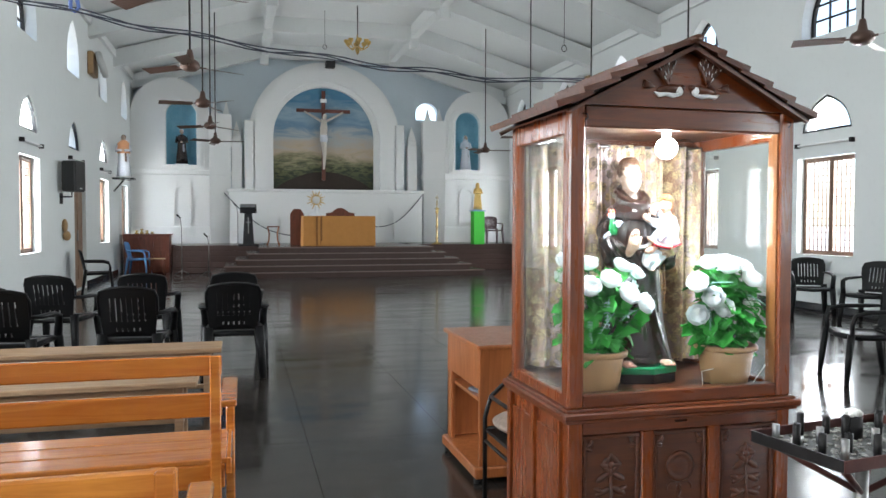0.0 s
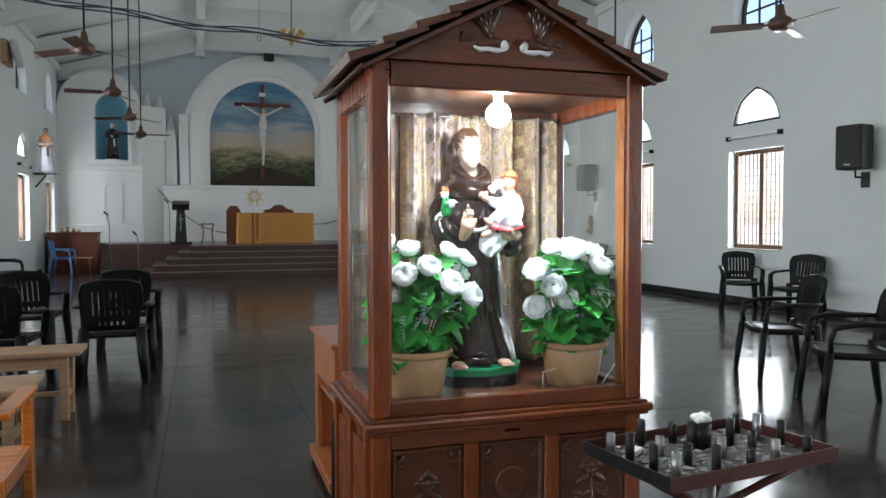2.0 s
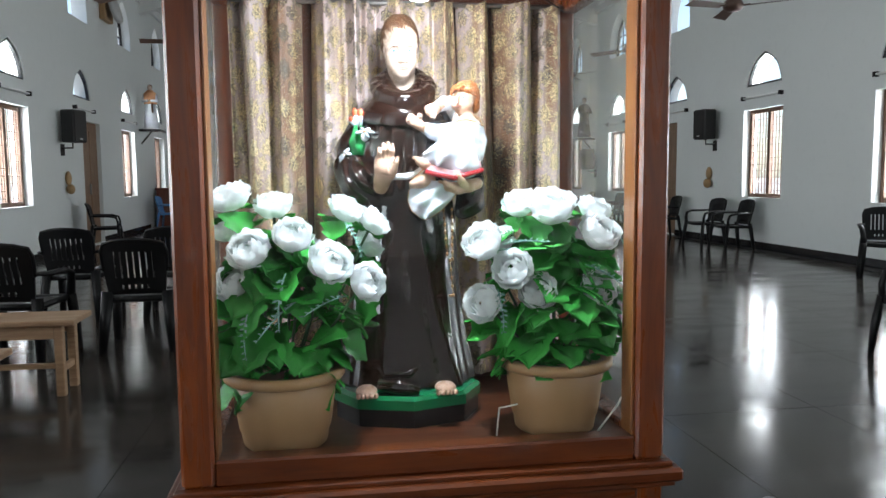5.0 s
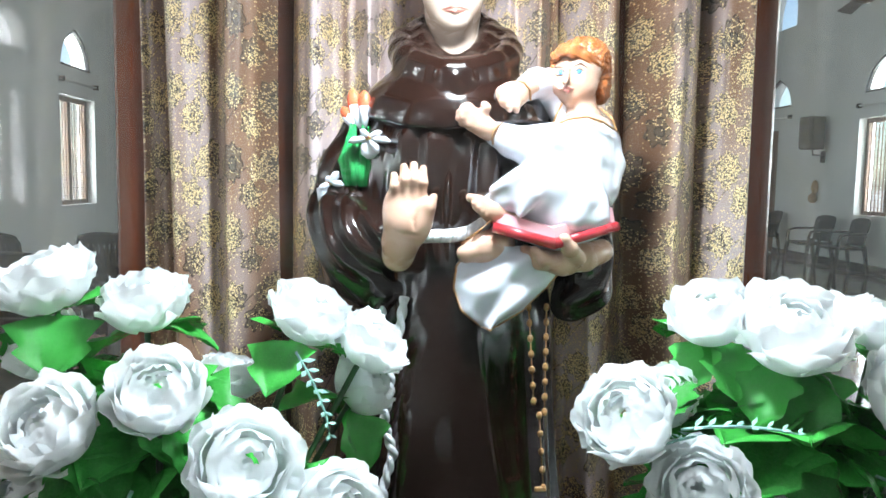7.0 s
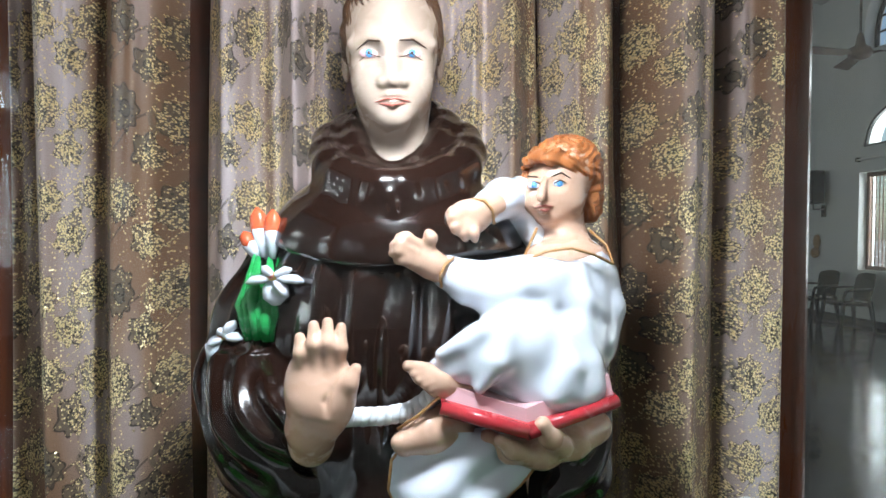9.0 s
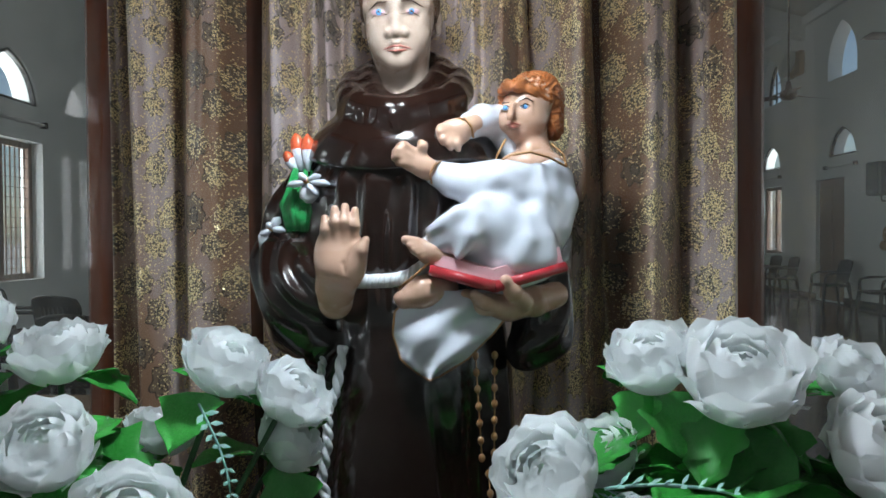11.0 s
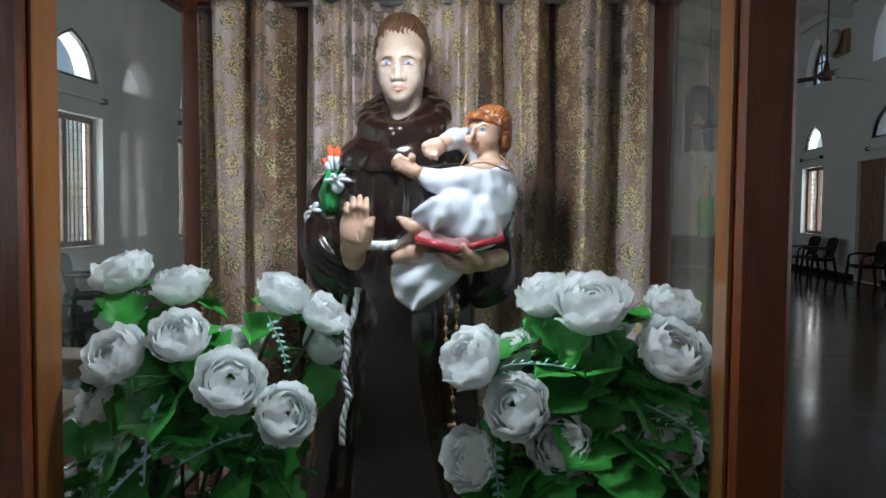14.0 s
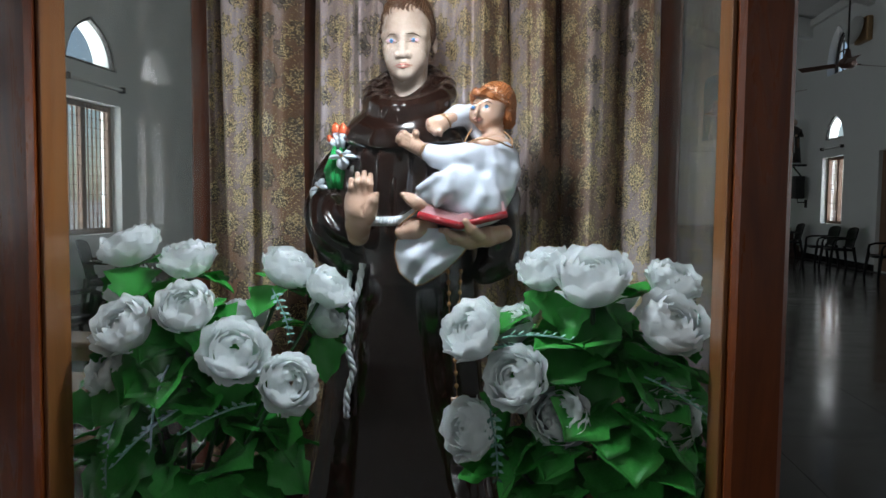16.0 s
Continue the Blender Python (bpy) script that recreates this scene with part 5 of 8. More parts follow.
# head: full face with long nose, and a neck set in the hood
b.mi = PALE_I
head = clay((1, ell((2.4644, 3.2760, 1.6069), (0.0395, 0.050, 0.049))),
            (0.02, ell((2.4651, 3.2620, 1.5703), (0.0358, 0.045, 0.056))),
            (0.018, ell((2.4661, 3.2460, 1.5348), (0.0215, 0.025, 0.0215))),
            (0.010, ell((2.4669, 3.2330, 1.5214), (0.012, 0.012, 0.010))),
            (0.018, ell((2.4488, 3.2400, 1.5528), (0.010, 0.011, 0.014))), (0.018, ell((2.4836, 3.2400, 1.5539), (0.010, 0.011, 0.014))),
            (0.010, limb([(2.4341, 3.2340, 1.5794), (2.4485, 3.2250, 1.5822), (2.4609, 3.2230, 1.5777)], 0.0045)), (0.010, limb([(2.4956, 3.2340, 1.5816), (2.4805, 3.2250, 1.5833), (2.4671, 3.2230, 1.5779)], 0.0045)),
            (-0.008, ell((2.4465, 3.2170, 1.5688), (0.0115, 0.0095, 0.0070))), (-0.008, ell((2.4821, 3.2170, 1.5700), (0.0115, 0.0095, 0.0070))),
            (0.002, ell((2.4472, 3.2335, 1.5730), (0.0098, 0.0095, 0.0072))), (0.002, ell((2.4820, 3.2335, 1.5742), (0.0098, 0.0095, 0.0072))),
            (0.007, limb([(2.4641, 3.2240, 1.5781), (2.4650, 3.2170, 1.5620), (2.4660, 3.2135, 1.5477)], [0.0032, 0.0040, 0.0050])),
            (0.004, ell((2.4586, 3.2185, 1.5467), (0.0048, 0.006, 0.0045))), (0.004, ell((2.4741, 3.2185, 1.5472), (0.0048, 0.006, 0.0045))),
            (-0.003, limb([(2.4661, 3.2150, 1.5411), (2.4662, 3.2165, 1.5378)], 0.0010)),
            (0.003, limb([(2.4553, 3.2245, 1.5358), (2.4632, 3.2185, 1.5372), (2.4663, 3.2180, 1.5363), (2.4694, 3.2185, 1.5374), (2.4781, 3.2245, 1.5365)], [0.0012, 0.0024, 0.0022, 0.0024, 0.0012])),
            (0.003, limb([(2.4580, 3.2245, 1.5337), (2.4663, 3.2185, 1.5311), (2.4754, 3.2245, 1.5342)], [0.0014, 0.0026, 0.0014])),
            (-0.0015, limb([(2.4553, 3.2205, 1.5342), (2.4662, 3.2145, 1.5335), (2.4779, 3.2205, 1.5349)], 0.0007)),
            (0.004, ell((2.4249, 3.2900, 1.5750), (0.0045, 0.009, 0.015), 0.2)), (0.004, ell((2.5063, 3.2900, 1.5777), (0.0045, 0.009, 0.015), -0.2)),
            (0.014, limb([(2.4682, 3.2720, 1.5309), (2.4691, 3.2820, 1.4861)], [0.0275, 0.030])),
            (0.012, ell((2.4692, 3.2800, 1.4752), (0.036, 0.032, 0.018))))
sculpt(b, head, (X - 0.062, 3.196, 1.445), (X + 0.066, 3.335, 1.645), 0.0011)
for c in ((2.4473, 3.2200, 1.5704), (2.4813, 3.2200, 1.5711)):
    spot(b, head, c, 0.0080, 0.0038, PAGE_I, 0.0016, 0.0002)
    spot(b, head, c, 0.0076, 0.0034, GLOSS_I, 0.0014, 0.0001)
    spot(b, head, c, 0.0034, 0.0034, EYE_I, 0.0016, 0.0010)
    spot(b, head, c, 0.0014, 0.0014, DARK_I, 0.0012, 0.0018)
b.mi = DARK_I
for s in ((2.4372, 3.2000, 1.5738), (2.4464, 3.2000, 1.5793), (2.4562, 3.2000, 1.5783)), ((2.4931, 3.2000, 1.5758), (2.4819, 3.2000, 1.5805), (2.4712, 3.2000, 1.5789)):
    stroke(b, head, s, [0.0004, 0.0010, 0.0007])
for s in ((2.4394, 3.2000, 1.5646), (2.4470, 3.2000, 1.5700), (2.4564, 3.2000, 1.5665)), ((2.4898, 3.2000, 1.5655), (2.4807, 3.2000, 1.5707), (2.4718, 3.2000, 1.5666)):
    stroke(b, head, s, [0.0003, 0.0006, 0.0004], 0.0018)
b.mi = LIPS_I
stroke(b, head, [(2.4526, 3.2000, 1.5315), (2.4620, 3.2000, 1.5335), (2.4658, 3.2000, 1.5328), (2.4697, 3.2000, 1.5337), (2.4800, 3.2000, 1.5323)], [0.0007, 0.0012, 0.0011, 0.0012, 0.0007], 0.0003)
stroke(b, head, [(2.4560, 3.2000, 1.5299), (2.4659, 3.2000, 1.5281), (2.4762, 3.2000, 1.5305)], [0.0007, 0.0014, 0.0007], 0.0003)
b.mi = HAIR_I
skull = clay((1, ell((2.4644, 3.2770, 1.6082), (0.0410, 0.0525, 0.0515))), (0.02, ell((2.4648, 3.2800, 1.5829), (0.0385, 0.045, 0.042))))
window = ell((2.4635, 3.2050, 1.5580), (0.0385, 0.064, 0.0475))


def tonsure(p):
    a = np.arctan2(p[:, 0] - X, 3.277 - p[:, 1])
    d = skull(p) - 0.0010 * np.sin(a * 46 + 5 * np.sin(p[:, 2] * 160)) - 0.0008 * np.sin(p[:, 2] * 300 + a * 9)
    d = -smin(-d, window(p) + 0.0016 * np.sin(a * 44), 0.003)
    return np.maximum(d, 1.568 + 0.25 * (3.30 - p[:, 1]) - p[:, 2])


sculpt(b, tonsure, (X - 0.062, 3.21, 1.54), (X + 0.064, 3.345, 1.655), 0.0012)

# the child: white gown in soft folds, one knee drawn up
b.mi = GLOSS_I
gown = clay((1, limb([(2.6039, 3.2050, 1.3979), (2.6005, 3.2000, 1.3704), (2.5981, 3.1950, 1.3380)], [0.033, 0.034, 0.036])),
            (0.012, limb([(2.6312, 3.2050, 1.3937), (2.6314, 3.1980, 1.3708), (2.6250, 3.1900, 1.3477)], [0.013, 0.016, 0.015])),
            (0.010, limb([(2.5833, 3.1800, 1.3950), (2.5457, 3.1720, 1.3868), (2.5246, 3.1720, 1.3916), (2.5090, 3.1750, 1.3987)], [0.021, 0.022, 0.0165, 0.0130])),
            (0.008, limb([(2.5901, 3.2320, 1.4248), (2.5714, 3.2280, 1.4557), (2.5527, 3.2080, 1.4555), (2.5419, 3.1980, 1.4489)], [0.016, 0.0180, 0.0155, 0.0140])),
            (0.014, ell((2.5720, 3.1720, 1.3333), (0.046, 0.034, 0.037))),
            (0.010, limb([(2.5629, 3.1600, 1.3519), (2.5314, 3.1550, 1.3424), (2.5033, 3.1550, 1.3282)], [0.025, 0.021, 0.012])),
            (0.010, ell((2.5910, 3.1700, 1.3169), (0.036, 0.034, 0.026))),
            (0.006, limb([(2.5473, 3.1600, 1.2985), (2.5698, 3.1580, 1.2939), (2.6034, 3.1600, 1.3065)], [0.010, 0.013, 0.010])),
            (0.014, limb([(2.5018, 3.1420, 1.3445), (2.5286, 3.1380, 1.3609), (2.5533, 3.1440, 1.3694)], [0.003, 0.005, 0.003])),
            (0.014, limb([(2.5293, 3.1380, 1.3197), (2.5421, 3.1340, 1.3401), (2.5461, 3.1360, 1.3554)], [0.003, 0.0045, 0.002])),
            (0.014, limb([(2.5816, 3.1400, 1.3152), (2.5938, 3.1420, 1.3347), (2.5920, 3.1520, 1.3532)], [0.003, 0.005, 0.002])),
            (0.014, limb([(2.6072, 3.1520, 1.3166), (2.6106, 3.1550, 1.3364), (2.6023, 3.1600, 1.3562)], [0.003, 0.004, 0.002])),
            (0.014, limb([(2.5658, 3.1580, 1.3930), (2.5803, 3.1660, 1.3801), (2.6046, 3.1700, 1.3799)], [0.002, 0.004, 0.002])),
            (0.014, limb([(2.6046, 3.1720, 1.4050), (2.6091, 3.1680, 1.3802), (2.6071, 3.1650, 1.3555)], [0.002, 0.004, 0.002])),
            (0.014, limb([(2.6193, 3.1850, 1.3958), (2.6194, 3.1760, 1.3710), (2.6170, 3.1720, 1.3461)], [0.002, 0.0035, 0.002])),
            (-0.008, ell((2.5955, 3.1850, 1.4256), (0.030, 0.030, 0.018))))


def draped(p):
    return gown(p) - 0.0002 * np.sin(p[:, 0] * 190 + 3 * np.sin(p[:, 2] * 75)) * np.sin(p[:, 2] * 60 + 1)


sculpt(b, draped, (X + 0.015, 3.10, 1.28), (X + 0.19, 3.255, 1.475), 0.0014)
# tail of the gown hanging over the arm, bordered in gold
vs = []
LEFT, RIGHT = [(2.4854, 3.1580, 1.2880), (2.4680, 3.1540, 1.2669), (2.4659, 3.1520, 1.2450), (2.4733, 3.1520, 1.2230), (2.4944, 3.1540, 1.2059)], [(2.5763, 3.1700, 1.2857), (2.5767, 3.1650, 1.2655), (2.5609, 3.1580, 1.2455), (2.5368, 3.1550, 1.2219), (2.5090, 3.1550, 1.2051)]
for j in range(25):
    k = j / 24 * 4
    for i in range(25):
        u = i / 24
        l = [float(np.interp(k, range(5), [p[a] for p in LEFT])) for a in range(3)]
        r = [float(np.interp(k, range(5), [p[a] for p in RIGHT])) for a in range(3)]
        q = [l[a] + (r[a] - l[a]) * u for a in range(3)]
        vs.append((q[0], q[1] - 0.016 * math.sin(math.pi * u) - 0.0035 * math.sin(u * 11 + k * 2.2) - 0.002 * math.sin(u * 5 - k * 3.1), q[2]))
fs = [[j * 25 + i, j * 25 + i + 1, j * 25 + i + 26, j * 25 + i + 25] for j in range(24) for i in range(24)]
b.add(vs, fs, True)
b.add([(x, y + 0.012, z) for x, y, z in vs], fs, True)
b.mi = BEAD_I
b.tube([vs[j * 25] for j in range(25)] + [vs[24 * 25 + i] for i in range(25)] + [vs[j * 25 + 24] for j in range(24, -1, -1)], 0.0011, 6)
b.tube([(2.4723, 3.1500, 1.2893), (2.4868, 3.1420, 1.3012), (2.5025, 3.1440, 1.3145)], 0.0013, 6)
for pts in ([(2.5120, 3.1660, 1.4103), (2.5057, 3.1600, 1.4053), (2.5018, 3.1600, 1.3971), (2.5033, 3.1660, 1.3885)], [(2.5262, 3.1860, 1.4534), (2.5356, 3.1800, 1.4525), (2.5417, 3.1800, 1.4450), (2.5437, 3.1860, 1.4350)],
            [(2.5748, 3.1780, 1.4321), (2.5670, 3.1720, 1.4170), (2.5630, 3.1720, 1.4070), (2.5789, 3.1630, 1.4150), (2.5976, 3.1630, 1.4177), (2.6161, 3.1680, 1.4128), (2.6345, 3.1850, 1.4055), (2.6336, 3.2000, 1.4193), (2.6221, 3.2080, 1.4310)]):
    b.tube(pts, 0.0012, 6)

# child's head, palms and feet
b.mi = SKIN_I
kid = clay((1, ell((2.6063, 3.2320, 1.4795), (0.0275, 0.031, 0.027))),
           (0.012, ell((2.5958, 3.2220, 1.4623), (0.0235, 0.027, 0.0285))),
           (0.008, ell((2.5882, 3.2090, 1.4407), (0.0085, 0.009, 0.007))),
           (0.010, ell((2.5762, 3.2090, 1.4551), (0.0095, 0.010, 0.010))), (0.010, ell((2.6041, 3.2100, 1.4521), (0.012, 0.011, 0.011))),
           (-0.006, ell((2.5738, 3.1905, 1.4651), (0.0065, 0.005, 0.004))), (-0.006, ell((2.5933, 3.1915, 1.4664), (0.0065, 0.005, 0.004))),
           (0.0015, ell((2.5766, 3.2035, 1.4659), (0.0058, 0.006, 0.0042))), (0.0015, ell((2.5963, 3.2040, 1.4672), (0.0058, 0.006, 0.0042))),
           (0.004, limb([(2.5837, 3.1980, 1.4696), (2.5812, 3.1940, 1.4607), (2.5797, 3.1905, 1.4554)], [0.0018, 0.0024, 0.0034])),
           (0.002, limb([(2.5769, 3.1990, 1.4487), (2.5822, 3.1955, 1.4500), (2.5906, 3.1990, 1.4493)], [0.001, 0.002, 0.001])),
           (0.002, limb([(2.5782, 3.1990, 1.4469), (2.5828, 3.1955, 1.4461), (2.5888, 3.1990, 1.4476)], [0.001, 0.0022, 0.001])),
           (0.008, limb([(2.6038, 3.2260, 1.4411), (2.6064, 3.2160, 1.4162)], [0.0165, 0.0185])),
           (0.008, ell((2.6027, 3.2050, 1.4112), (0.032, 0.026, 0.014))))
sculpt(b, kid, (X + 0.055, 3.172, 1.385), (X + 0.185, 3.268, 1.52), 0.0010)
for c in ((2.5758, 3.2000, 1.4657), (2.5954, 3.2000, 1.4669)):
    spot(b, kid, c, 0.0050, 0.0028, GLOSS_I, 0.0014, 0.0003)
    spot(b, kid, c, 0.0026, 0.0026, EYE_I, 0.0012, 0.0010)
b.mi = DARK_I
for s in ((2.5687, 3.2000, 1.4703), (2.5744, 3.2000, 1.4735), (2.5797, 3.2000, 1.4719)), ((2.5886, 3.2000, 1.4720), (2.5965, 3.2000, 1.4753), (2.6037, 3.2000, 1.4711)):
    stroke(b, kid, s, [0.0004, 0.0009, 0.0005])
for s in ((2.5714, 3.2000, 1.4660), (2.5758, 3.2000, 1.4683), (2.5803, 3.2000, 1.4662)), ((2.5909, 3.2000, 1.4669), (2.5957, 3.2000, 1.4696), (2.6003, 3.2000, 1.4670)):
    stroke(b, kid, s, [0.0004, 0.0007, 0.0004], 0.0010)
b.mi = LIPS_I
stroke(b, kid, [(2.5766, 3.2000, 1.4482), (2.5833, 3.2000, 1.4497), (2.5908, 3.2000, 1.4489)], [0.0004, 0.0013, 0.0004])
stroke(b, kid, [(2.5793, 3.2000, 1.4465), (2.5838, 3.2000, 1.4457), (2.5886, 3.2000, 1.4471)], [0.0004, 0.0015, 0.0004])
b.mi = RED_I
crown_c = np.array((2.6078, 3.2340, 1.4783), np.float32)
mop = clay((1, ell((2.6078, 3.2340, 1.4806), (0.0300, 0.0325, 0.0285))), (0.010, ell((2.6258, 3.2360, 1.4602), (0.0125, 0.022, 0.020))), (0.010, ell((2.6259, 3.2320, 1.4476), (0.009, 0.014, 0.009))),
           (0.004, limb([(2.5746, 3.2150, 1.4852), (2.5793, 3.2040, 1.4901), (2.5878, 3.1980, 1.4862), (2.5926, 3.2000, 1.4918)], 0.0052)), (0.004, limb([(2.5927, 3.2000, 1.4865), (2.6045, 3.2020, 1.4826), (2.6153, 3.2080, 1.4736)], 0.0055)),
           (0.004, limb([(2.5730, 3.2220, 1.4790), (2.5745, 3.2220, 1.4709)], 0.004)))
opening = ell((2.5747, 3.1720, 1.4538), (0.0350, 0.050, 0.0340))


def curls(p):
    q = p - crown_c
    a = np.arctan2(q[:, 0], -q[:, 1])
    e = np.arctan2(q[:, 2], np.sqrt(q[:, 0] ** 2 + q[:, 1] ** 2))
    d = mop(p) - 0.0013 * np.sin(a * 13 + 3 * np.sin(e * 7)) * np.sin(e * 15 + 2 * np.sin(a * 6)) - 0.0005 * np.sin(a * 60 + 22 * np.sin(e * 6 + a * 3))
    return -smin(-d, opening(p), 0.003)


sculpt(b, curls, (X + 0.06, 3.185, 1.41), (X + 0.19, 3.275, 1.525), 0.0010)
b.mi = SKIN_I
reach = clay((1, limb([(2.5089, 3.1740, 1.3988), (2.4972, 3.1700, 1.4038)], [0.0105, 0.0105])), (0.006, ell((2.4859, 3.1680, 1.4112), (0.0185, 0.0085, 0.0115), 0, 0.45)),
             (0.0018, limb([(2.4863, 3.1640, 1.4194), (2.4772, 3.1600, 1.4242), (2.4724, 3.1630, 1.4245)], [0.0044, 0.0042, 0.0034])),
             (0.0018, limb([(2.4830, 3.1620, 1.4146), (2.4731, 3.1580, 1.4202), (2.4685, 3.1620, 1.4188)], [0.0044, 0.0042, 0.0034])),
             (0.0018, limb([(2.4823, 3.1620, 1.4101), (2.4724, 3.1580, 1.4150), (2.4677, 3.1620, 1.4132)], [0.0042, 0.0040, 0.0032])),
             (0.0018, limb([(2.4832, 3.1630, 1.4056), (2.4750, 3.1600, 1.4093), (2.4711, 3.1630, 1.4079)], [0.0040, 0.0038, 0.0030])),
             (0.003, limb([(2.4938, 3.1660, 1.4179), (2.4951, 3.1630, 1.4244), (2.4935, 3.1640, 1.4277)], [0.0048, 0.0042, 0.0032])))
sculpt(b, reach, (X - 0.02, 3.145, 1.385), (X + 0.07, 3.195, 1.445), 0.0010)
reach = clay((1, limb([(2.5439, 3.1940, 1.4497), (2.5338, 3.1900, 1.4451)], [0.0105, 0.0105])), (0.006, ell((2.5249, 3.1870, 1.4402), (0.0155, 0.0085, 0.0130), 0, 0.3)),
             (0.0018, limb([(2.5200, 3.1820, 1.4422), (2.5128, 3.1780, 1.4395), (2.5099, 3.1810, 1.4345)], [0.0042, 0.0040, 0.0030])),
             (0.0018, limb([(2.5199, 3.1810, 1.4371), (2.5145, 3.1770, 1.4329), (2.5133, 3.1810, 1.4278)], [0.0042, 0.0040, 0.0030])),
             (0.0018, limb([(2.5234, 3.1810, 1.4347), (2.5206, 3.1780, 1.4288), (2.5210, 3.1810, 1.4241)], [0.0042, 0.0040, 0.0030])),
             (0.0018, limb([(2.5277, 3.1820, 1.4347), (2.5275, 3.1790, 1.4280), (2.5288, 3.1820, 1.4234)], [0.0040, 0.0038, 0.0028])),
             (0.003, limb([(2.5193, 3.1840, 1.4447), (2.5122, 3.1810, 1.4437), (2.5091, 3.1830, 1.4412)], [0.0042, 0.0038, 0.0028])))
sculpt(b, reach, (X + 0.025, 3.165, 1.405), (X + 0.105, 3.215, 1.465), 0.0010)
foot = clay((1, limb([(2.5180, 3.1580, 1.3154), (2.5031, 3.1520, 1.3228), (2.4899, 3.1480, 1.3288)], [0.0125, 0.0120, 0.0085])),
            (0.002, limb([(2.4884, 3.1450, 1.3333), (2.4792, 3.1430, 1.3353)], [0.0048, 0.0042])), (0.0015, limb([(2.4903, 3.1430, 1.3298), (2.4835, 3.1410, 1.3302)], [0.0040, 0.0034])),
            (0.0015, limb([(2.4926, 3.1420, 1.3268), (2.4870, 3.1400, 1.3264)], [0.0038, 0.0032])), (0.0015, limb([(2.4954, 3.1420, 1.3240), (2.4906, 3.1400, 1.3229)], [0.0036, 0.0030])),
            (0.0015, limb([(2.4983, 3.1430, 1.3211), (2.4946, 3.1410, 1.3195)], [0.0033, 0.0028])))
sculpt(b, foot, (X - 0.01, 3.125, 1.30), (X + 0.08, 3.18, 1.355), 0.0010)
foot = clay((1, limb([(2.5110, 3.1650, 1.2883), (2.4939, 3.1560, 1.2855), (2.4776, 3.1500, 1.2792)], [0.0175, 0.0155, 0.0095])), (0.004, limb([(2.4814, 3.1460, 1.2823), (2.4723, 3.1460, 1.2812)], [0.0060, 0.0045])))
sculpt(b, foot, (X - 0.02, 3.125, 1.25), (X + 0.07, 3.19, 1.325), 0.0012)

# hand that holds the book from below
hold = clay((1, limb([(2.6234, 3.1900, 1.2798), (2.6010, 3.1720, 1.2749), (2.5748, 3.1600, 1.2727)], [0.013, 0.0145, 0.0135])), (0.008, limb([(2.5765, 3.1580, 1.2720), (2.5525, 3.1520, 1.2740), (2.5358, 3.1500, 1.2828)], [0.014, 0.010, 0.006])),
            (0.004, limb([(2.5890, 3.1500, 1.2763), (2.5780, 3.1360, 1.2876), (2.5716, 3.1300, 1.2972)], [0.0090, 0.0078, 0.0058])),
            (0.003, limb([(2.5686, 3.1500, 1.2692), (2.5523, 3.1400, 1.2771), (2.5435, 3.1360, 1.2847)], [0.0070, 0.0062, 0.0045])))
sculpt(b, hold, (X + 0.03, 3.11, 1.235), (X + 0.19, 3.215, 1.325), 0.0012)


# open red book: two covers and two blocks of pages that meet at the spine
def leaf_block(quad, depth):
    n = [(x, y + depth, z + 0.006) for x, y, z in quad]
    b.add(list(quad) + n, [[0, 1, 2, 3], [4, 5, 6, 7], [0, 1, 5, 4], [1, 2, 6, 5], [2, 3, 7, 6], [3, 0, 4, 7]])


b.mi = BOOK_I
leaf_block(((2.5021, 3.1400, 1.3123), (2.5037, 3.1380, 1.3009), (2.5620, 3.1300, 1.2863), (2.5618, 3.1300, 1.2972)), 0.062)
leaf_block(((2.5618, 3.1300, 1.2972), (2.5620, 3.1300, 1.2863), (2.6293, 3.1500, 1.3047), (2.6283, 3.1500, 1.3129)), 0.062)
for pts in ([(2.5025, 3.1390, 1.3070), (2.5617, 3.1290, 1.2920)], [(2.5617, 3.1290, 1.2920), (2.6284, 3.1490, 1.3090)]):
    b.tube(pts, 0.0052, 10)
b.mi = PAGE_I
leaf_block(((2.5059, 3.1440, 1.3224), (2.5055, 3.1420, 1.3094), (2.5627, 3.1340, 1.2942), (2.5604, 3.1340, 1.3072)), 0.056)
leaf_block(((2.5604, 3.1340, 1.3072), (2.5627, 3.1340, 1.2942), (2.6273, 3.1520, 1.3108), (2.6232, 3.1520, 1.3272)), 0.056)

# twisted cord at the waist and its hanging end
b.mi = CORD_I


def cord(pts, r, turns):
    """Two strands laid round one another."""
    n = 12 * (len(pts) - 1)
    line = [Vector([float(np.interp(i / 12, range(len(pts)), [p[a] for p in pts])) for a in range(3)]) for i in range(n + 1)]
    for s in (0, math.pi):
        out = []
        for i, p in enumerate(line):
            d = (line[min(i + 1, n)] - line[max(i - 1, 0)]).normalized()
            u = d.cross(Vector((0, 1, 0))).normalized()
            w = u.cross(d)
            a = s + 2 * math.pi * turns * i / n
            out.append(p + (u * math.cos(a) + w * math.sin(a)) * r * 0.45)
        b.tube(out, r * 0.66, 8)


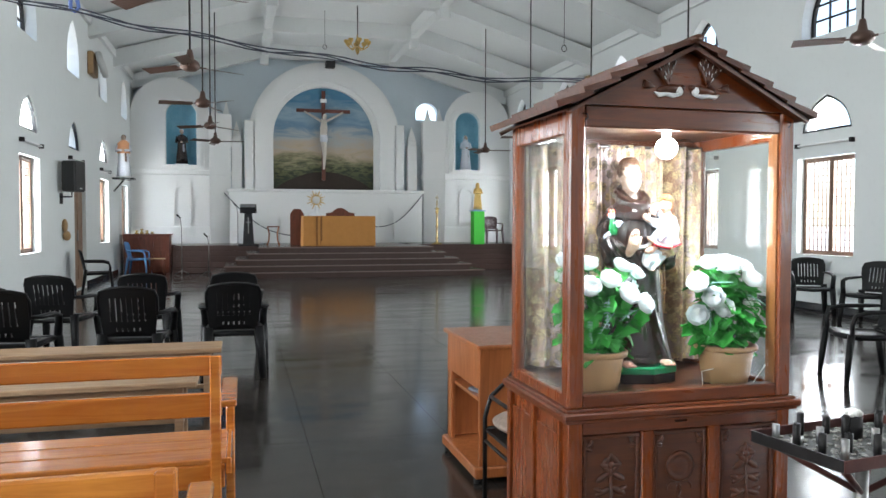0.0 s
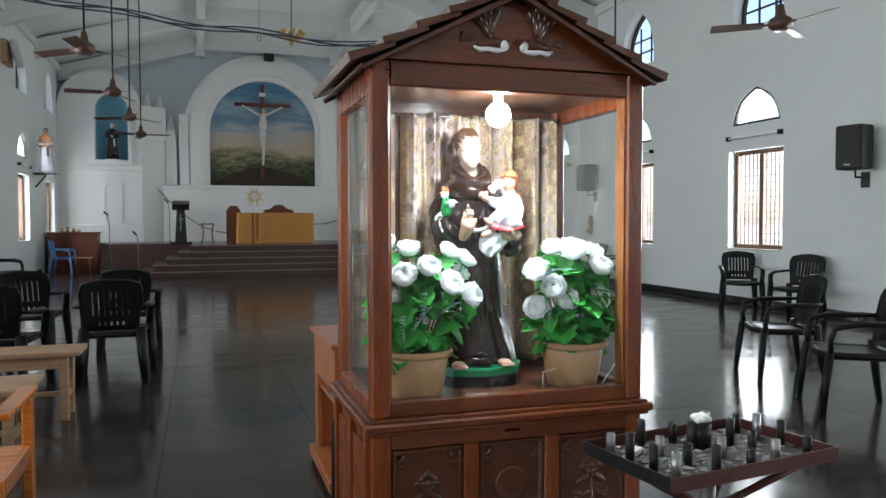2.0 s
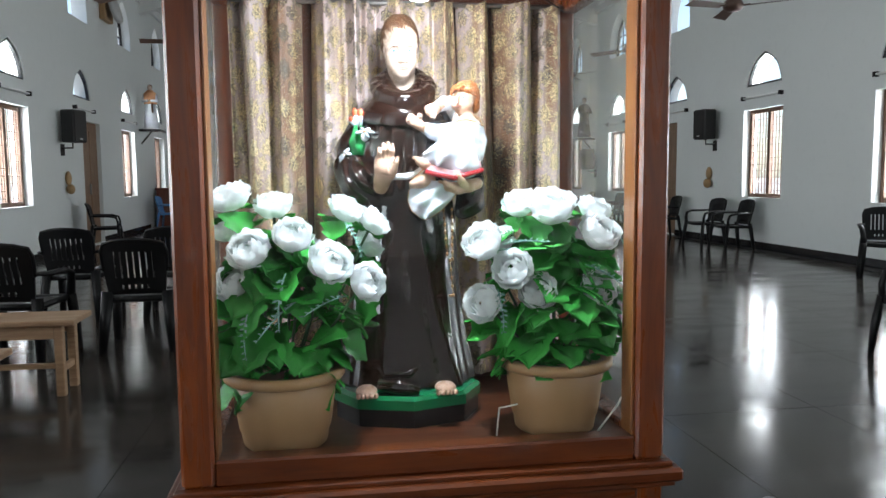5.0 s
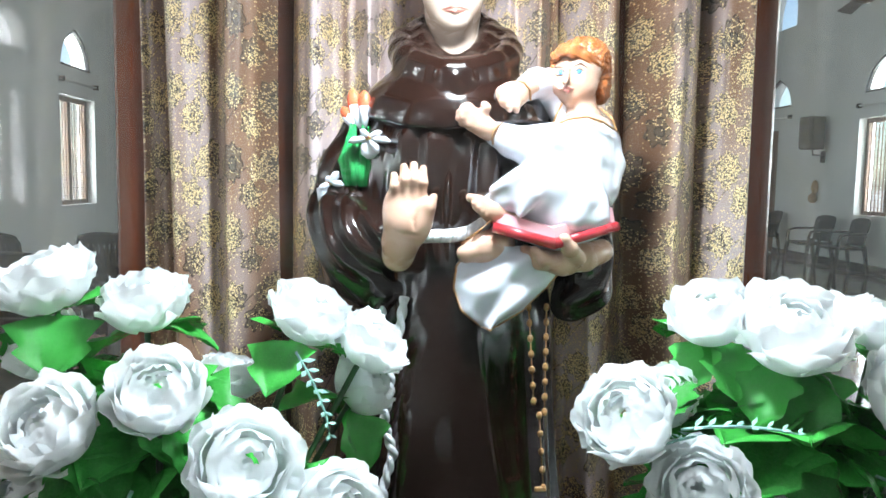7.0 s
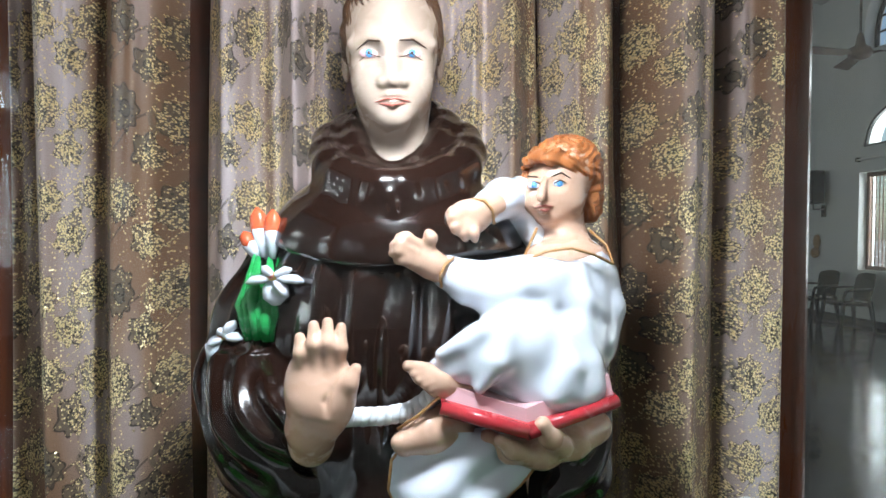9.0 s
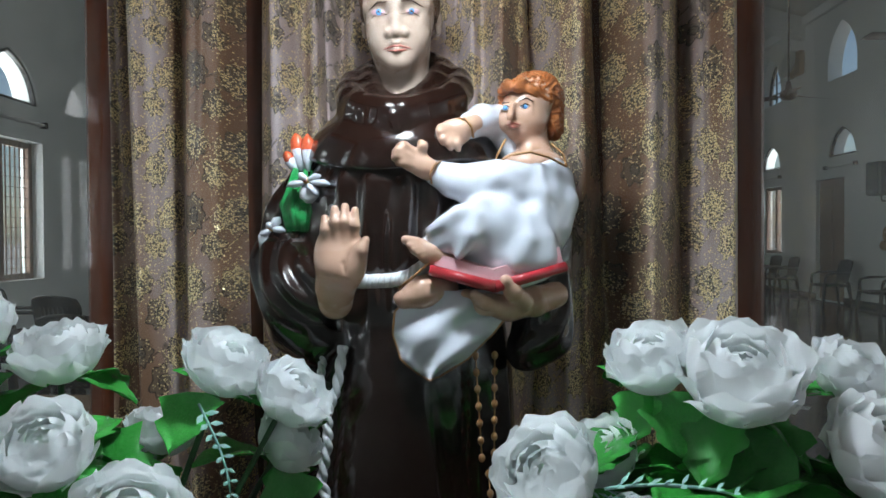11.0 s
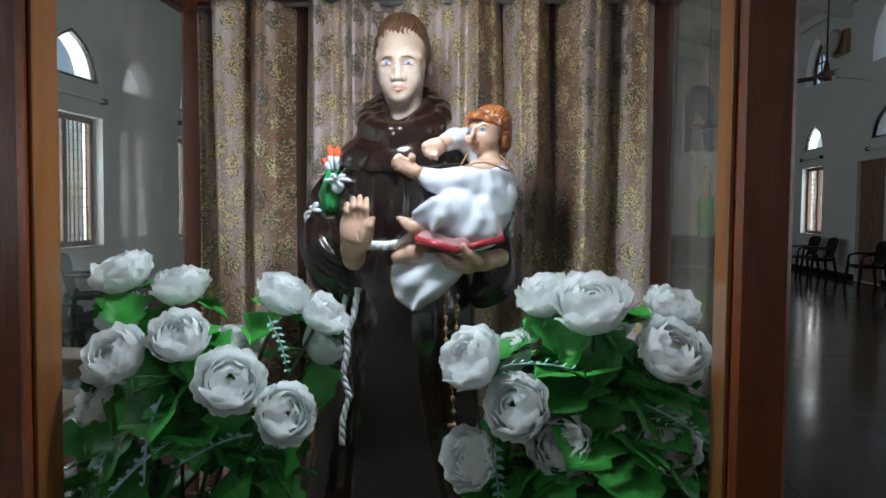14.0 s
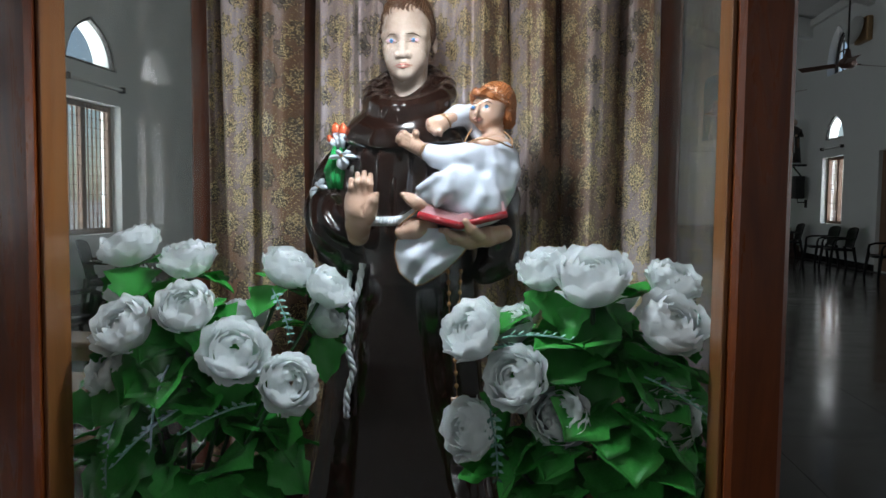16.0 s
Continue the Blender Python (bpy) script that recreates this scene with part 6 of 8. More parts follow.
cord([(2.4284, 3.1600, 1.2957), (2.4436, 3.1600, 1.2957), (2.4637, 3.1600, 1.2964), (2.4817, 3.1580, 1.3001), (2.4977, 3.1580, 1.3114)], 0.0068, 7)
cord([(2.4166, 3.1650, 1.2326), (2.4113, 3.1580, 1.1929), (2.4029, 3.1540, 1.1713), (2.4034, 3.1520, 1.1422), (2.3974, 3.1500, 1.1070), (2.4073, 3.1480, 1.0764), (2.3976, 3.1460, 1.0395), (2.3974, 3.1450, 1.0060)], 0.0050, 9)
cord([(2.3959, 3.1800, 1.2309), (2.3920, 3.1780, 1.1975)], 0.0044, 2)
# rosary
b.mi = BEAD_I
for a, c, n in (((2.5441, 3.1650, 1.2235), (2.5493, 3.1500, 1.1293), 7), ((2.5626, 3.1650, 1.2238), (2.5607, 3.1500, 1.1182), 8), ((2.5556, 3.1500, 1.1144), (2.5610, 3.1460, 1.0403), 5)):
    b.tube([a, c], 0.0007, 5)
    for i in range(n):
        b.ball(Vector(a).lerp(Vector(c), i / (n - 1)), 0.0032, 0.0032, 0.0042, 8, 6)
b.box(*[v for a, w in zip((2.5579, 3.1450, 1.0391), (0.006, 0.002, 0.0025)) for v in (a - w, a + w)], 0.0008)
# flowers on the arm: striped buds over a sheaf of leaves, two open lilies
b.mi = LEAF_I
random.seed(5)
top, low = Vector((2.3671, 3.2220, 1.4062)), Vector((2.3631, 3.2120, 1.3434))
for i in range(22):
    u = random.uniform(-1, 1)
    f = random.uniform(0.0, 0.45)
    p0 = low + Vector((0.004 + 0.013 * u, -0.008 * (1 - u * u), random.uniform(0, 0.008)))
    p2 = low.lerp(top, 0.62 + f) + Vector((0.010 * u, -0.006 * (1 - u * u), 0))
    p1 = p0.lerp(p2, 0.45) + Vector((0.006 * u, -0.005, 0))
    b.tube([p0, p1, p2], [0.003, 0.0048, 0.0012], 7)
for tip, root in (((2.3490, 3.2280, 1.4267), (2.3599, 3.2240, 1.4061)), ((2.3586, 3.2300, 1.4447), (2.3639, 3.2260, 1.4074)), ((2.3715, 3.2260, 1.4430), (2.3724, 3.2220, 1.4063)), ((2.3643, 3.2340, 1.4372), (2.3672, 3.2280, 1.4060))):
    t_, r_ = Vector(tip), Vector(root)
    b.mi = GLOSS_I
    b.tube([r_, r_.lerp(t_, 0.35), r_.lerp(t_, 0.6)], [0.0025, 0.0052, 0.0064], 10)
    b.mi = TULIP_I
    b.tube([r_.lerp(t_, 0.45), r_.lerp(t_, 0.66), r_.lerp(t_, 0.88), t_, t_.lerp(r_, -0.08)], [0.0056, 0.0072, 0.0066, 0.0036, 0.0008], 10, flat=0.75)


def lily(c, petals):
    """An open flower: long rounded petals round a painted throat."""
    c = Vector(c)
    b.mi = GLOSS_I
    for dx, dz in petals:
        d = Vector((dx, -0.002, dz))
        b.tube([c, c + d * 0.35, c + d * 0.75, c + d + Vector((0, 0.002, -0.001))], [0.004, 0.0095, 0.0098, 0.0036], 9, flat=0.4)
    b.mi = GOLD_I
    b.ball(c + Vector((0, -0.005, 0.001)), 0.0055, 0.0025, 0.0035, 10, 6)
    b.mi = LIPS_I
    b.ball(c + Vector((-0.001, -0.0065, 0.001)), 0.0025, 0.0015, 0.0018, 8, 6)


lily((2.3776, 3.1960, 1.3935), [(-0.020, -0.003), (0.023, -0.002), (0.002, -0.020), (-0.008, 0.008), (0.013, 0.007), (0.011, -0.013)])
lily((2.3375, 3.2120, 1.3468), [(-0.012, -0.006), (0.013, -0.001), (0.008, 0.012), (-0.004, 0.004)])
b.mi = GLOSS_I
b.tube([(2.3341, 3.2120, 1.3442), (2.3286, 3.2100, 1.3384), (2.3278, 3.2100, 1.3271)], [0.003, 0.0066, 0.0035], 10)
# bare feet under the hem
b.mi = SKIN_I
for x0 in (X - 0.100, X + 0.066):
    b.ball((x0, Y - 0.128, 0.852), 0.023, 0.03, 0.013, 14, 8)
    for k in range(5):
        b.ball((x0 - 0.018 + 0.009 * k, Y - 0.155, 0.849), 0.0052, 0.009, 0.006, 8, 6)
solid("saint_statue", b, [ROBE, SKINPALE, SKIN, GLOSSWHITE, HAIRBROWN, HAIRRED, BOOKRED, PAGES, LEAFPAINT, TULIPRED, CORD, BEAD, BLUEEYE, DARKLINE, LIPS, GREENPAINT, GOLD, BLACKSTONE],
      "glossy painted statue in brown habit with child and red book", "statue")


# ---- potted artificial roses in the shrine ----
def petal_sheet(radius, top, base_a, half, flare, n=7, m=8, seed=0):
    """One cupped petal: a patch of a ball of the given radius, from its base up to a rounded, slightly rolled rim."""
    rnd = random.Random(seed)
    ph, lift = rnd.uniform(0, 6), rnd.uniform(-0.12, 0.10)
    vs = []
    for j in range(m + 1):
        v = j / m
        for i in range(n + 1):
            u = 2 * i / n - 1
            th = base_a + (top + lift + 0.24 * u * u * v + 0.07 * math.sin(6.5 * u + 2 * ph) * v * v - base_a) * v
            wide = half * (0.45 + 0.55 * math.sin(math.pi * 0.5 * min(1, v * 1.5)))
            rad = radius * (1 + flare * v ** 5 + 0.065 * v * v * math.sin(5.5 * u + ph) + 0.02 * u * v * math.sin(ph))
            vs.append((rad * math.sin(th) * math.sin(u * wide), rad * math.sin(th) * math.cos(u * wide), 0.86 * rad * math.cos(th)))
    return vs, [[j * (n + 1) + i, j * (n + 1) + i + 1, (j + 1) * (n + 1) + i + 1, (j + 1) * (n + 1) + i] for j in range(m) for i in range(n)]


def rose_mesh(name, seed, opened):
    """A full silk rose: rings of cupped petals round a closed heart. It faces +z; its radius is 1."""
    rnd = random.Random(seed)
    b = Build()
    rings = [(3, 0.34, 0.20, 1.9, 1.15, 0.0), (4, 0.47, 0.40, 2.0, 0.98, 0.06), (5, 0.60, 0.58, 2.1, 0.84, 0.10), (5, 0.73, 0.78, 2.2, 0.80, 0.13), (6, 0.84, 0.98, 2.3, 0.70, 0.15), (7, 0.93, 1.22, 2.4, 0.62, 0.16), (7, 0.97, 1.48, 2.5, 0.6, 0.14)]
    for k, (count, rad, top, low, half, flare) in enumerate(rings):
        for i in range(count):
            a = 2 * math.pi * (i + 0.5 * (k % 2)) / count + rnd.uniform(-0.18, 0.18)
            vs, fs = petal_sheet(rad * rnd.uniform(0.95, 1.05), top * opened * 0.86, low, half, flare, 9, 8, seed * 100 + k * 10 + i)
            b.tf = Matrix.Rotation(a, 4, 'Z') @ Matrix.Rotation(rnd.uniform(-0.07, 0.07), 4, 'X')
            b.add(vs, fs, True)
    b.tf = Matrix()
    b.lathe([(0.0, -0.75), (0.22, -0.7), (0.3, -0.5), (0.18, -0.3), (0.0, -0.25)], seg=10)
    return b.mesh(name, PETAL, fix=False)


ROSES = [rose_mesh("rose", 1, 1.18), rose_mesh("rose", 2, 1.05), rose_mesh("rose", 3, 1.3)]


def leaf_mesh(seed):
    """A broad lobed and veined plastic leaf, one unit long, lying along +y and drooping at its tip."""
    rnd = random.Random(seed)
    n, m = 8, 9
    vs = []
    for j in range(m + 1):
        v = j / m
        half = 0.47 * math.sin(math.pi * v ** 0.75) ** 0.8 * (1 + 0.20 * math.sin(v * 17 + seed)) + 0.01
        for i in range(n + 1):
            u = 2 * i / n - 1
            z = 0.14 * abs(u) * half * 2 - 0.22 * v * v + 0.03 * math.sin(9 * v + 4 * u + seed) + 0.02 * math.cos(u * 9)
            vs.append((half * u, v, z))
    return vs, [[j * (n + 1) + i, j * (n + 1) + i + 1, (j + 1) * (n + 1) + i + 1, (j + 1) * (n + 1) + i] for j in range(m) for i in range(n)]


LEAVES = []
for k in range(4):
    b = Build()
    vs, fs = leaf_mesh(k)
    b.add(vs, fs, True)
    b.tube([(0, -0.25, -0.05), (0, 0.0, 0.0), (0, 0.5, -0.06)], [0.012, 0.014, 0.006], 5)
    LEAVES.append(b.mesh("leaf", LEAF, fix=False))


def sprig_mesh(seed):
    """A soft grey-green sprig of small paired leaves, one unit long along +y."""
    rnd = random.Random(seed)
    b = Build()
    line = [(0.05 * math.sin(3 * t + seed), t, -0.25 * t * t) for t in [i / 8 for i in range(9)]]
    b.tube(line, [0.016] * 8 + [0.006], 5)
    for i in range(1, 9):
        x, y, z = line[i]
        for s in (-1, 1):
            ln = 0.17 * (1.1 - 0.06 * i)
            a = s * rnd.uniform(0.7, 1.1)
            e = rnd.uniform(0.0, 0.5)
            d = Vector((math.sin(a), math.cos(a) * 0.8, math.sin(e))).normalized()
            side = d.cross(Vector((0, 0, 1))).normalized() * ln * 0.22
            p = Vector((x, y, z))
            b.add([p, p + d * ln * 0.5 + side, p + d * ln, p + d * ln * 0.5 - side, p + d * ln * 0.5 + Vector((0, 0, 0.02))], [[0, 1, 4], [1, 2, 4], [2, 3, 4], [3, 0, 4]], True)
    return b.mesh("sprig", SPRIG, fix=False)


SPRIGS = [sprig_mesh(1), sprig_mesh(2)]


def rose_pot(cx, cy, roses, sprigs, seed):
    """A tan pot and the bush of roses that grows out of it."""
    z0 = 0.776
    pot = thing("flower_pot", pose(cx, cy, z0), "tan plastic flower pot with a rolled rim inside the shrine", "pot", "pots in the shrine")
    b = Build().lathe([(0.0, 0.0), (0.078, 0.0), (0.082, 0.004), (0.086, 0.03), (0.089, 0.034), (0.103, 0.132), (0.101, 0.134), (0.094, 0.132), (0.09, 0.12), (0.0, 0.118)], seg=40)
    part("pot_body", b, POTCLAY, pot)
    b = Build().lathe([(0.103, 0.130), (0.114, 0.130), (0.118, 0.136), (0.118, 0.146), (0.113, 0.151), (0.100, 0.150), (0.097, 0.14)], seg=40)
    part("rim", b, POTCLAY, pot)
    b = Build().lathe([(0.0, 0.128), (0.06, 0.13), (0.099, 0.126), (0.099, 0.118), (0.0, 0.117)], seg=24)
    part("filling", b, SOIL, pot, "dark filling in the pot")
    bush = thing("rose_bush", pose(cx, cy, z0 + 0.13), "artificial white silk roses with glossy green plastic leaves", "flowers", "rose bushes in the shrine")
    base_p = Vector((cx, cy, z0 + 0.13))
    rnd = random.Random(seed)
    crown = Vector((0, 0, 0.19))
    for k, (x, y, z, r) in enumerate(roses):
        p = Vector((x, y, z)) - base_p
        out = (p - Vector((0, 0.03, 0.12)))
        out = Vector((out.x * 0.9, out.y * 1.0 - 0.06, out.z * 0.9 + 0.02)).normalized()
        q = out.to_track_quat('Z', 'Y').to_matrix().to_4x4()
        ob = part("rose", ROSES[k % 3], None, bush, "" if k else "white silk rose")
        ob.matrix_basis = Matrix.Translation(p) @ q @ Matrix.Rotation(rnd.uniform(0, 6), 4, 'Z') @ Matrix.Scale(r * 1.06, 4)
        b = Build().tube([(p.x * 0.15, p.y * 0.15, 0.0), (p.x * 0.55, p.y * 0.5, p.z * 0.5), tuple(p - out * r * 0.4)], 0.0028, 6)
        part("stem", b, STEM, bush)
        for i in range(3):
            a = rnd.uniform(0, 6.28)
            side = (q @ Vector((math.cos(a), math.sin(a), -0.35)))
            lf = part("leaf", LEAVES[rnd.randrange(4)], None, bush)
            m = side.to_track_quat('Y', 'Z').to_matrix().to_4x4()
            lf.matrix_basis = Matrix.Translation(p - out * r * 0.75 + side * r * 0.3) @ m @ Matrix.Scale(rnd.uniform(0.05, 0.07), 4)
    for i in range(150):
        a = rnd.uniform(0, 2 * math.pi)
        h = rnd.uniform(-0.03, 0.27)
        rad = 0.125 * math.sin(math.pi * min(1, max(0.12, (h + 0.13) / 0.46))) * rnd.uniform(0.55, 1.05)
        p = Vector((rad * math.cos(a) * 1.15, rad * math.sin(a) * 0.72, h))
        d = Vector((math.cos(a), math.sin(a) * 0.8, rnd.uniform(-0.9, 0.5))).normalized()
        lf = part("leaf", LEAVES[rnd.randrange(4)], None, bush)
        m = d.to_track_quat('Y', 'Z').to_matrix().to_4x4() @ Matrix.Rotation(rnd.uniform(-0.6, 0.6), 4, 'Y')
        sc = rnd.uniform(0.055, 0.1)
        lf.matrix_basis = Matrix.Translation(p - d * sc * 0.5) @ m @ Matrix.Scale(sc, 4)
    for k, (x, y, z, dx, dz, ln) in enumerate(sprigs):
        p = Vector((x, y, z)) - base_p
        d = Vector((dx, -0.35, dz)).normalized()
        ob = part("sprig", SPRIGS[k % 2], None, bush, "" if k else "grey-green sprig of small leaves")
        ob.matrix_basis = Matrix.Translation(p) @ d.to_track_quat('Y', 'Z').to_matrix().to_4x4() @ Matrix.Scale(ln, 4)


rose_pot(2.205, 3.035, [(2.15, 2.965, 1.165, 0.036), (2.115, 3.0, 1.10, 0.033), (2.30, 2.955, 1.14, 0.038), (2.368, 2.958, 1.10, 0.034), (2.232, 2.97, 1.19, 0.033),
                        (2.105, 3.07, 1.262, 0.038), (2.19, 3.07, 1.245, 0.034), (2.10, 3.08, 1.20, 0.033), (2.335, 3.07, 1.235, 0.034), (2.39, 3.07, 1.208, 0.030), (2.38, 3.10, 1.16, 0.028), (2.25, 3.14, 1.16, 0.03)],
         [(2.22, 2.95, 1.12, -0.4, -1.0, 0.10), (2.24, 2.945, 1.07, -1.0, -0.5, 0.10), (2.33, 2.95, 1.075, -1, -0.1, 0.09), (2.33, 3.02, 1.21, 0.4, -0.6, 0.07), (2.15, 2.95, 1.05, -0.3, -1.0, 0.08)], 3)
rose_pot(2.755, 3.035, [(2.83, 2.98, 1.185, 0.038), (2.592, 2.975, 1.17, 0.036), (2.645, 2.955, 1.118, 0.036), (2.59, 2.97, 1.05, 0.035), (2.70, 2.965, 1.072, 0.034), (2.832, 2.985, 1.07, 0.036),
                        (2.737, 3.0, 1.238, 0.042), (2.682, 3.04, 1.243, 0.032), (2.845, 3.05, 1.23, 0.032), (2.64, 3.03, 1.17, 0.027), (2.78, 3.13, 1.2, 0.03)],
         [(2.63, 2.96, 1.165, 0.9, 0.3, 0.08), (2.62, 2.955, 1.08, 0.1, -1, 0.08), (2.80, 2.98, 1.12, 1, -0.3, 0.09), (2.66, 2.98, 1.15, -0.8, 0.2, 0.07), (2.86, 3.0, 1.2, 0.6, -0.8, 0.08)], 8)


# ---- benches, desk, chairs ----
def back_bench(x1, y, length):
    """A varnished pine bench with a two-rail back, seen from behind; x1 is its aisle end, y the plane of its back."""
    t = thing("pew_bench", pose(x1, y, 0), "varnished orange pine bench with a railed back and armrests", "bench")
    L = -length
    b = Build().box(L, -0.02, -0.014, 0.014, 0.765, 0.848, 0.008)
    part("top_rail", b, BENCHWOOD, t)
    b = Build().box(L, -0.02, -0.014, 0.014, 0.595, 0.695, 0.008)
    part("middle_rail", b, BENCHWOOD, t)
    b = Build().box(L, -0.01, -0.02, 0.018, 0.30, 0.40, 0.006)
    part("rear_apron", b, BENCHWOOD, t)
    for k in range(3):
        b = Build().box(L, 0.0, -0.02 + 0.155 * k, -0.02 + 0.155 * k + 0.15, 0.40, 0.425, 0.006)
        part("seat_board", b, BENCHWOOD, t)
    b = Build().box(L, -0.03, 0.40, 0.42, 0.31, 0.40, 0.006)
    part("front_apron", b, BENCHWOOD, t)
    for x in (-0.045, L + 0.045):
        b = Build().box(x - 0.022, x + 0.022, -0.036, 0.0 - 0.014, 0.0, 0.85, 0.008)
        part("back_post", b, BENCHWOOD, t)
        o = 0.05 if x > -0.1 else -0.05
        b = Build().box(x + o - 0.034, x + o + 0.034, -0.03, 0.46, 0.635, 0.662, 0.01)
        part("armrest", b, BENCHWOOD, t)
        b = Build().box(x + o - 0.02, x + o + 0.02, 0.40, 0.45, 0.0, 0.635, 0.006)
        part("front_leg", b, BENCHWOOD, t)
        b = Build().box(x + o - 0.012, x + o + 0.012, -0.036, 0.40, 0.36, 0.43, 0.005)
        part("side_rail", b, BENCHWOOD, t)
    for x in (-0.27, -1.1):
        b = Build().box(x - 0.03, x + 0.02, -0.052, -0.02, 0.0, 0.41, 0.006)
        part("middle_leg", b, BENCHWOOD, t)
    return t


back_bench(0.885, 3.72, 2.1)
back_bench(0.83, 2.25, 2.1)


def plank_bench(x1, y0, y1, length, top):
    t = thing("plank_bench", pose(x1, y0, 0), "plain worn wooden plank bench on square legs", "bench", "plank benches")
    w = y1 - y0
    b = Build().box(-length, 0.05, -0.04, w + 0.04, top - 0.035, top, 0.006)
    part("plank_top", b, OLDWOOD, t)
    b = Build()
    b.box(-length + 0.05, -0.06, 0.01, 0.03, top - 0.12, top - 0.035, 0.004)
    b.box(-length + 0.05, -0.06, w - 0.03, w - 0.01, top - 0.12, top - 0.035, 0.004)
    part("apron", b, OLDWOOD, t)
    for x in (-0.03, -length + 0.06):
        for y in (0.0, w - 0.05):
            b = Build().box(x - 0.05, x, y, y + 0.05, 0, top - 0.035, 0.005)
            part("leg", b, OLDWOOD, t)
        b = Build().box(x - 0.04, x - 0.01, 0.05, w - 0.05, 0.14, 0.18, 0.004)
        part("cross_rail", b, OLDWOOD, t)
    b = Build().box(-length + 0.06, -0.08, w / 2 - 0.02, w / 2 + 0.02, 0.145, 0.175, 0.004)
    part("stretcher", b, OLDWOOD, t)
    return t


plank_bench(0.63, 5.24, 5.62, 2.3, 0.44)
plank_bench(0.745, 6.28, 6.56, 2.4, 0.47)

# kneeling desk beside the shrine
t = thing("kneeling_desk", pose(2.16, 4.3, 0), "orange-brown wooden kneeling desk with an open shelf", "desk")
b = Build()
b.box(-0.02, 0.62, -0.03, 0.68, 0.72, 0.745, 0.006, Matrix.Rotation(0.0, 3, 'X'))
part("desktop", b, DESKWOOD, t)
for y0, y1 in ((0.0, 0.025), (0.625, 0.65)):
    b = Build().box(0.0, 0.42, y0, y1, 0.09, 0.72, 0.004)
    part("side_panel", b, DESKWOOD, t)
b = Build().box(0.0, 0.02, 0.025, 0.625, 0.5, 0.72, 0.004)
part("upper_panel", b, DESKWOOD, t)
b = Build().box(0.02, 0.42, 0.025, 0.625, 0.42, 0.44, 0.004)
part("shelf", b, DESKWOOD, t)
b = Build().box(-0.03, 0.72, -0.02, 0.67, 0.03, 0.09, 0.008)
part("plinth", b, DESKWOOD, t)
b = Build().box(0.0, 0.025, 0.56, 0.65, 0.09, 0.5, 0.004)
part("end_stile", b, DESKWOOD, t)
for x, y in ((0.0, 0.0), (0.65, 0.0), (0.0, 0.6), (0.65, 0.6)):
    part("foot", Build().lathe([(0.0, 0.0), (0.025, 0.0), (0.025, 0.03), (0.0, 0.03)], (x, y + 0.02, 0), 10), BLACKPLASTIC, t)
cushion_mat = plain("flowered_cushion", (0.45, 0.34, 0.27), 0.8, 0, 0.9, 55)
b = Build().ball((0, 0, 0), 0.2, 0.19, 0.055, 20, 12, None, lambda p: 1 + 0.25 * (p.x * p.y) ** 2)
solid("cushion", b, cushion_mat, "flowered beige cushion on the folding chair", "cushion", m=pose(2.33, 3.95, 0.41, 0, 0, 5))
# old iron chair pushed against the desk
t = thing("iron_chair", pose(2.12, 3.72, 0), "black iron tube chair with papers on its rail", "chair")
for y in (0.0, 0.36):
    b = Build().tube([(0.0, y, 0.0), (0.0, y, 0.42), (0.03, y, 0.52), (0.12, y, 0.60), (0.2, y, 0.70)], 0.012, 8)
    part("front_leg", b, IRON, t)
    b = Build().tube([(0.38, y, 0.0), (0.36, y, 0.36), (0.0, y, 0.36)], 0.011, 8)
    part("rear_leg", b, IRON, t)
for x, z, r in ((0.2, 0.70, 0.011), (0.03, 0.52, 0.010), (0.0, 0.30, 0.009)):
    part("cross_bar", Build().tube([(x, 0.0, z), (x, 0.36, z)], r, 8), IRON, t)
b = Build().box(0.0, 0.38, 0.0, 0.36, 0.345, 0.36, 0.004)
part("seat", b, IRON, t)
b = Build().box(-0.09, 0.09, -0.12, 0.12, 0, 0.018, 0.003)
solid("booklets", b, plain("printed_paper", (0.25, 0.27, 0.32), 0.5, 0, 0.9, 35), "small stack of dark printed booklets", "booklets", m=pose(2.30, 4.5, 0.441, 0, 0, 12))


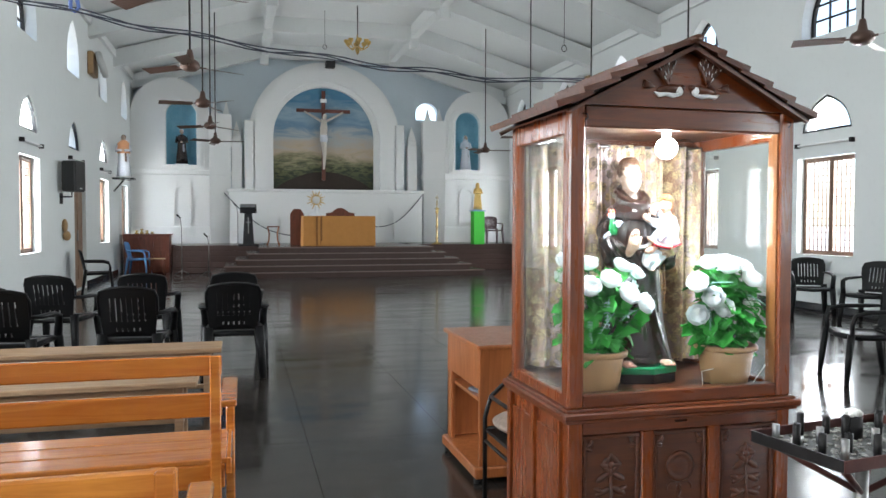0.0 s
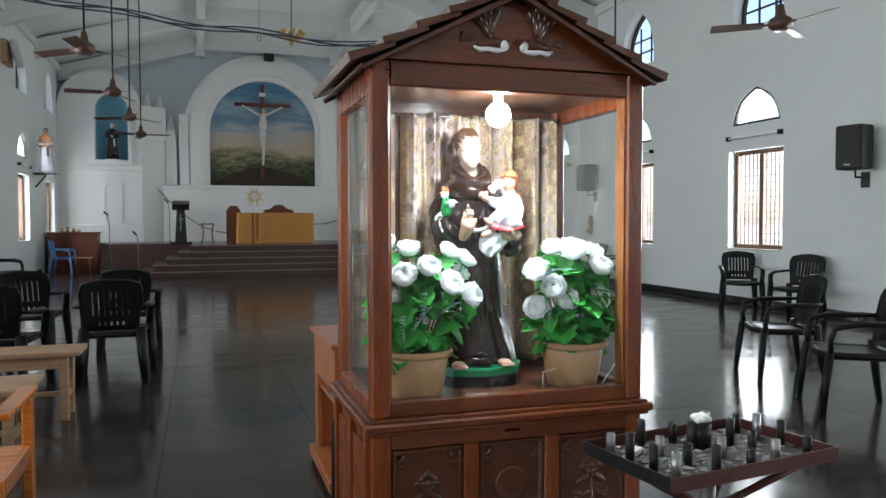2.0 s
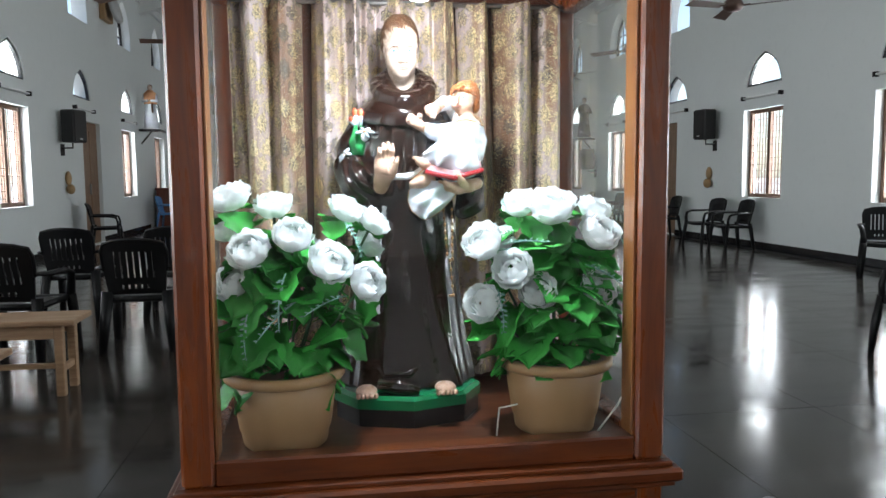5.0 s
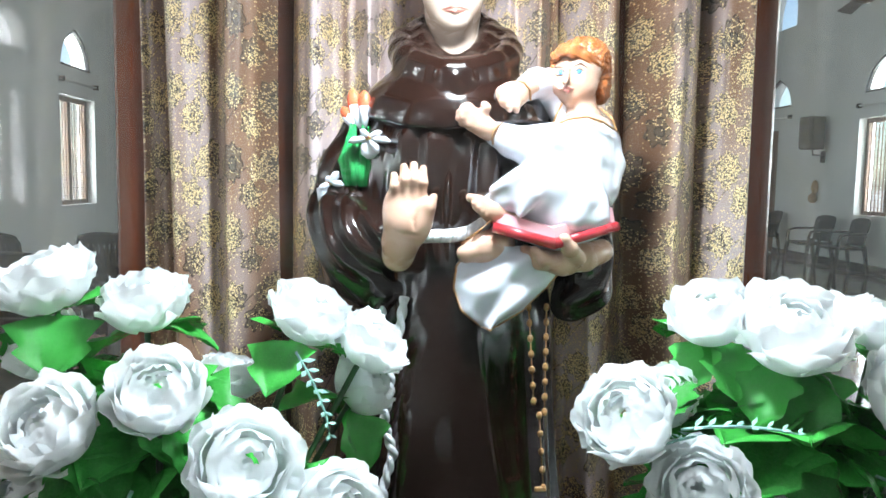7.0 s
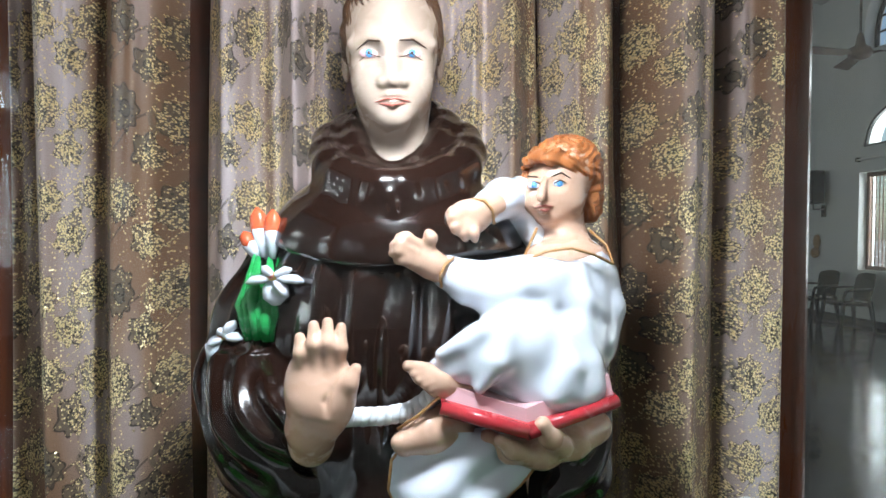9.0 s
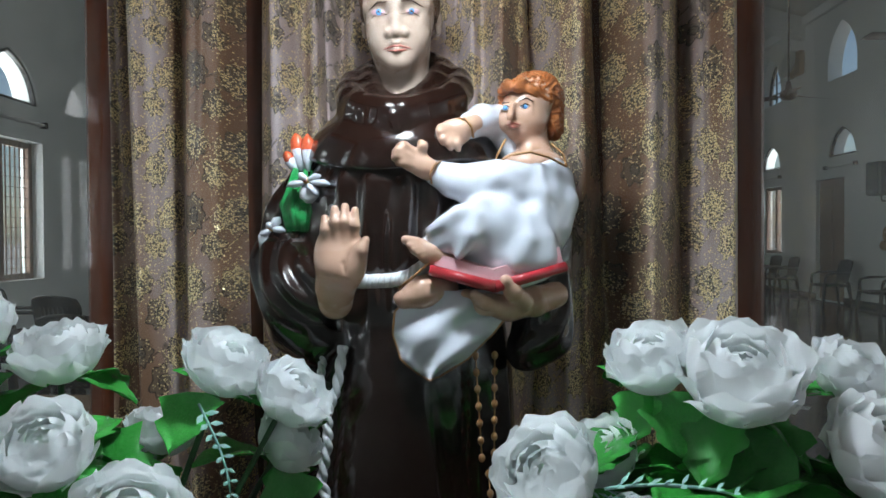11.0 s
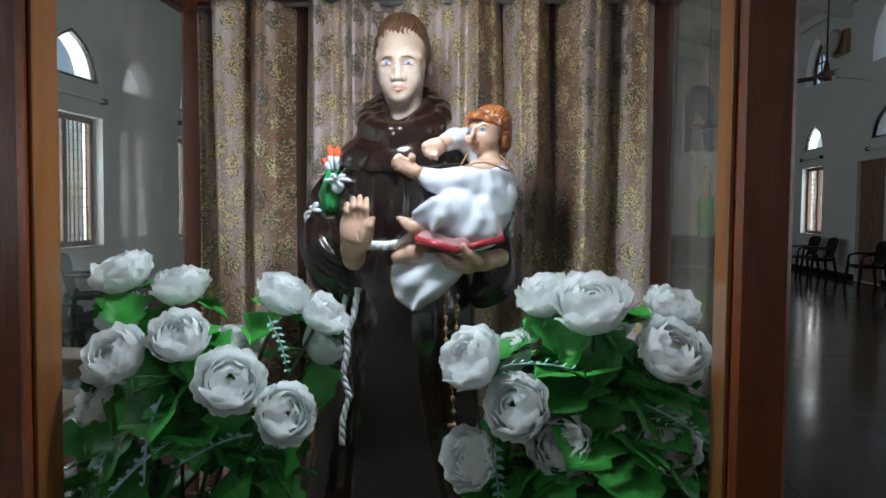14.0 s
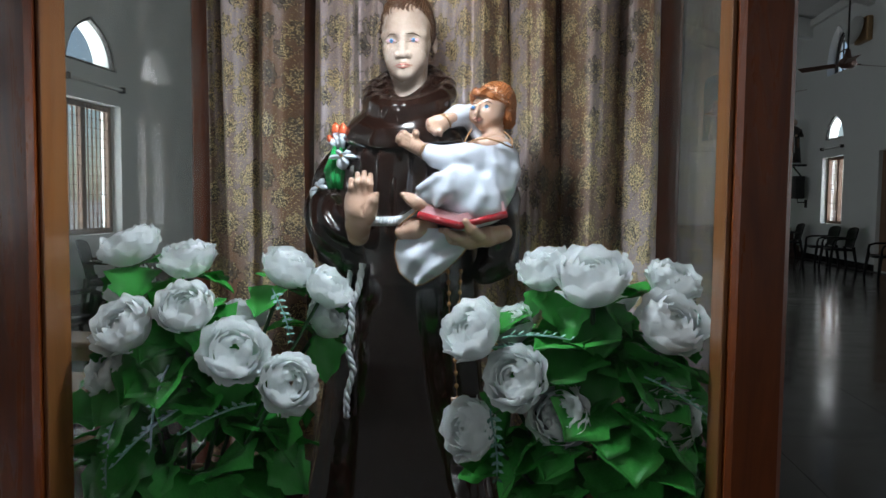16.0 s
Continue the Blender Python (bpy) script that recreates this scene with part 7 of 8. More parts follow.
def make_chair(mat, label, group):
    """A moulded plastic armchair facing +y, its back towards the origin's -y side."""
    t = thing("plastic_chair", pose(0, 0, 0), label, "chair", group)
    b = Build()
    n = 10
    vs = []
    for j in range(n + 1):
        v = j / n
        for i in range(n + 1):
            u = 2 * i / n - 1
            vs.append((u * (0.215 + 0.02 * v), -0.20 + 0.42 * v, 0.415 + 0.02 * v * v - 0.012 * (1 - u * u) + (-0.03 * max(0, v - 0.85) / 0.15)))
    fs = [[j * (n + 1) + i, j * (n + 1) + i + 1, (j + 1) * (n + 1) + i + 1, (j + 1) * (n + 1) + i] for j in range(n) for i in range(n)]
    b.add(vs, fs, True)
    b.add([(x, y, z - 0.014) for x, y, z in vs], fs, True)
    b.tube([(-0.22, -0.2, 0.40), (-0.235, 0.2, 0.41), (0, 0.225, 0.40), (0.235, 0.2, 0.41), (0.22, -0.2, 0.40), (-0.22, -0.2, 0.40)], 0.026, 7)
    part("seat", b, mat, t)
    # back: a rounded board with rows of slots
    holes = []
    for k in range(7):
        u = -0.135 + 0.045 * k
        if 0 < k < 6:
            holes.append(rect(u - 0.007, u + 0.007, 0.485, 0.515))
        holes.append(rect(u - 0.006, u + 0.006, 0.57, 0.765))
    out = [(-0.205, 0.44), (0.205, 0.44), (0.225, 0.62), (0.232, 0.77), (0.212, 0.825), (0.12, 0.848), (0, 0.857), (-0.12, 0.848), (-0.212, 0.825), (-0.232, 0.77), (-0.225, 0.62)]
    b = Build()

    def bent(u, v, w):
        return (u, -0.215 - 0.25 * (v - 0.44) * (0.8 + 0.3 * (v - 0.44)) - 0.035 * (1 - (u / 0.23) ** 2) + w, v)

    b.plate(out, holes, 0.016, bent)
    b.tube([bent(u, v, 0.008) for u, v in out[2:]], 0.014, 7)
    part("backrest", b, mat, t)
    for s in (-1, 1):
        b = Build().tube([bent(s * 0.222, 0.64, 0.01), (s * 0.275, -0.18, 0.635), (s * 0.285, 0.08, 0.63), (s * 0.28, 0.19, 0.60), (s * 0.268, 0.215, 0.52), (s * 0.262, 0.21, 0.42)], [0.022, 0.032, 0.034, 0.032, 0.032, 0.034], 8, flat=0.6)
        part("armrest", b, mat, t)
        b = Build().tube([(s * 0.26, 0.215, 0.43), (s * 0.275, 0.245, 0.2), (s * 0.285, 0.26, 0.0)], [0.042, 0.038, 0.03], 8, flat=0.7)
        part("front_leg", b, mat, t)
        b = Build().tube([(s * 0.215, -0.215, 0.46), (s * 0.235, -0.25, 0.22), (s * 0.25, -0.285, 0.0)], [0.046, 0.04, 0.03], 8, flat=0.7)
        part("rear_leg", b, mat, t)
    return t


proto = make_chair(BLACKPLASTIC, "black moulded plastic armchair with a slotted back", "black plastic chairs")
proto.matrix_basis = pose(0.87, 7.68, 0, 0, 0, 0)
for x, y, a in ((0.86, 9.1, 0), (0.06, 7.45, -6), (-0.03, 9.1, -4), (-0.85, 9.0, -12), (-0.86, 7.35, -8), (-1.75, 16.3, -80),
                (6.28, 6.02, 70), (5.92, 4.92, 62), (9.22, 10.1, 148), (9.2, 8.95, 112), (9.2, 13.75, 90), (9.15, 14.6, 98), (9.2, 16.45, 90), (9.2, 18.6, 90), (9.2, 19.5, 95), (9.2, 21.6, 90), (-1.8, 9.9, -70)):
    copy_thing(proto, pose(x, y, 0, 0, 0, a))
blue = make_chair(BLUEPLASTIC, "blue moulded plastic armchair beside the cupboard", "")
blue.matrix_basis = pose(-1.72, 21.9, 0, 0, 0, -95)
brown = make_chair(plain("brown_plastic", (0.06, 0.03, 0.03), 0.4), "dark brown plastic armchair on the altar platform", "")
brown.matrix_basis = pose(8.9, 24.2, STAGE, 0, 0, 180)

# candle stand: an iron tray of holders on a pedestal
t = thing("candle_stand", pose(0, 0, 0), "rusty iron candle tray with empty tube holders on a post", "candle stand")
tm = Matrix.Translation((2.925, 2.535, 0.0)) @ Matrix.Rotation(radians(8), 4, 'Z')
t.matrix_basis = tm
W, D = 0.297, 0.178
b = Build().box(-W, W, -D, D, 0.655, 0.665, 0)
part("tray_bottom", b, WAXTRAY, t, "tray floor caked with pale wax")
for x0, x1, y0, y1 in ((-W - 0.006, W + 0.006, -D - 0.006, -D), (-W - 0.006, W + 0.006, D, D + 0.006), (-W - 0.006, -W, -D, D), (W, W + 0.006, -D, D)):
    b = Build().box(x0, x1, y0, y1, 0.658, 0.696, 0.002)
    part("tray_side", b, RUST if y0 > 0 or x0 > 0 or y1 < -D + 0.001 else IRON, t)
random.seed(12)
for i in range(5):
    for j in range(4):
        x = -0.24 + 0.12 * i + random.uniform(-0.012, 0.012)
        y = -0.135 + 0.09 * j + random.uniform(-0.012, 0.012)
        h = random.choice((0.055, 0.06, 0.075, 0.08))
        b = Build().lathe([(0.0105, 0.0), (0.0125, 0.0), (0.0125, h), (0.0105, h), (0.0105, 0.01)], (x, y, 0.665), 12)
        part("candle_tube", b, IRON if (i + j) % 3 else STEEL, t)
b = Build().lathe([(0.0, 0.0), (0.03, 0.0), (0.03, 0.075), (0.026, 0.075), (0.026, 0.01), (0, 0.01)], (0.03, 0.06, 0.665), 20)
part("tin", b, IRON, t, "dark open tin")
b = Build().tube([(0, 0, 0.02), (0, 0, 0.655)], 0.022, 12)
part("post", b, STEEL, t)
for dx, dy in ((-0.25, -0.13), (0.25, -0.13), (-0.25, 0.13), (0.25, 0.13)):
    b = Build().tube([(0, 0, 0.50), (dx, dy, 0.652)], 0.011, 6)
    part("brace", b, RUST, t)
b = Build()
for a in (0.6, 2.7, 4.8):
    b.tube([(0, 0, 0.08), (0.22 * math.cos(a), 0.22 * math.sin(a), 0.012)], 0.012, 6)
part("foot", b, IRON, t)
random.seed(3)
b = Build()
for k in range(240):
    x, y = random.uniform(-0.28, 0.28), random.uniform(-0.165, 0.165)
    r = random.uniform(0.004, 0.016)
    b.ball((x, y, 0.667), r, r * random.uniform(0.5, 1.2), random.uniform(0.002, 0.006), 7, 4, Matrix.Rotation(random.uniform(0, 3), 3, 'Z'))
solid("wax_scraps", b, plain("dirty_wax", (0.34, 0.33, 0.29), 0.5, 0, 0.8, 50), "melted wax drips and scraps in the candle tray", "wax", "stuff", tm)
b = Build()
for k in range(9):
    a = k * 0.7
    b.ball((0.012 * math.cos(a), 0.012 * math.sin(a), 0.004 * math.sin(3 * a)), 0.02, 0.012, 0.012, 7, 5, Matrix.Rotation(a, 3, 'Z'))
solid("crumpled_paper", b, FOILWHITE, "crumpled white paper flower in the tin", "paper", m=tm @ pose(0.03, 0.06, 0.752))
b = Build().box(-0.025, 0.025, -0.015, 0.015, 0, 0.018, 0.002)
solid("matchbox", b, FOILWHITE, "small white matchbox on the candle tray", "matchbox", m=tm @ pose(-0.19, 0.09, 0.666, 0, 0, 30))


# ---- things in the sanctuary ----
def draped_figure(name, m, height, robe, label, head=SKINPALE, sash=None, veil=None, group="", plinth=None):
    """A small plain standing figure: one turned and folded robe with a head, sleeves and a base."""
    b = Build()
    h = height
    b.mi = 0
    b.lathe([(0.0, 0.03 * h), (0.16 * h, 0.03 * h), (0.145 * h, 0.2 * h), (0.12 * h, 0.45 * h), (0.115 * h, 0.6 * h), (0.13 * h, 0.72 * h), (0.11 * h, 0.79 * h), (0.05 * h, 0.83 * h), (0, 0.835 * h)], seg=28, sy=0.75,
            wave=lambda t, z: 1 + 0.05 * math.sin(9 * t) * (1 - z / h))
    for s in (-1, 1):
        b.tube([(s * 0.11 * h, 0, 0.76 * h), (s * 0.14 * h, -0.04 * h, 0.62 * h), (s * 0.03 * h, -0.11 * h, 0.62 * h)], [0.04 * h, 0.045 * h, 0.03 * h], 10)
    b.mi = 1
    b.ball((0, -0.005 * h, 0.905 * h), 0.052 * h, 0.056 * h, 0.07 * h, 14, 10)
    b.ball((0, -0.125 * h, 0.62 * h), 0.03 * h, 0.025 * h, 0.025 * h, 8, 6)
    b.mi = 2
    if veil:
        b.lathe([(0.075 * h, 0.74 * h), (0.07 * h, 0.86 * h), (0.062 * h, 0.95 * h), (0.03 * h, 0.985 * h), (0, 0.99 * h)], (0, 0.02 * h, 0), 18)
    else:
        b.ball((0, 0.012 * h, 0.925 * h), 0.057 * h, 0.06 * h, 0.06 * h, 12, 8)
    b.tube([(0.05 * h, -0.085 * h, 0.56 * h), (0.06 * h, -0.10 * h, 0.36 * h)], 0.02 * h, 8)
    b.mi = 3
    b.lathe([(0.0, 0.0), (0.18 * h, 0.0), (0.18 * h, 0.03 * h), (0.0, 0.035 * h)], seg=12, sy=0.8, smooth=False)
    return solid(name, b, [robe, head, veil or sash or HAIRBROWN, plinth or WHITE], label, "statue", m=m, group=group)


draped_figure("niche_statue", pose(-0.83, 25.0, 3.13), 1.12, ROBE, "small brown-robed statue standing in the blue niche", sash=GLOSSWHITE)
draped_figure("niche_statue", pose(8.20, 25.0, 3.13), 1.2, GLOSSWHITE, "white veiled statue with a blue sash in the niche", veil=GLOSSWHITE, sash=BLUEROBE)
draped_figure("pedestal_statue", pose(7.88, 22.6, STAGE + 1.03), 0.85, GOLD, "gilded crowned statue on the green pedestal", head=GOLD, veil=GOLD, plinth=BLUEROBE)
draped_figure("wall_statue", pose(-1.98, 21.4, 2.52), 1.12, GLOSSWHITE, "statue in orange and white robes on a wall bracket", sash=HAIRBROWN)
b = Build()
b.lathe([(0.15, 0.0), (0.17, 0.12), (0.15, 0.26), (0.06, 0.34)], (-1.98, 21.4, 3.14), 20, 1, 0.75)
solid("orange_mantle", b, ORANGEROBE, "orange mantle over the wall statue's shoulders", "mantle")
for x, y, z, s in ((-1.98, 21.4, 2.47, 1), (9.42, 22.1, 2.28, -1)):
    b = Build()
    b.box(x - 0.26, x + 0.26, y - 0.2, y + 0.2, z, z + 0.05, 0.008)
    b.tube([(x, y, z), (x - s * 0.25, y, z - 0.3)], 0.02, 8)
    solid("statue_bracket", b, BLACKSTONE, "dark wall bracket shelf under a statue", "bracket", group="statue brackets")
draped_figure("wall_statue", pose(9.42, 22.1, 2.33), 1.15, ROBE, "dark-robed statue on a wall bracket", sash=HAIRBROWN)

# crucifix in front of the painting
t = thing("crucifix", pose(3.50, 25.33, 2.75), "brown wooden crucifix with a pale plain figure", "crucifix")
b = Build().box(-0.06, 0.06, -0.03, 0.03, 0.0, 2.88, 0.006)
part("upright", b, CROSSWOOD, t)
b = Build().box(-0.86, 0.86, -0.035, 0.028, 2.18, 2.29, 0.006)
part("crossbar", b, CROSSWOOD, t)
b = Build().box(-0.1, 0.1, -0.05, -0.034, 2.5, 2.62, 0.004)
part("title_board", b, WHITE, t)
b = Build()
b.tube([(0, -0.07, 0.35), (0.02, -0.09, 0.8), (0, -0.1, 1.2), (0, -0.1, 1.35)], [0.03, 0.06, 0.085, 0.09], 10)
b.tube([(0, -0.1, 1.3), (0, -0.1, 1.65), (0, -0.09, 1.95)], [0.1, 0.12, 0.08], 12, flat=0.7)
for s in (-1, 1):
    b.tube([(s * 0.08, -0.09, 1.9), (s * 0.35, -0.07, 2.05), (s * 0.62, -0.05, 2.2)], [0.045, 0.035, 0.025], 8)
b.ball((0.03, -0.13, 2.03), 0.07, 0.08, 0.1, 12, 8)
part("figure", b, PALEFIGURE, t)
b = Build().lathe([(0.12, 1.22), (0.13, 1.35), (0.12, 1.45)], (0, -0.1, 0), 14, 1, 0.75)
part("loincloth", b, GLOSSWHITE, t)

# altar with its cloth
t = thing("altar_table", pose(3.54, 21.75, STAGE), "altar table covered by an orange cloth", "altar")
b = Build().box(-0.95, 0.95, -0.25, 0.4, 0.0, 0.80, 0.01)
part("table_body", b, CUPWOOD, t)
b = Build()
n = 60
loop = [(-0.99, -0.29), (0.99, -0.29), (0.99, 0.44), (-0.99, 0.44)]
per = []
for i in range(4):
    (x0, y0), (x1, y1) = loop[i], loop[(i + 1) % 4]
    for k in range(n if i % 2 == 0 else 20):
        f = k / (n if i % 2 == 0 else 20)
        per.append((x0 + (x1 - x0) * f, y0 + (y1 - y0) * f))
vs = []
for j, z in enumerate((0.835, 0.82, 0.55, 0.28, 0.012)):
    for i, (x, y) in enumerate(per):
        k = 1 + (0.008 * j) * math.sin(i * 0.9) * 0.6 + 0.004 * j
        vs.append((x * k, y * k - 0.004 * j, z))
q = len(per)
fs = [[j * q + i, j * q + (i + 1) % q, (j + 1) * q + (i + 1) % q, (j + 1) * q + i] for j in range(4) for i in range(q)]
fs.append(list(range(q)))
b.add(vs, fs, True)
part("altar_cloth", b, ALTARCLOTH, t, "orange altar cloth hanging to the floor")
b = Build()
for s in (-0.62, -0.5):
    b.box(s - 0.03, s + 0.02, -0.312, -0.306, 0.02, 0.82, 0.001)
part("cloth_band", b, plain("brown_band", (0.25, 0.1, 0.02), 0.7), t)
# vessels and throne behind the altar
t = thing("monstrance", pose(3.15, 24.2, STAGE), "golden sunburst stand behind the altar", "monstrance")
b = Build()
for k in range(16):
    a = k * math.pi / 8
    b.tube([(0.1 * math.cos(a), 0, 1.35 + 0.1 * math.sin(a)), ((0.3 if k % 2 else 0.24) * math.cos(a), 0, 1.35 + (0.3 if k % 2 else 0.24) * math.sin(a))], [0.03, 0.008], 6)
part("rays", b, GOLD, t)
b = Build().ball((0, -0.02, 1.35), 0.12, 0.04, 0.12, 18, 10)
part("disc", b, FOILWHITE, t)
b = Build().lathe([(0.2, 0.0), (0.2, 0.9), (0.06, 0.98), (0.04, 1.1), (0.05, 1.2)], seg=16)
part("stand", b, WHITE, t)
t = thing("carved_chair", pose(3.75, 23.0, STAGE), "carved brown wooden chair behind the altar", "chair")
b = Build()
b.plate([(-0.42, 0.4), (0.42, 0.4), (0.42, 0.93), (0.25, 0.96), (0.12, 1.06), (0, 1.09), (-0.12, 1.06), (-0.25, 0.96), (-0.42, 0.93)], [], 0.06, lambda u, v, w: (u, w, v))
part("backrest", b, CUPWOOD, t)
b = Build().box(-0.42, 0.42, -0.5, 0.0, 0.38, 0.44, 0.01)
part("seat", b, REDCLOTH, t)
for x in (-0.4, 0.36):
    for y in (-0.48, 0.0):
        b = Build().box(x, x + 0.05, y, y + 0.05, 0, 0.4, 0.005)
        part("leg", b, CUPWOOD, t)
t = thing("carved_side_chair", pose(2.5, 23.2, STAGE), "small carved side chair behind the altar", "chair")
b = Build().plate([(-0.2, 0.0), (0.2, 0.0), (0.2, 0.9), (0.1, 1.05), (-0.1, 1.05), (-0.2, 0.9)], [], 0.05, lambda u, v, w: (u, w, v))
part("backrest", b, CUPWOOD, t)
# lectern
t = thing("lectern", pose(1.10, 22.1, STAGE), "black lectern with a pale cross on its front", "lectern")
b = Build().box(-0.28, 0.28, -0.2, 0.2, 0, 0.06, 0.01)
part("base", b, BLACKSTONE, t)
b = Build()
b.add([(-0.15, -0.1, 0.06), (0.15, -0.1, 0.06), (0.15, 0.1, 0.06), (-0.15, 0.1, 0.06), (-0.1, -0.08, 0.95), (0.1, -0.08, 0.95), (0.1, 0.08, 0.95), (-0.1, 0.08, 0.95)], [[0, 1, 5, 4], [1, 2, 6, 5], [2, 3, 7, 6], [3, 0, 4, 7], [0, 1, 2, 3], [4, 5, 6, 7]])
part("shaft", b, BLACKSTONE, t)
b = Build().box(-0.22, 0.22, -0.17, 0.2, 0.95, 1.12, 0.02, Matrix.Rotation(0.3, 3, 'X'))
part("bookrest", b, BLACKSTONE, t)
b = Build()
b.box(-0.012, 0.012, -0.108, -0.1, 0.35, 0.8, 0.001)
b.box(-0.06, 0.06, -0.106, -0.098, 0.65, 0.675, 0.001)
part("cross", b, STEEL, t)


def mic_stand(x, y, z, h, label):
    t = thing("microphone_stand", pose(x, y, z), label, "stand", "microphone stands")
    b = Build().tube([(0, 0, 0.02), (0, 0, h * 0.8), (-0.03, -0.02, h)], 0.012, 8)
    part("pole", b, STEEL, t)
    b = Build().tube([(-0.03, -0.02, h), (-0.12, -0.06, h + 0.09)], 0.022, 8)
    part("microphone", b, BLACKPLASTIC, t)
    b = Build()
    for k in range(3):
        a = k * 2.1 + 0.5
        b.tube([(0, 0, 0.1), (0.2 * math.cos(a), 0.2 * math.sin(a), 0.01)], 0.01, 6)
    part("tripod", b, STEEL, t)


mic_stand(0.82, 22.0, STAGE, 1.1, "thin steel microphone stand by the lectern")
mic_stand(-0.62, 22.0 - 0.25, 0, 1.5, "tall steel microphone stand on the floor")
mic_stand(0.08, 21.4, 0, 1.0, "low steel stand on the floor before the steps")
t = thing("side_table", pose(1.78, 22.4, STAGE), "small dark table with curved orange legs", "table")
b = Build().box(-0.17, 0.17, -0.15, 0.15, 0.52, 0.55, 0.006)
part("tabletop", b, CUPWOOD, t)
for sx in (-1, 1):
    for sy in (-1, 1):
        b = Build().tube([(sx * 0.15, sy * 0.12, 0.52), (sx * 0.11, sy * 0.1, 0.35), (sx * 0.12, sy * 0.11, 0.15), (sx * 0.17, sy * 0.14, 0.0)], 0.018, 8)
        part("leg", b, DESKWOOD, t)
t = thing("green_pedestal", pose(7.88, 22.6, STAGE), "tall square pedestal wrapped in bright green cloth", "pedestal")
b = Build().box(-0.17, 0.17, -0.17, 0.17, 0.0, 1.0, 0.01)
part("shaft", b, GREENCLOTH, t)
b = Build().box(-0.2, 0.2, -0.2, 0.2, 1.0, 1.03, 0.006)
part("top", b, BLUEROBE, t)
t = thing("candlestick", pose(6.60, 22.6, STAGE), "tall dark turned floor candlestick", "candlestick")
b = Build().lathe([(0.16, 0), (0.16, 0.03), (0.05, 0.07), (0.03, 0.15), (0.045, 0.2), (0.022, 0.27), (0.03, 0.5), (0.05, 0.55), (0.022, 0.62), (0.03, 0.9), (0.06, 0.98), (0.03, 1.02), (0.08, 1.08), (0.02, 1.1), (0.02, 1.3)], seg=14)
part("shaft", b, BRASS, t)
b = Build()
b.box(-0.012, 0.012, -0.01, 0.01, 1.3, 1.48, 0.002)
b.box(-0.05, 0.05, -0.01, 0.01, 1.39, 1.41, 0.002)
part("cross", b, BRASS, t)
# swag chains in front of the dado
for x0, x1, z0, z1 in ((0.4, 2.6, 2.3, 0.95), (5.0, 6.7, 1.25, 2.3)):
    b = Build().tube([(x0 + (x1 - x0) * f, 24.968, z0 + (z1 - z0) * f - 0.35 * math.sin(math.pi * f)) for f in [i / 14 for i in range(15)]], 0.015, 6)
    solid("garland", b, CABLE, "thin grey cord swagged before the white dado", "cord", group="garlands")

# cupboard, stool and brass
t = thing("cupboard", pose(-2.22, 22.55, 0), "dark red-brown wooden cupboard standing against the wall", "cupboard")
b = Build().box(0.03, 1.22, 0.03, 0.6, 0.0, 1.02, 0.008)
part("body", b, CUPWOOD, t)
b = Build().box(0.0, 1.26, 0.0, 0.62, 1.02, 1.06, 0.01)
part("top", b, CUPWOOD, t)
for k in range(3):
    b = Build().box(0.06 + 0.385 * k, 0.42 + 0.385 * k, 0.012, 0.03, 0.08, 0.72 if k != 1 else 0.98, 0.006)
    d = part("cupboard_door", b, CUPWOOD, t)
    b = Build().box(0.12 + 0.385 * k, 0.36 + 0.385 * k, 0.0, 0.014, 0.16, 0.62, 0.008)
    part("door_panel", b, CUPWOOD, d)
    b = Build().ball((0.40 + 0.385 * k, 0.0, 0.5), 0.014)
    part("knob", b, BRASS, d)
for k in (0, 2):
    b = Build().box(0.06 + 0.385 * k, 0.42 + 0.385 * k, 0.012, 0.03, 0.76, 0.98, 0.006)
    part("drawer", b, CUPWOOD, t)
b = Build()
for i, (x, h) in enumerate(((0.35, 0.1), (0.48, 0.14), (0.62, 0.1), (0.75, 0.06))):
    b.lathe([(0.05, 0.0), (0.06, 0.02), (0.02, h * 0.5), (0.05, h), (0.04, h)], (-2.22 + x, 22.8, 1.06), 12)
solid("brass_vessels", b, BRASS, "row of small brass vessels on the cupboard", "vessels", "stuff")
t = thing("stool", pose(-1.25, 21.85, 0), "low brown stool with a pale worn top", "stool")
b = Build().box(-0.2, 0.2, -0.15, 0.15, 0.40, 0.43, 0.006)
part("top", b, OLDWOOD, t)
for sx in (-1, 1):
    for sy in (-1, 1):
        b = Build().tube([(sx * 0.14, sy * 0.1, 0.4), (sx * 0.18, sy * 0.13, 0)], 0.018, 8)
        part("leg", b, CUPWOOD, t)


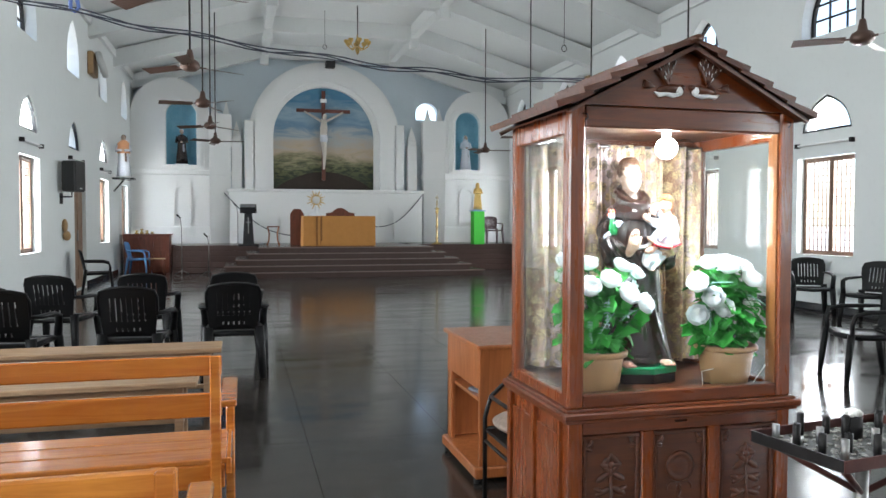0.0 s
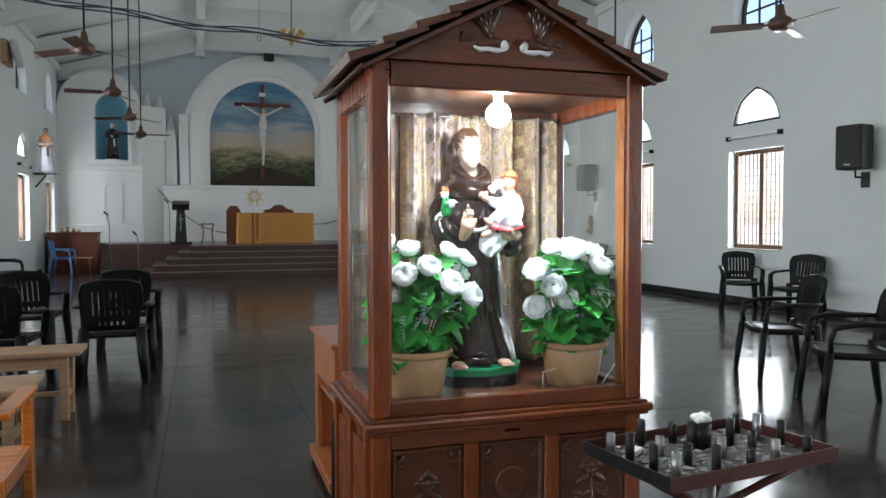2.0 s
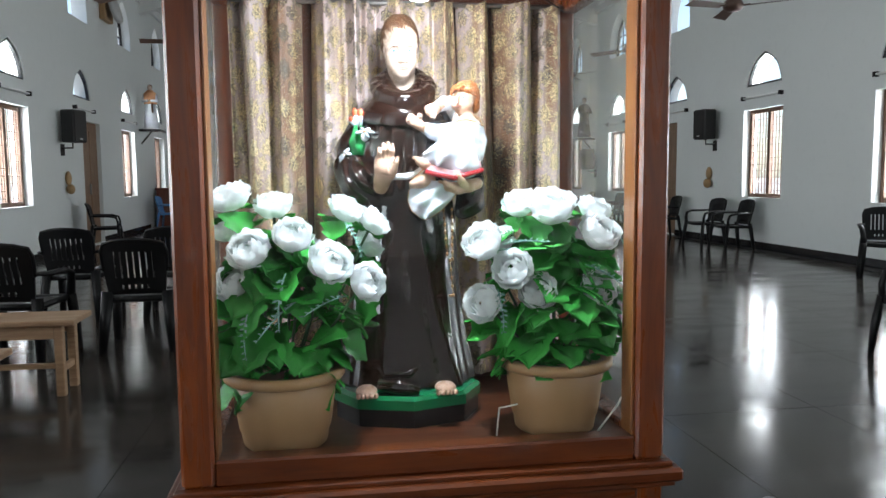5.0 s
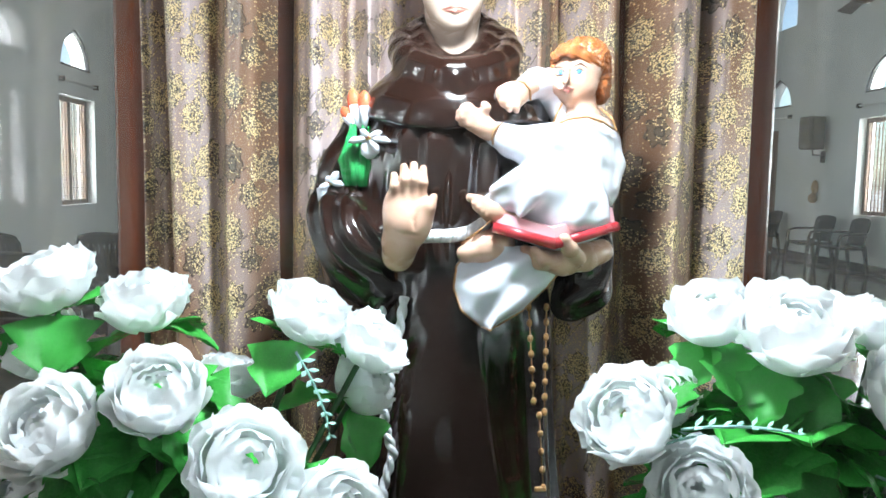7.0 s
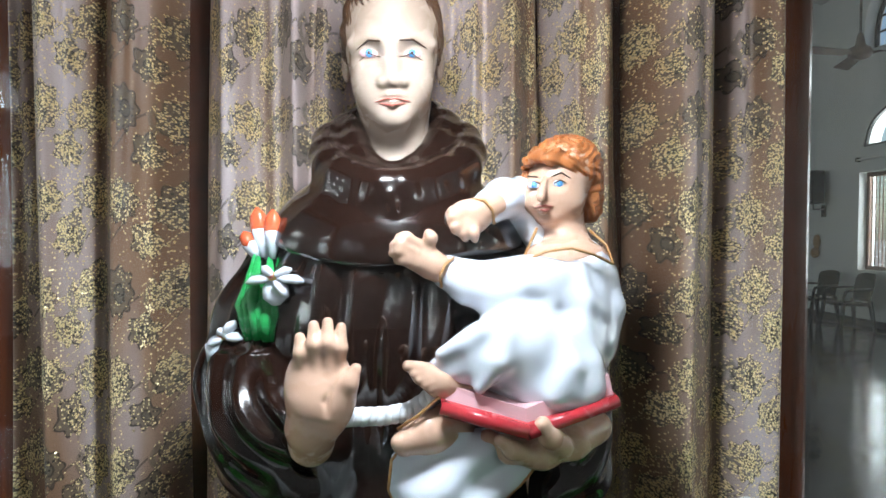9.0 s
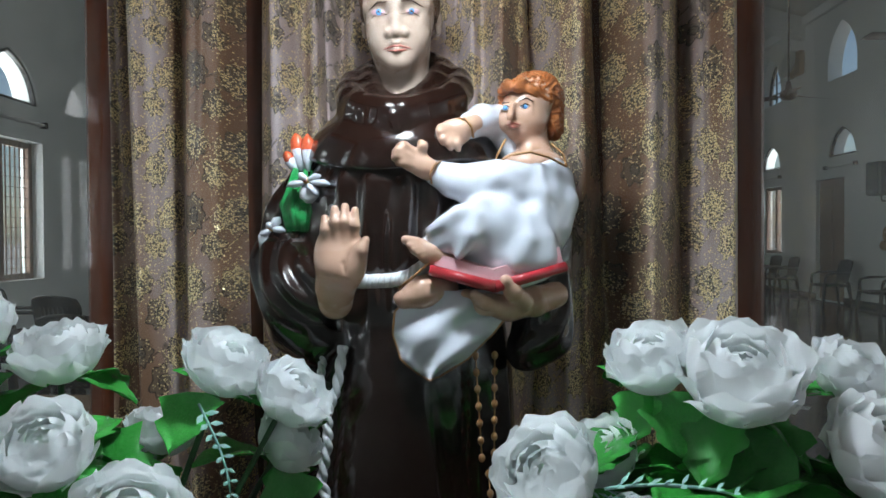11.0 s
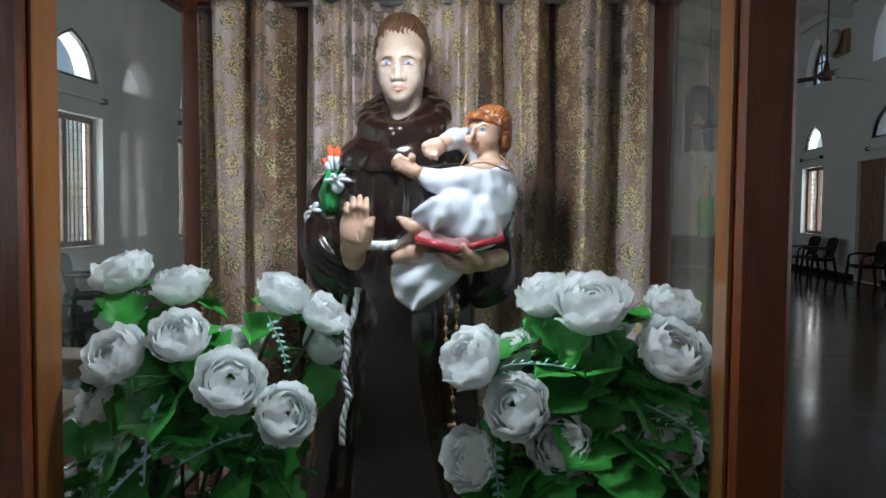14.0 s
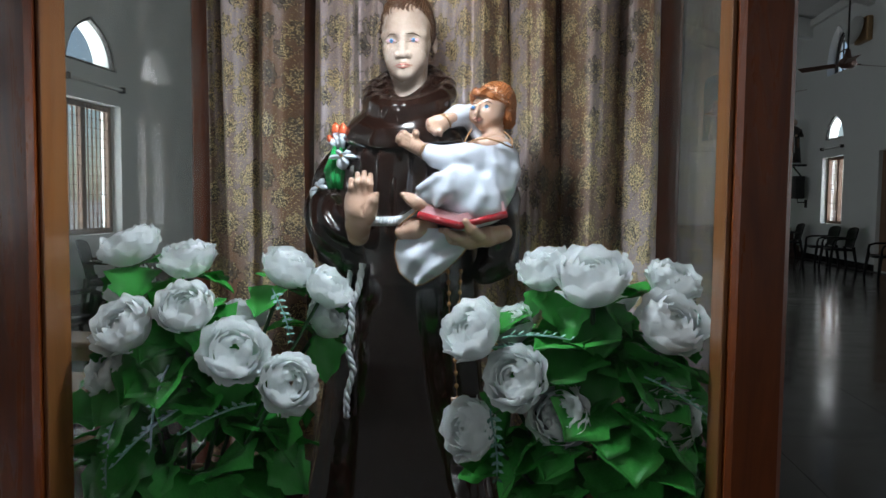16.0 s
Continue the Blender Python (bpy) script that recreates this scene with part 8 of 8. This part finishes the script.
# ---- fittings on walls and ceiling ----
def make_fan():
    t = thing("ceiling_fan", pose(0, 0, 0), "brown three-bladed ceiling fan on a long rod", "fan", "ceiling fans")
    b = Build().tube([(0, 0, 0.1), (0, 0, 3.36)], 0.013, 8)
    part("rod", b, IRON, t)
    b = Build().lathe([(0.0, -0.09), (0.07, -0.085), (0.115, -0.05), (0.12, -0.01), (0.10, 0.03), (0.05, 0.06), (0.03, 0.17), (0.0, 0.18)], seg=24)
    part("motor", b, FANBROWN, t)
    b = Build().lathe([(0.0, 3.25), (0.05, 3.25), (0.035, 3.36), (0, 3.36)], seg=12)
    part("canopy", b, FANBROWN, t)
    for k in range(3):
        a = k * 2 * math.pi / 3
        b = Build()
        m = Matrix.Rotation(a, 4, 'Z')
        b.tf = m
        vs = []
        for i in range(9):
            f = i / 8
            x = 0.16 + 0.5 * f
            w = 0.055 + 0.02 * f
            for s in (-1, 1):
                vs.append((x, s * w, -0.03 + s * 0.018 - 0.012 * f))
        fs = [[2 * i, 2 * i + 1, 2 * i + 3, 2 * i + 2] for i in range(8)]
        b.add(vs + [(x, y, z - 0.004) for x, y, z in vs], fs + [[18 + j for j in f] for f in fs] + [[0, 1, 19, 18], [16, 17, 35, 34]])
        b.tube([(0.09, 0, -0.03), (0.2, 0, -0.03)], 0.012, 6)
        part("blade", b, FANBROWN, t)
    return t


fan = make_fan()
fan.matrix_basis = pose(0.35, 10.2, 3.30, 0, 0, 25)
for x, y, a in ((0.35, 7.1, 10), (0.35, 13.2, 70), (0.35, 16.1, 40), (0.35, 19.0, 100), (7.08, 6.95, 30), (7.08, 10.1, 75), (7.08, 13.2, 15), (7.08, 16.2, 55), (7.08, 19.4, 95), (0.35, 4.0, 20), (7.08, 3.9, 60)):
    copy_thing(fan, pose(x, y, 3.30, 0, 0, a))


def make_tube():
    t = thing("tube_light", pose(0, 0, 0), "unlit white tube lamp on a wall batten", "lamp", "tube lamps")
    b = Build().box(0.0, 0.03, -0.58, 0.58, -0.02, 0.02, 0.004)
    part("batten", b, TUBELIGHT, t)
    b = Build().tube([(0.05, -0.55, 0.0), (0.05, 0.55, 0.0)], 0.014, 10)
    part("tube", b, WHITE, t)
    for s in (-1, 1):
        b = Build().box(0.0, 0.075, s * 0.57 - 0.025, s * 0.57 + 0.025, -0.035, 0.035, 0.004)
        part("end_cap", b, IRON, t)
    return t


tube = make_tube()
tube.matrix_basis = pose(XL, BAYS[5], 2.63)
for y in BAYS[2:]:
    if y != BAYS[5]:
        copy_thing(tube, pose(XL, y, 2.63))
    copy_thing(tube, pose(XR, y, 2.63, 0, 0, 180))


def make_speaker():
    t = thing("wall_speaker", pose(0, 0, 0), "black box loudspeaker on a wall bracket", "speaker", "wall speakers")
    b = Build()
    b.box(0.12, 0.38, -0.18, 0.18, -0.28, 0.28, 0.022)
    part("cabinet", b, SPEAKER, t)
    b = Build().box(0.376, 0.392, -0.16, 0.16, -0.26, 0.26, 0.01)
    part("grille", b, IRON, t)
    b = Build()
    b.tube([(0.0, 0, -0.37), (0.22, 0, -0.37), (0.22, 0, -0.27)], 0.014, 8)
    b.box(0.0, 0.02, -0.06, 0.06, -0.5, -0.3, 0.004)
    part("bracket", b, IRON, t)
    b = Build().box(0.392, 0.396, -0.04, 0.04, -0.23, -0.21, 0.001)
    part("badge", b, TUBELIGHT, t)
    return t


spk = make_speaker()
spk.matrix_basis = pose(XL, 15.75, 2.22, 0, 0, -18)
for x, y, a in ((XR, 15.3, 188), (XR, 8.35, 190), (XR, 21.9, 185)):
    copy_thing(spk, pose(x, y, 2.25 if y < 20 else 1.75, 0, 0, a))

# small tan holy-water brackets beside the doors
for x, y, s in ((XL, 15.9, 1), (XR, 15.45, -1)):
    b = Build()
    b.ball((x + s * 0.04, y, 1.32), 0.05, 0.09, 0.13, 12, 8)
    b.ball((x + s * 0.07, y, 1.13), 0.07, 0.10, 0.09, 12, 8)
    solid("holy_water_stoup", b, MASKTAN, "tan moulded holy water stoup on the wall", "stoup", group="stoups")

# old box fan high on the west wall
t = thing("wall_fan_box", pose(XL, 18.75, 4.85), "dusty beige wall fan in a square frame", "fan")
b = Build().box(0.0, 0.12, -0.3, 0.3, -0.25, 0.25, 0.02)
part("housing", b, MASKTAN, t)
b = Build().lathe([(0.28, 0.0), (0.3, 0.05), (0.28, 0.1), (0.1, 0.12), (0.0, 0.12)], seg=20)
ob = part("guard", b, TUBELIGHT, t)
ob.matrix_basis = pose(0.2, 0, 0, 0, 75, 0)
t = copy_thing(t, pose(XR, 18.9, 4.95, 0, 0, 180))

# chandelier
t = thing("chandelier", pose(3.71, 19.2, 5.7), "small gilded chandelier on a chain", "chandelier")
b = Build().lathe([(0.0, -0.2), (0.03, -0.16), (0.06, -0.08), (0.03, 0.0), (0.07, 0.1), (0.03, 0.2), (0.015, 0.3), (0.0, 0.3)], seg=14)
part("stem", b, BRASS, t)
for k in range(8):
    a = k * math.pi / 4
    c, s = math.cos(a), math.sin(a)
    b = Build()
    b.tube([(0.03 * c, 0.03 * s, 0.0), (0.15 * c, 0.15 * s, -0.06), (0.26 * c, 0.26 * s, 0.02), (0.27 * c, 0.27 * s, 0.06)], 0.014, 6)
    b.lathe([(0.02, 0.05), (0.06, 0.1), (0.065, 0.15), (0.05, 0.15)], (0.27 * c, 0.27 * s, 0), 10)
    part("arm", b, GOLD, t)
b = Build().tube([(0, 0, 0.3), (0, 0, 1.05)], 0.012, 6)
part("chain", b, IRON, t)
for x, y, z in ((3.1, 21.0, 6.0), (6.9, 14.0, 4.65)):
    b = Build()
    b.tube([(x, y, roof_z(x) + 0.36), (x, y, z + 0.12)], 0.006, 5)
    b.tube([(x + 0.05 * math.sin(a), y, z + 0.06 + 0.06 * math.cos(a)) for a in [i * math.pi / 8 for i in range(17)]], 0.008, 6)
    solid("ceiling_hook", b, IRON, "small iron ring hanging from the ceiling", "hook", group="hooks")

# cable that feeds the shrine lamp, strung from the west wall
for k in range(3):
    pts = []
    for i in range(61):
        f = i / 60
        x = XL + (2.50 - XL) * f
        d = 2.50 - x
        pts.append((x, 3.62 + 0.18 * min(1, d / 0.3) + 0.008 * math.sin(33 * f + 2.1 * k), 2.035 + 0.012 * d + 0.034 * d * d + 0.009 * math.cos(27 * f + 2.1 * k) + 0.008 * math.sin(61 * f) - 0.25 * max(0, 0.03 - d)))
    b = Build().tube(pts, 0.0032, 6)
    solid("overhead_cable", b, CABLE, "grey cable strung from the wall to the shrine roof", "cable", group="overhead cables")
b = Build().tube([(0.30, 3.8, 2.27), (0.30, 3.8, 2.235), (0.315, 3.8, 2.225), (0.33, 3.8, 2.24), (0.325, 3.8, 2.27)], 0.008, 6)
solid("cable_tape", b, plain("blue_tape", (0.12, 0.2, 0.5), 0.5), "loop of blue tape on the cable", "tape")
# wires inside the shrine
b = Build().tube([(2.535, 3.15, 1.742), (2.60, 3.22, 1.72), (2.75, 3.3, 1.74), (2.86, 3.36, 1.70)], 0.002, 5)
solid("lamp_wire", b, IRON, "thin wire to the shrine lamp", "wire")
for pts in (((2.62, 2.98, 0.78), (2.63, 3.0, 0.83), (2.66, 2.97, 0.845)), ((2.82, 2.96, 0.78), (2.86, 2.95, 0.84), (2.88, 2.94, 0.885))):
    b = Build().tube(pts, 0.0022, 5)
    solid("loose_wire", b, FOILWHITE, "loose pale wire end on the shrine floor", "wire", group="loose wires")

# small round projector box above the arch
b = Build().box(3.55, 3.85, 25.0, 25.3, 6.35, 6.55, 0.01)
solid("junction_box", b, SPEAKER, "small black box above the altar arch", "box")

# floor slabs
random.seed(21)
TX, TY = 0.905, 1.21
meshes = [Build().box(-TX / 2 + 0.0012, TX / 2 - 0.0012, -TY / 2 + 0.0012, TY / 2 - 0.0012, -0.03, 0.0, 0.0008).mesh("slab", FLOOR)]
cells = []
iy = 0
y = YB
while y < YF - 0.1:
    x = XL + TX / 2
    while x < XR - 0.02:
        cells.append((x, y + TY / 2))
        x += TX
    y += TY
cells = [c for c in cells if c[1] < 23.5]
cells.sort(key=lambda c: abs(c[0] - 2.5) * 0.7 + abs(c[1] - 6.0))
for x, y in cells[:300]:
    ob = new("slab", meshes[0])
    ob.parent = floor
    ob.matrix_basis = pose(x, y, random.uniform(-0.0004, 0.0), random.uniform(-0.02, 0.02), random.uniform(-0.02, 0.02), random.choice((0, 180)))
b = Build()
for x, y in cells[300:]:
    b.box(x - TX / 2 + 0.0012, min(XR, x + TX / 2 - 0.0012), y - TY / 2 + 0.0012, y + TY / 2 - 0.0012, -0.03, 0.0, 0.0008)
tagged(part("far_slabs", b, FLOOR, floor), kind="stuff")
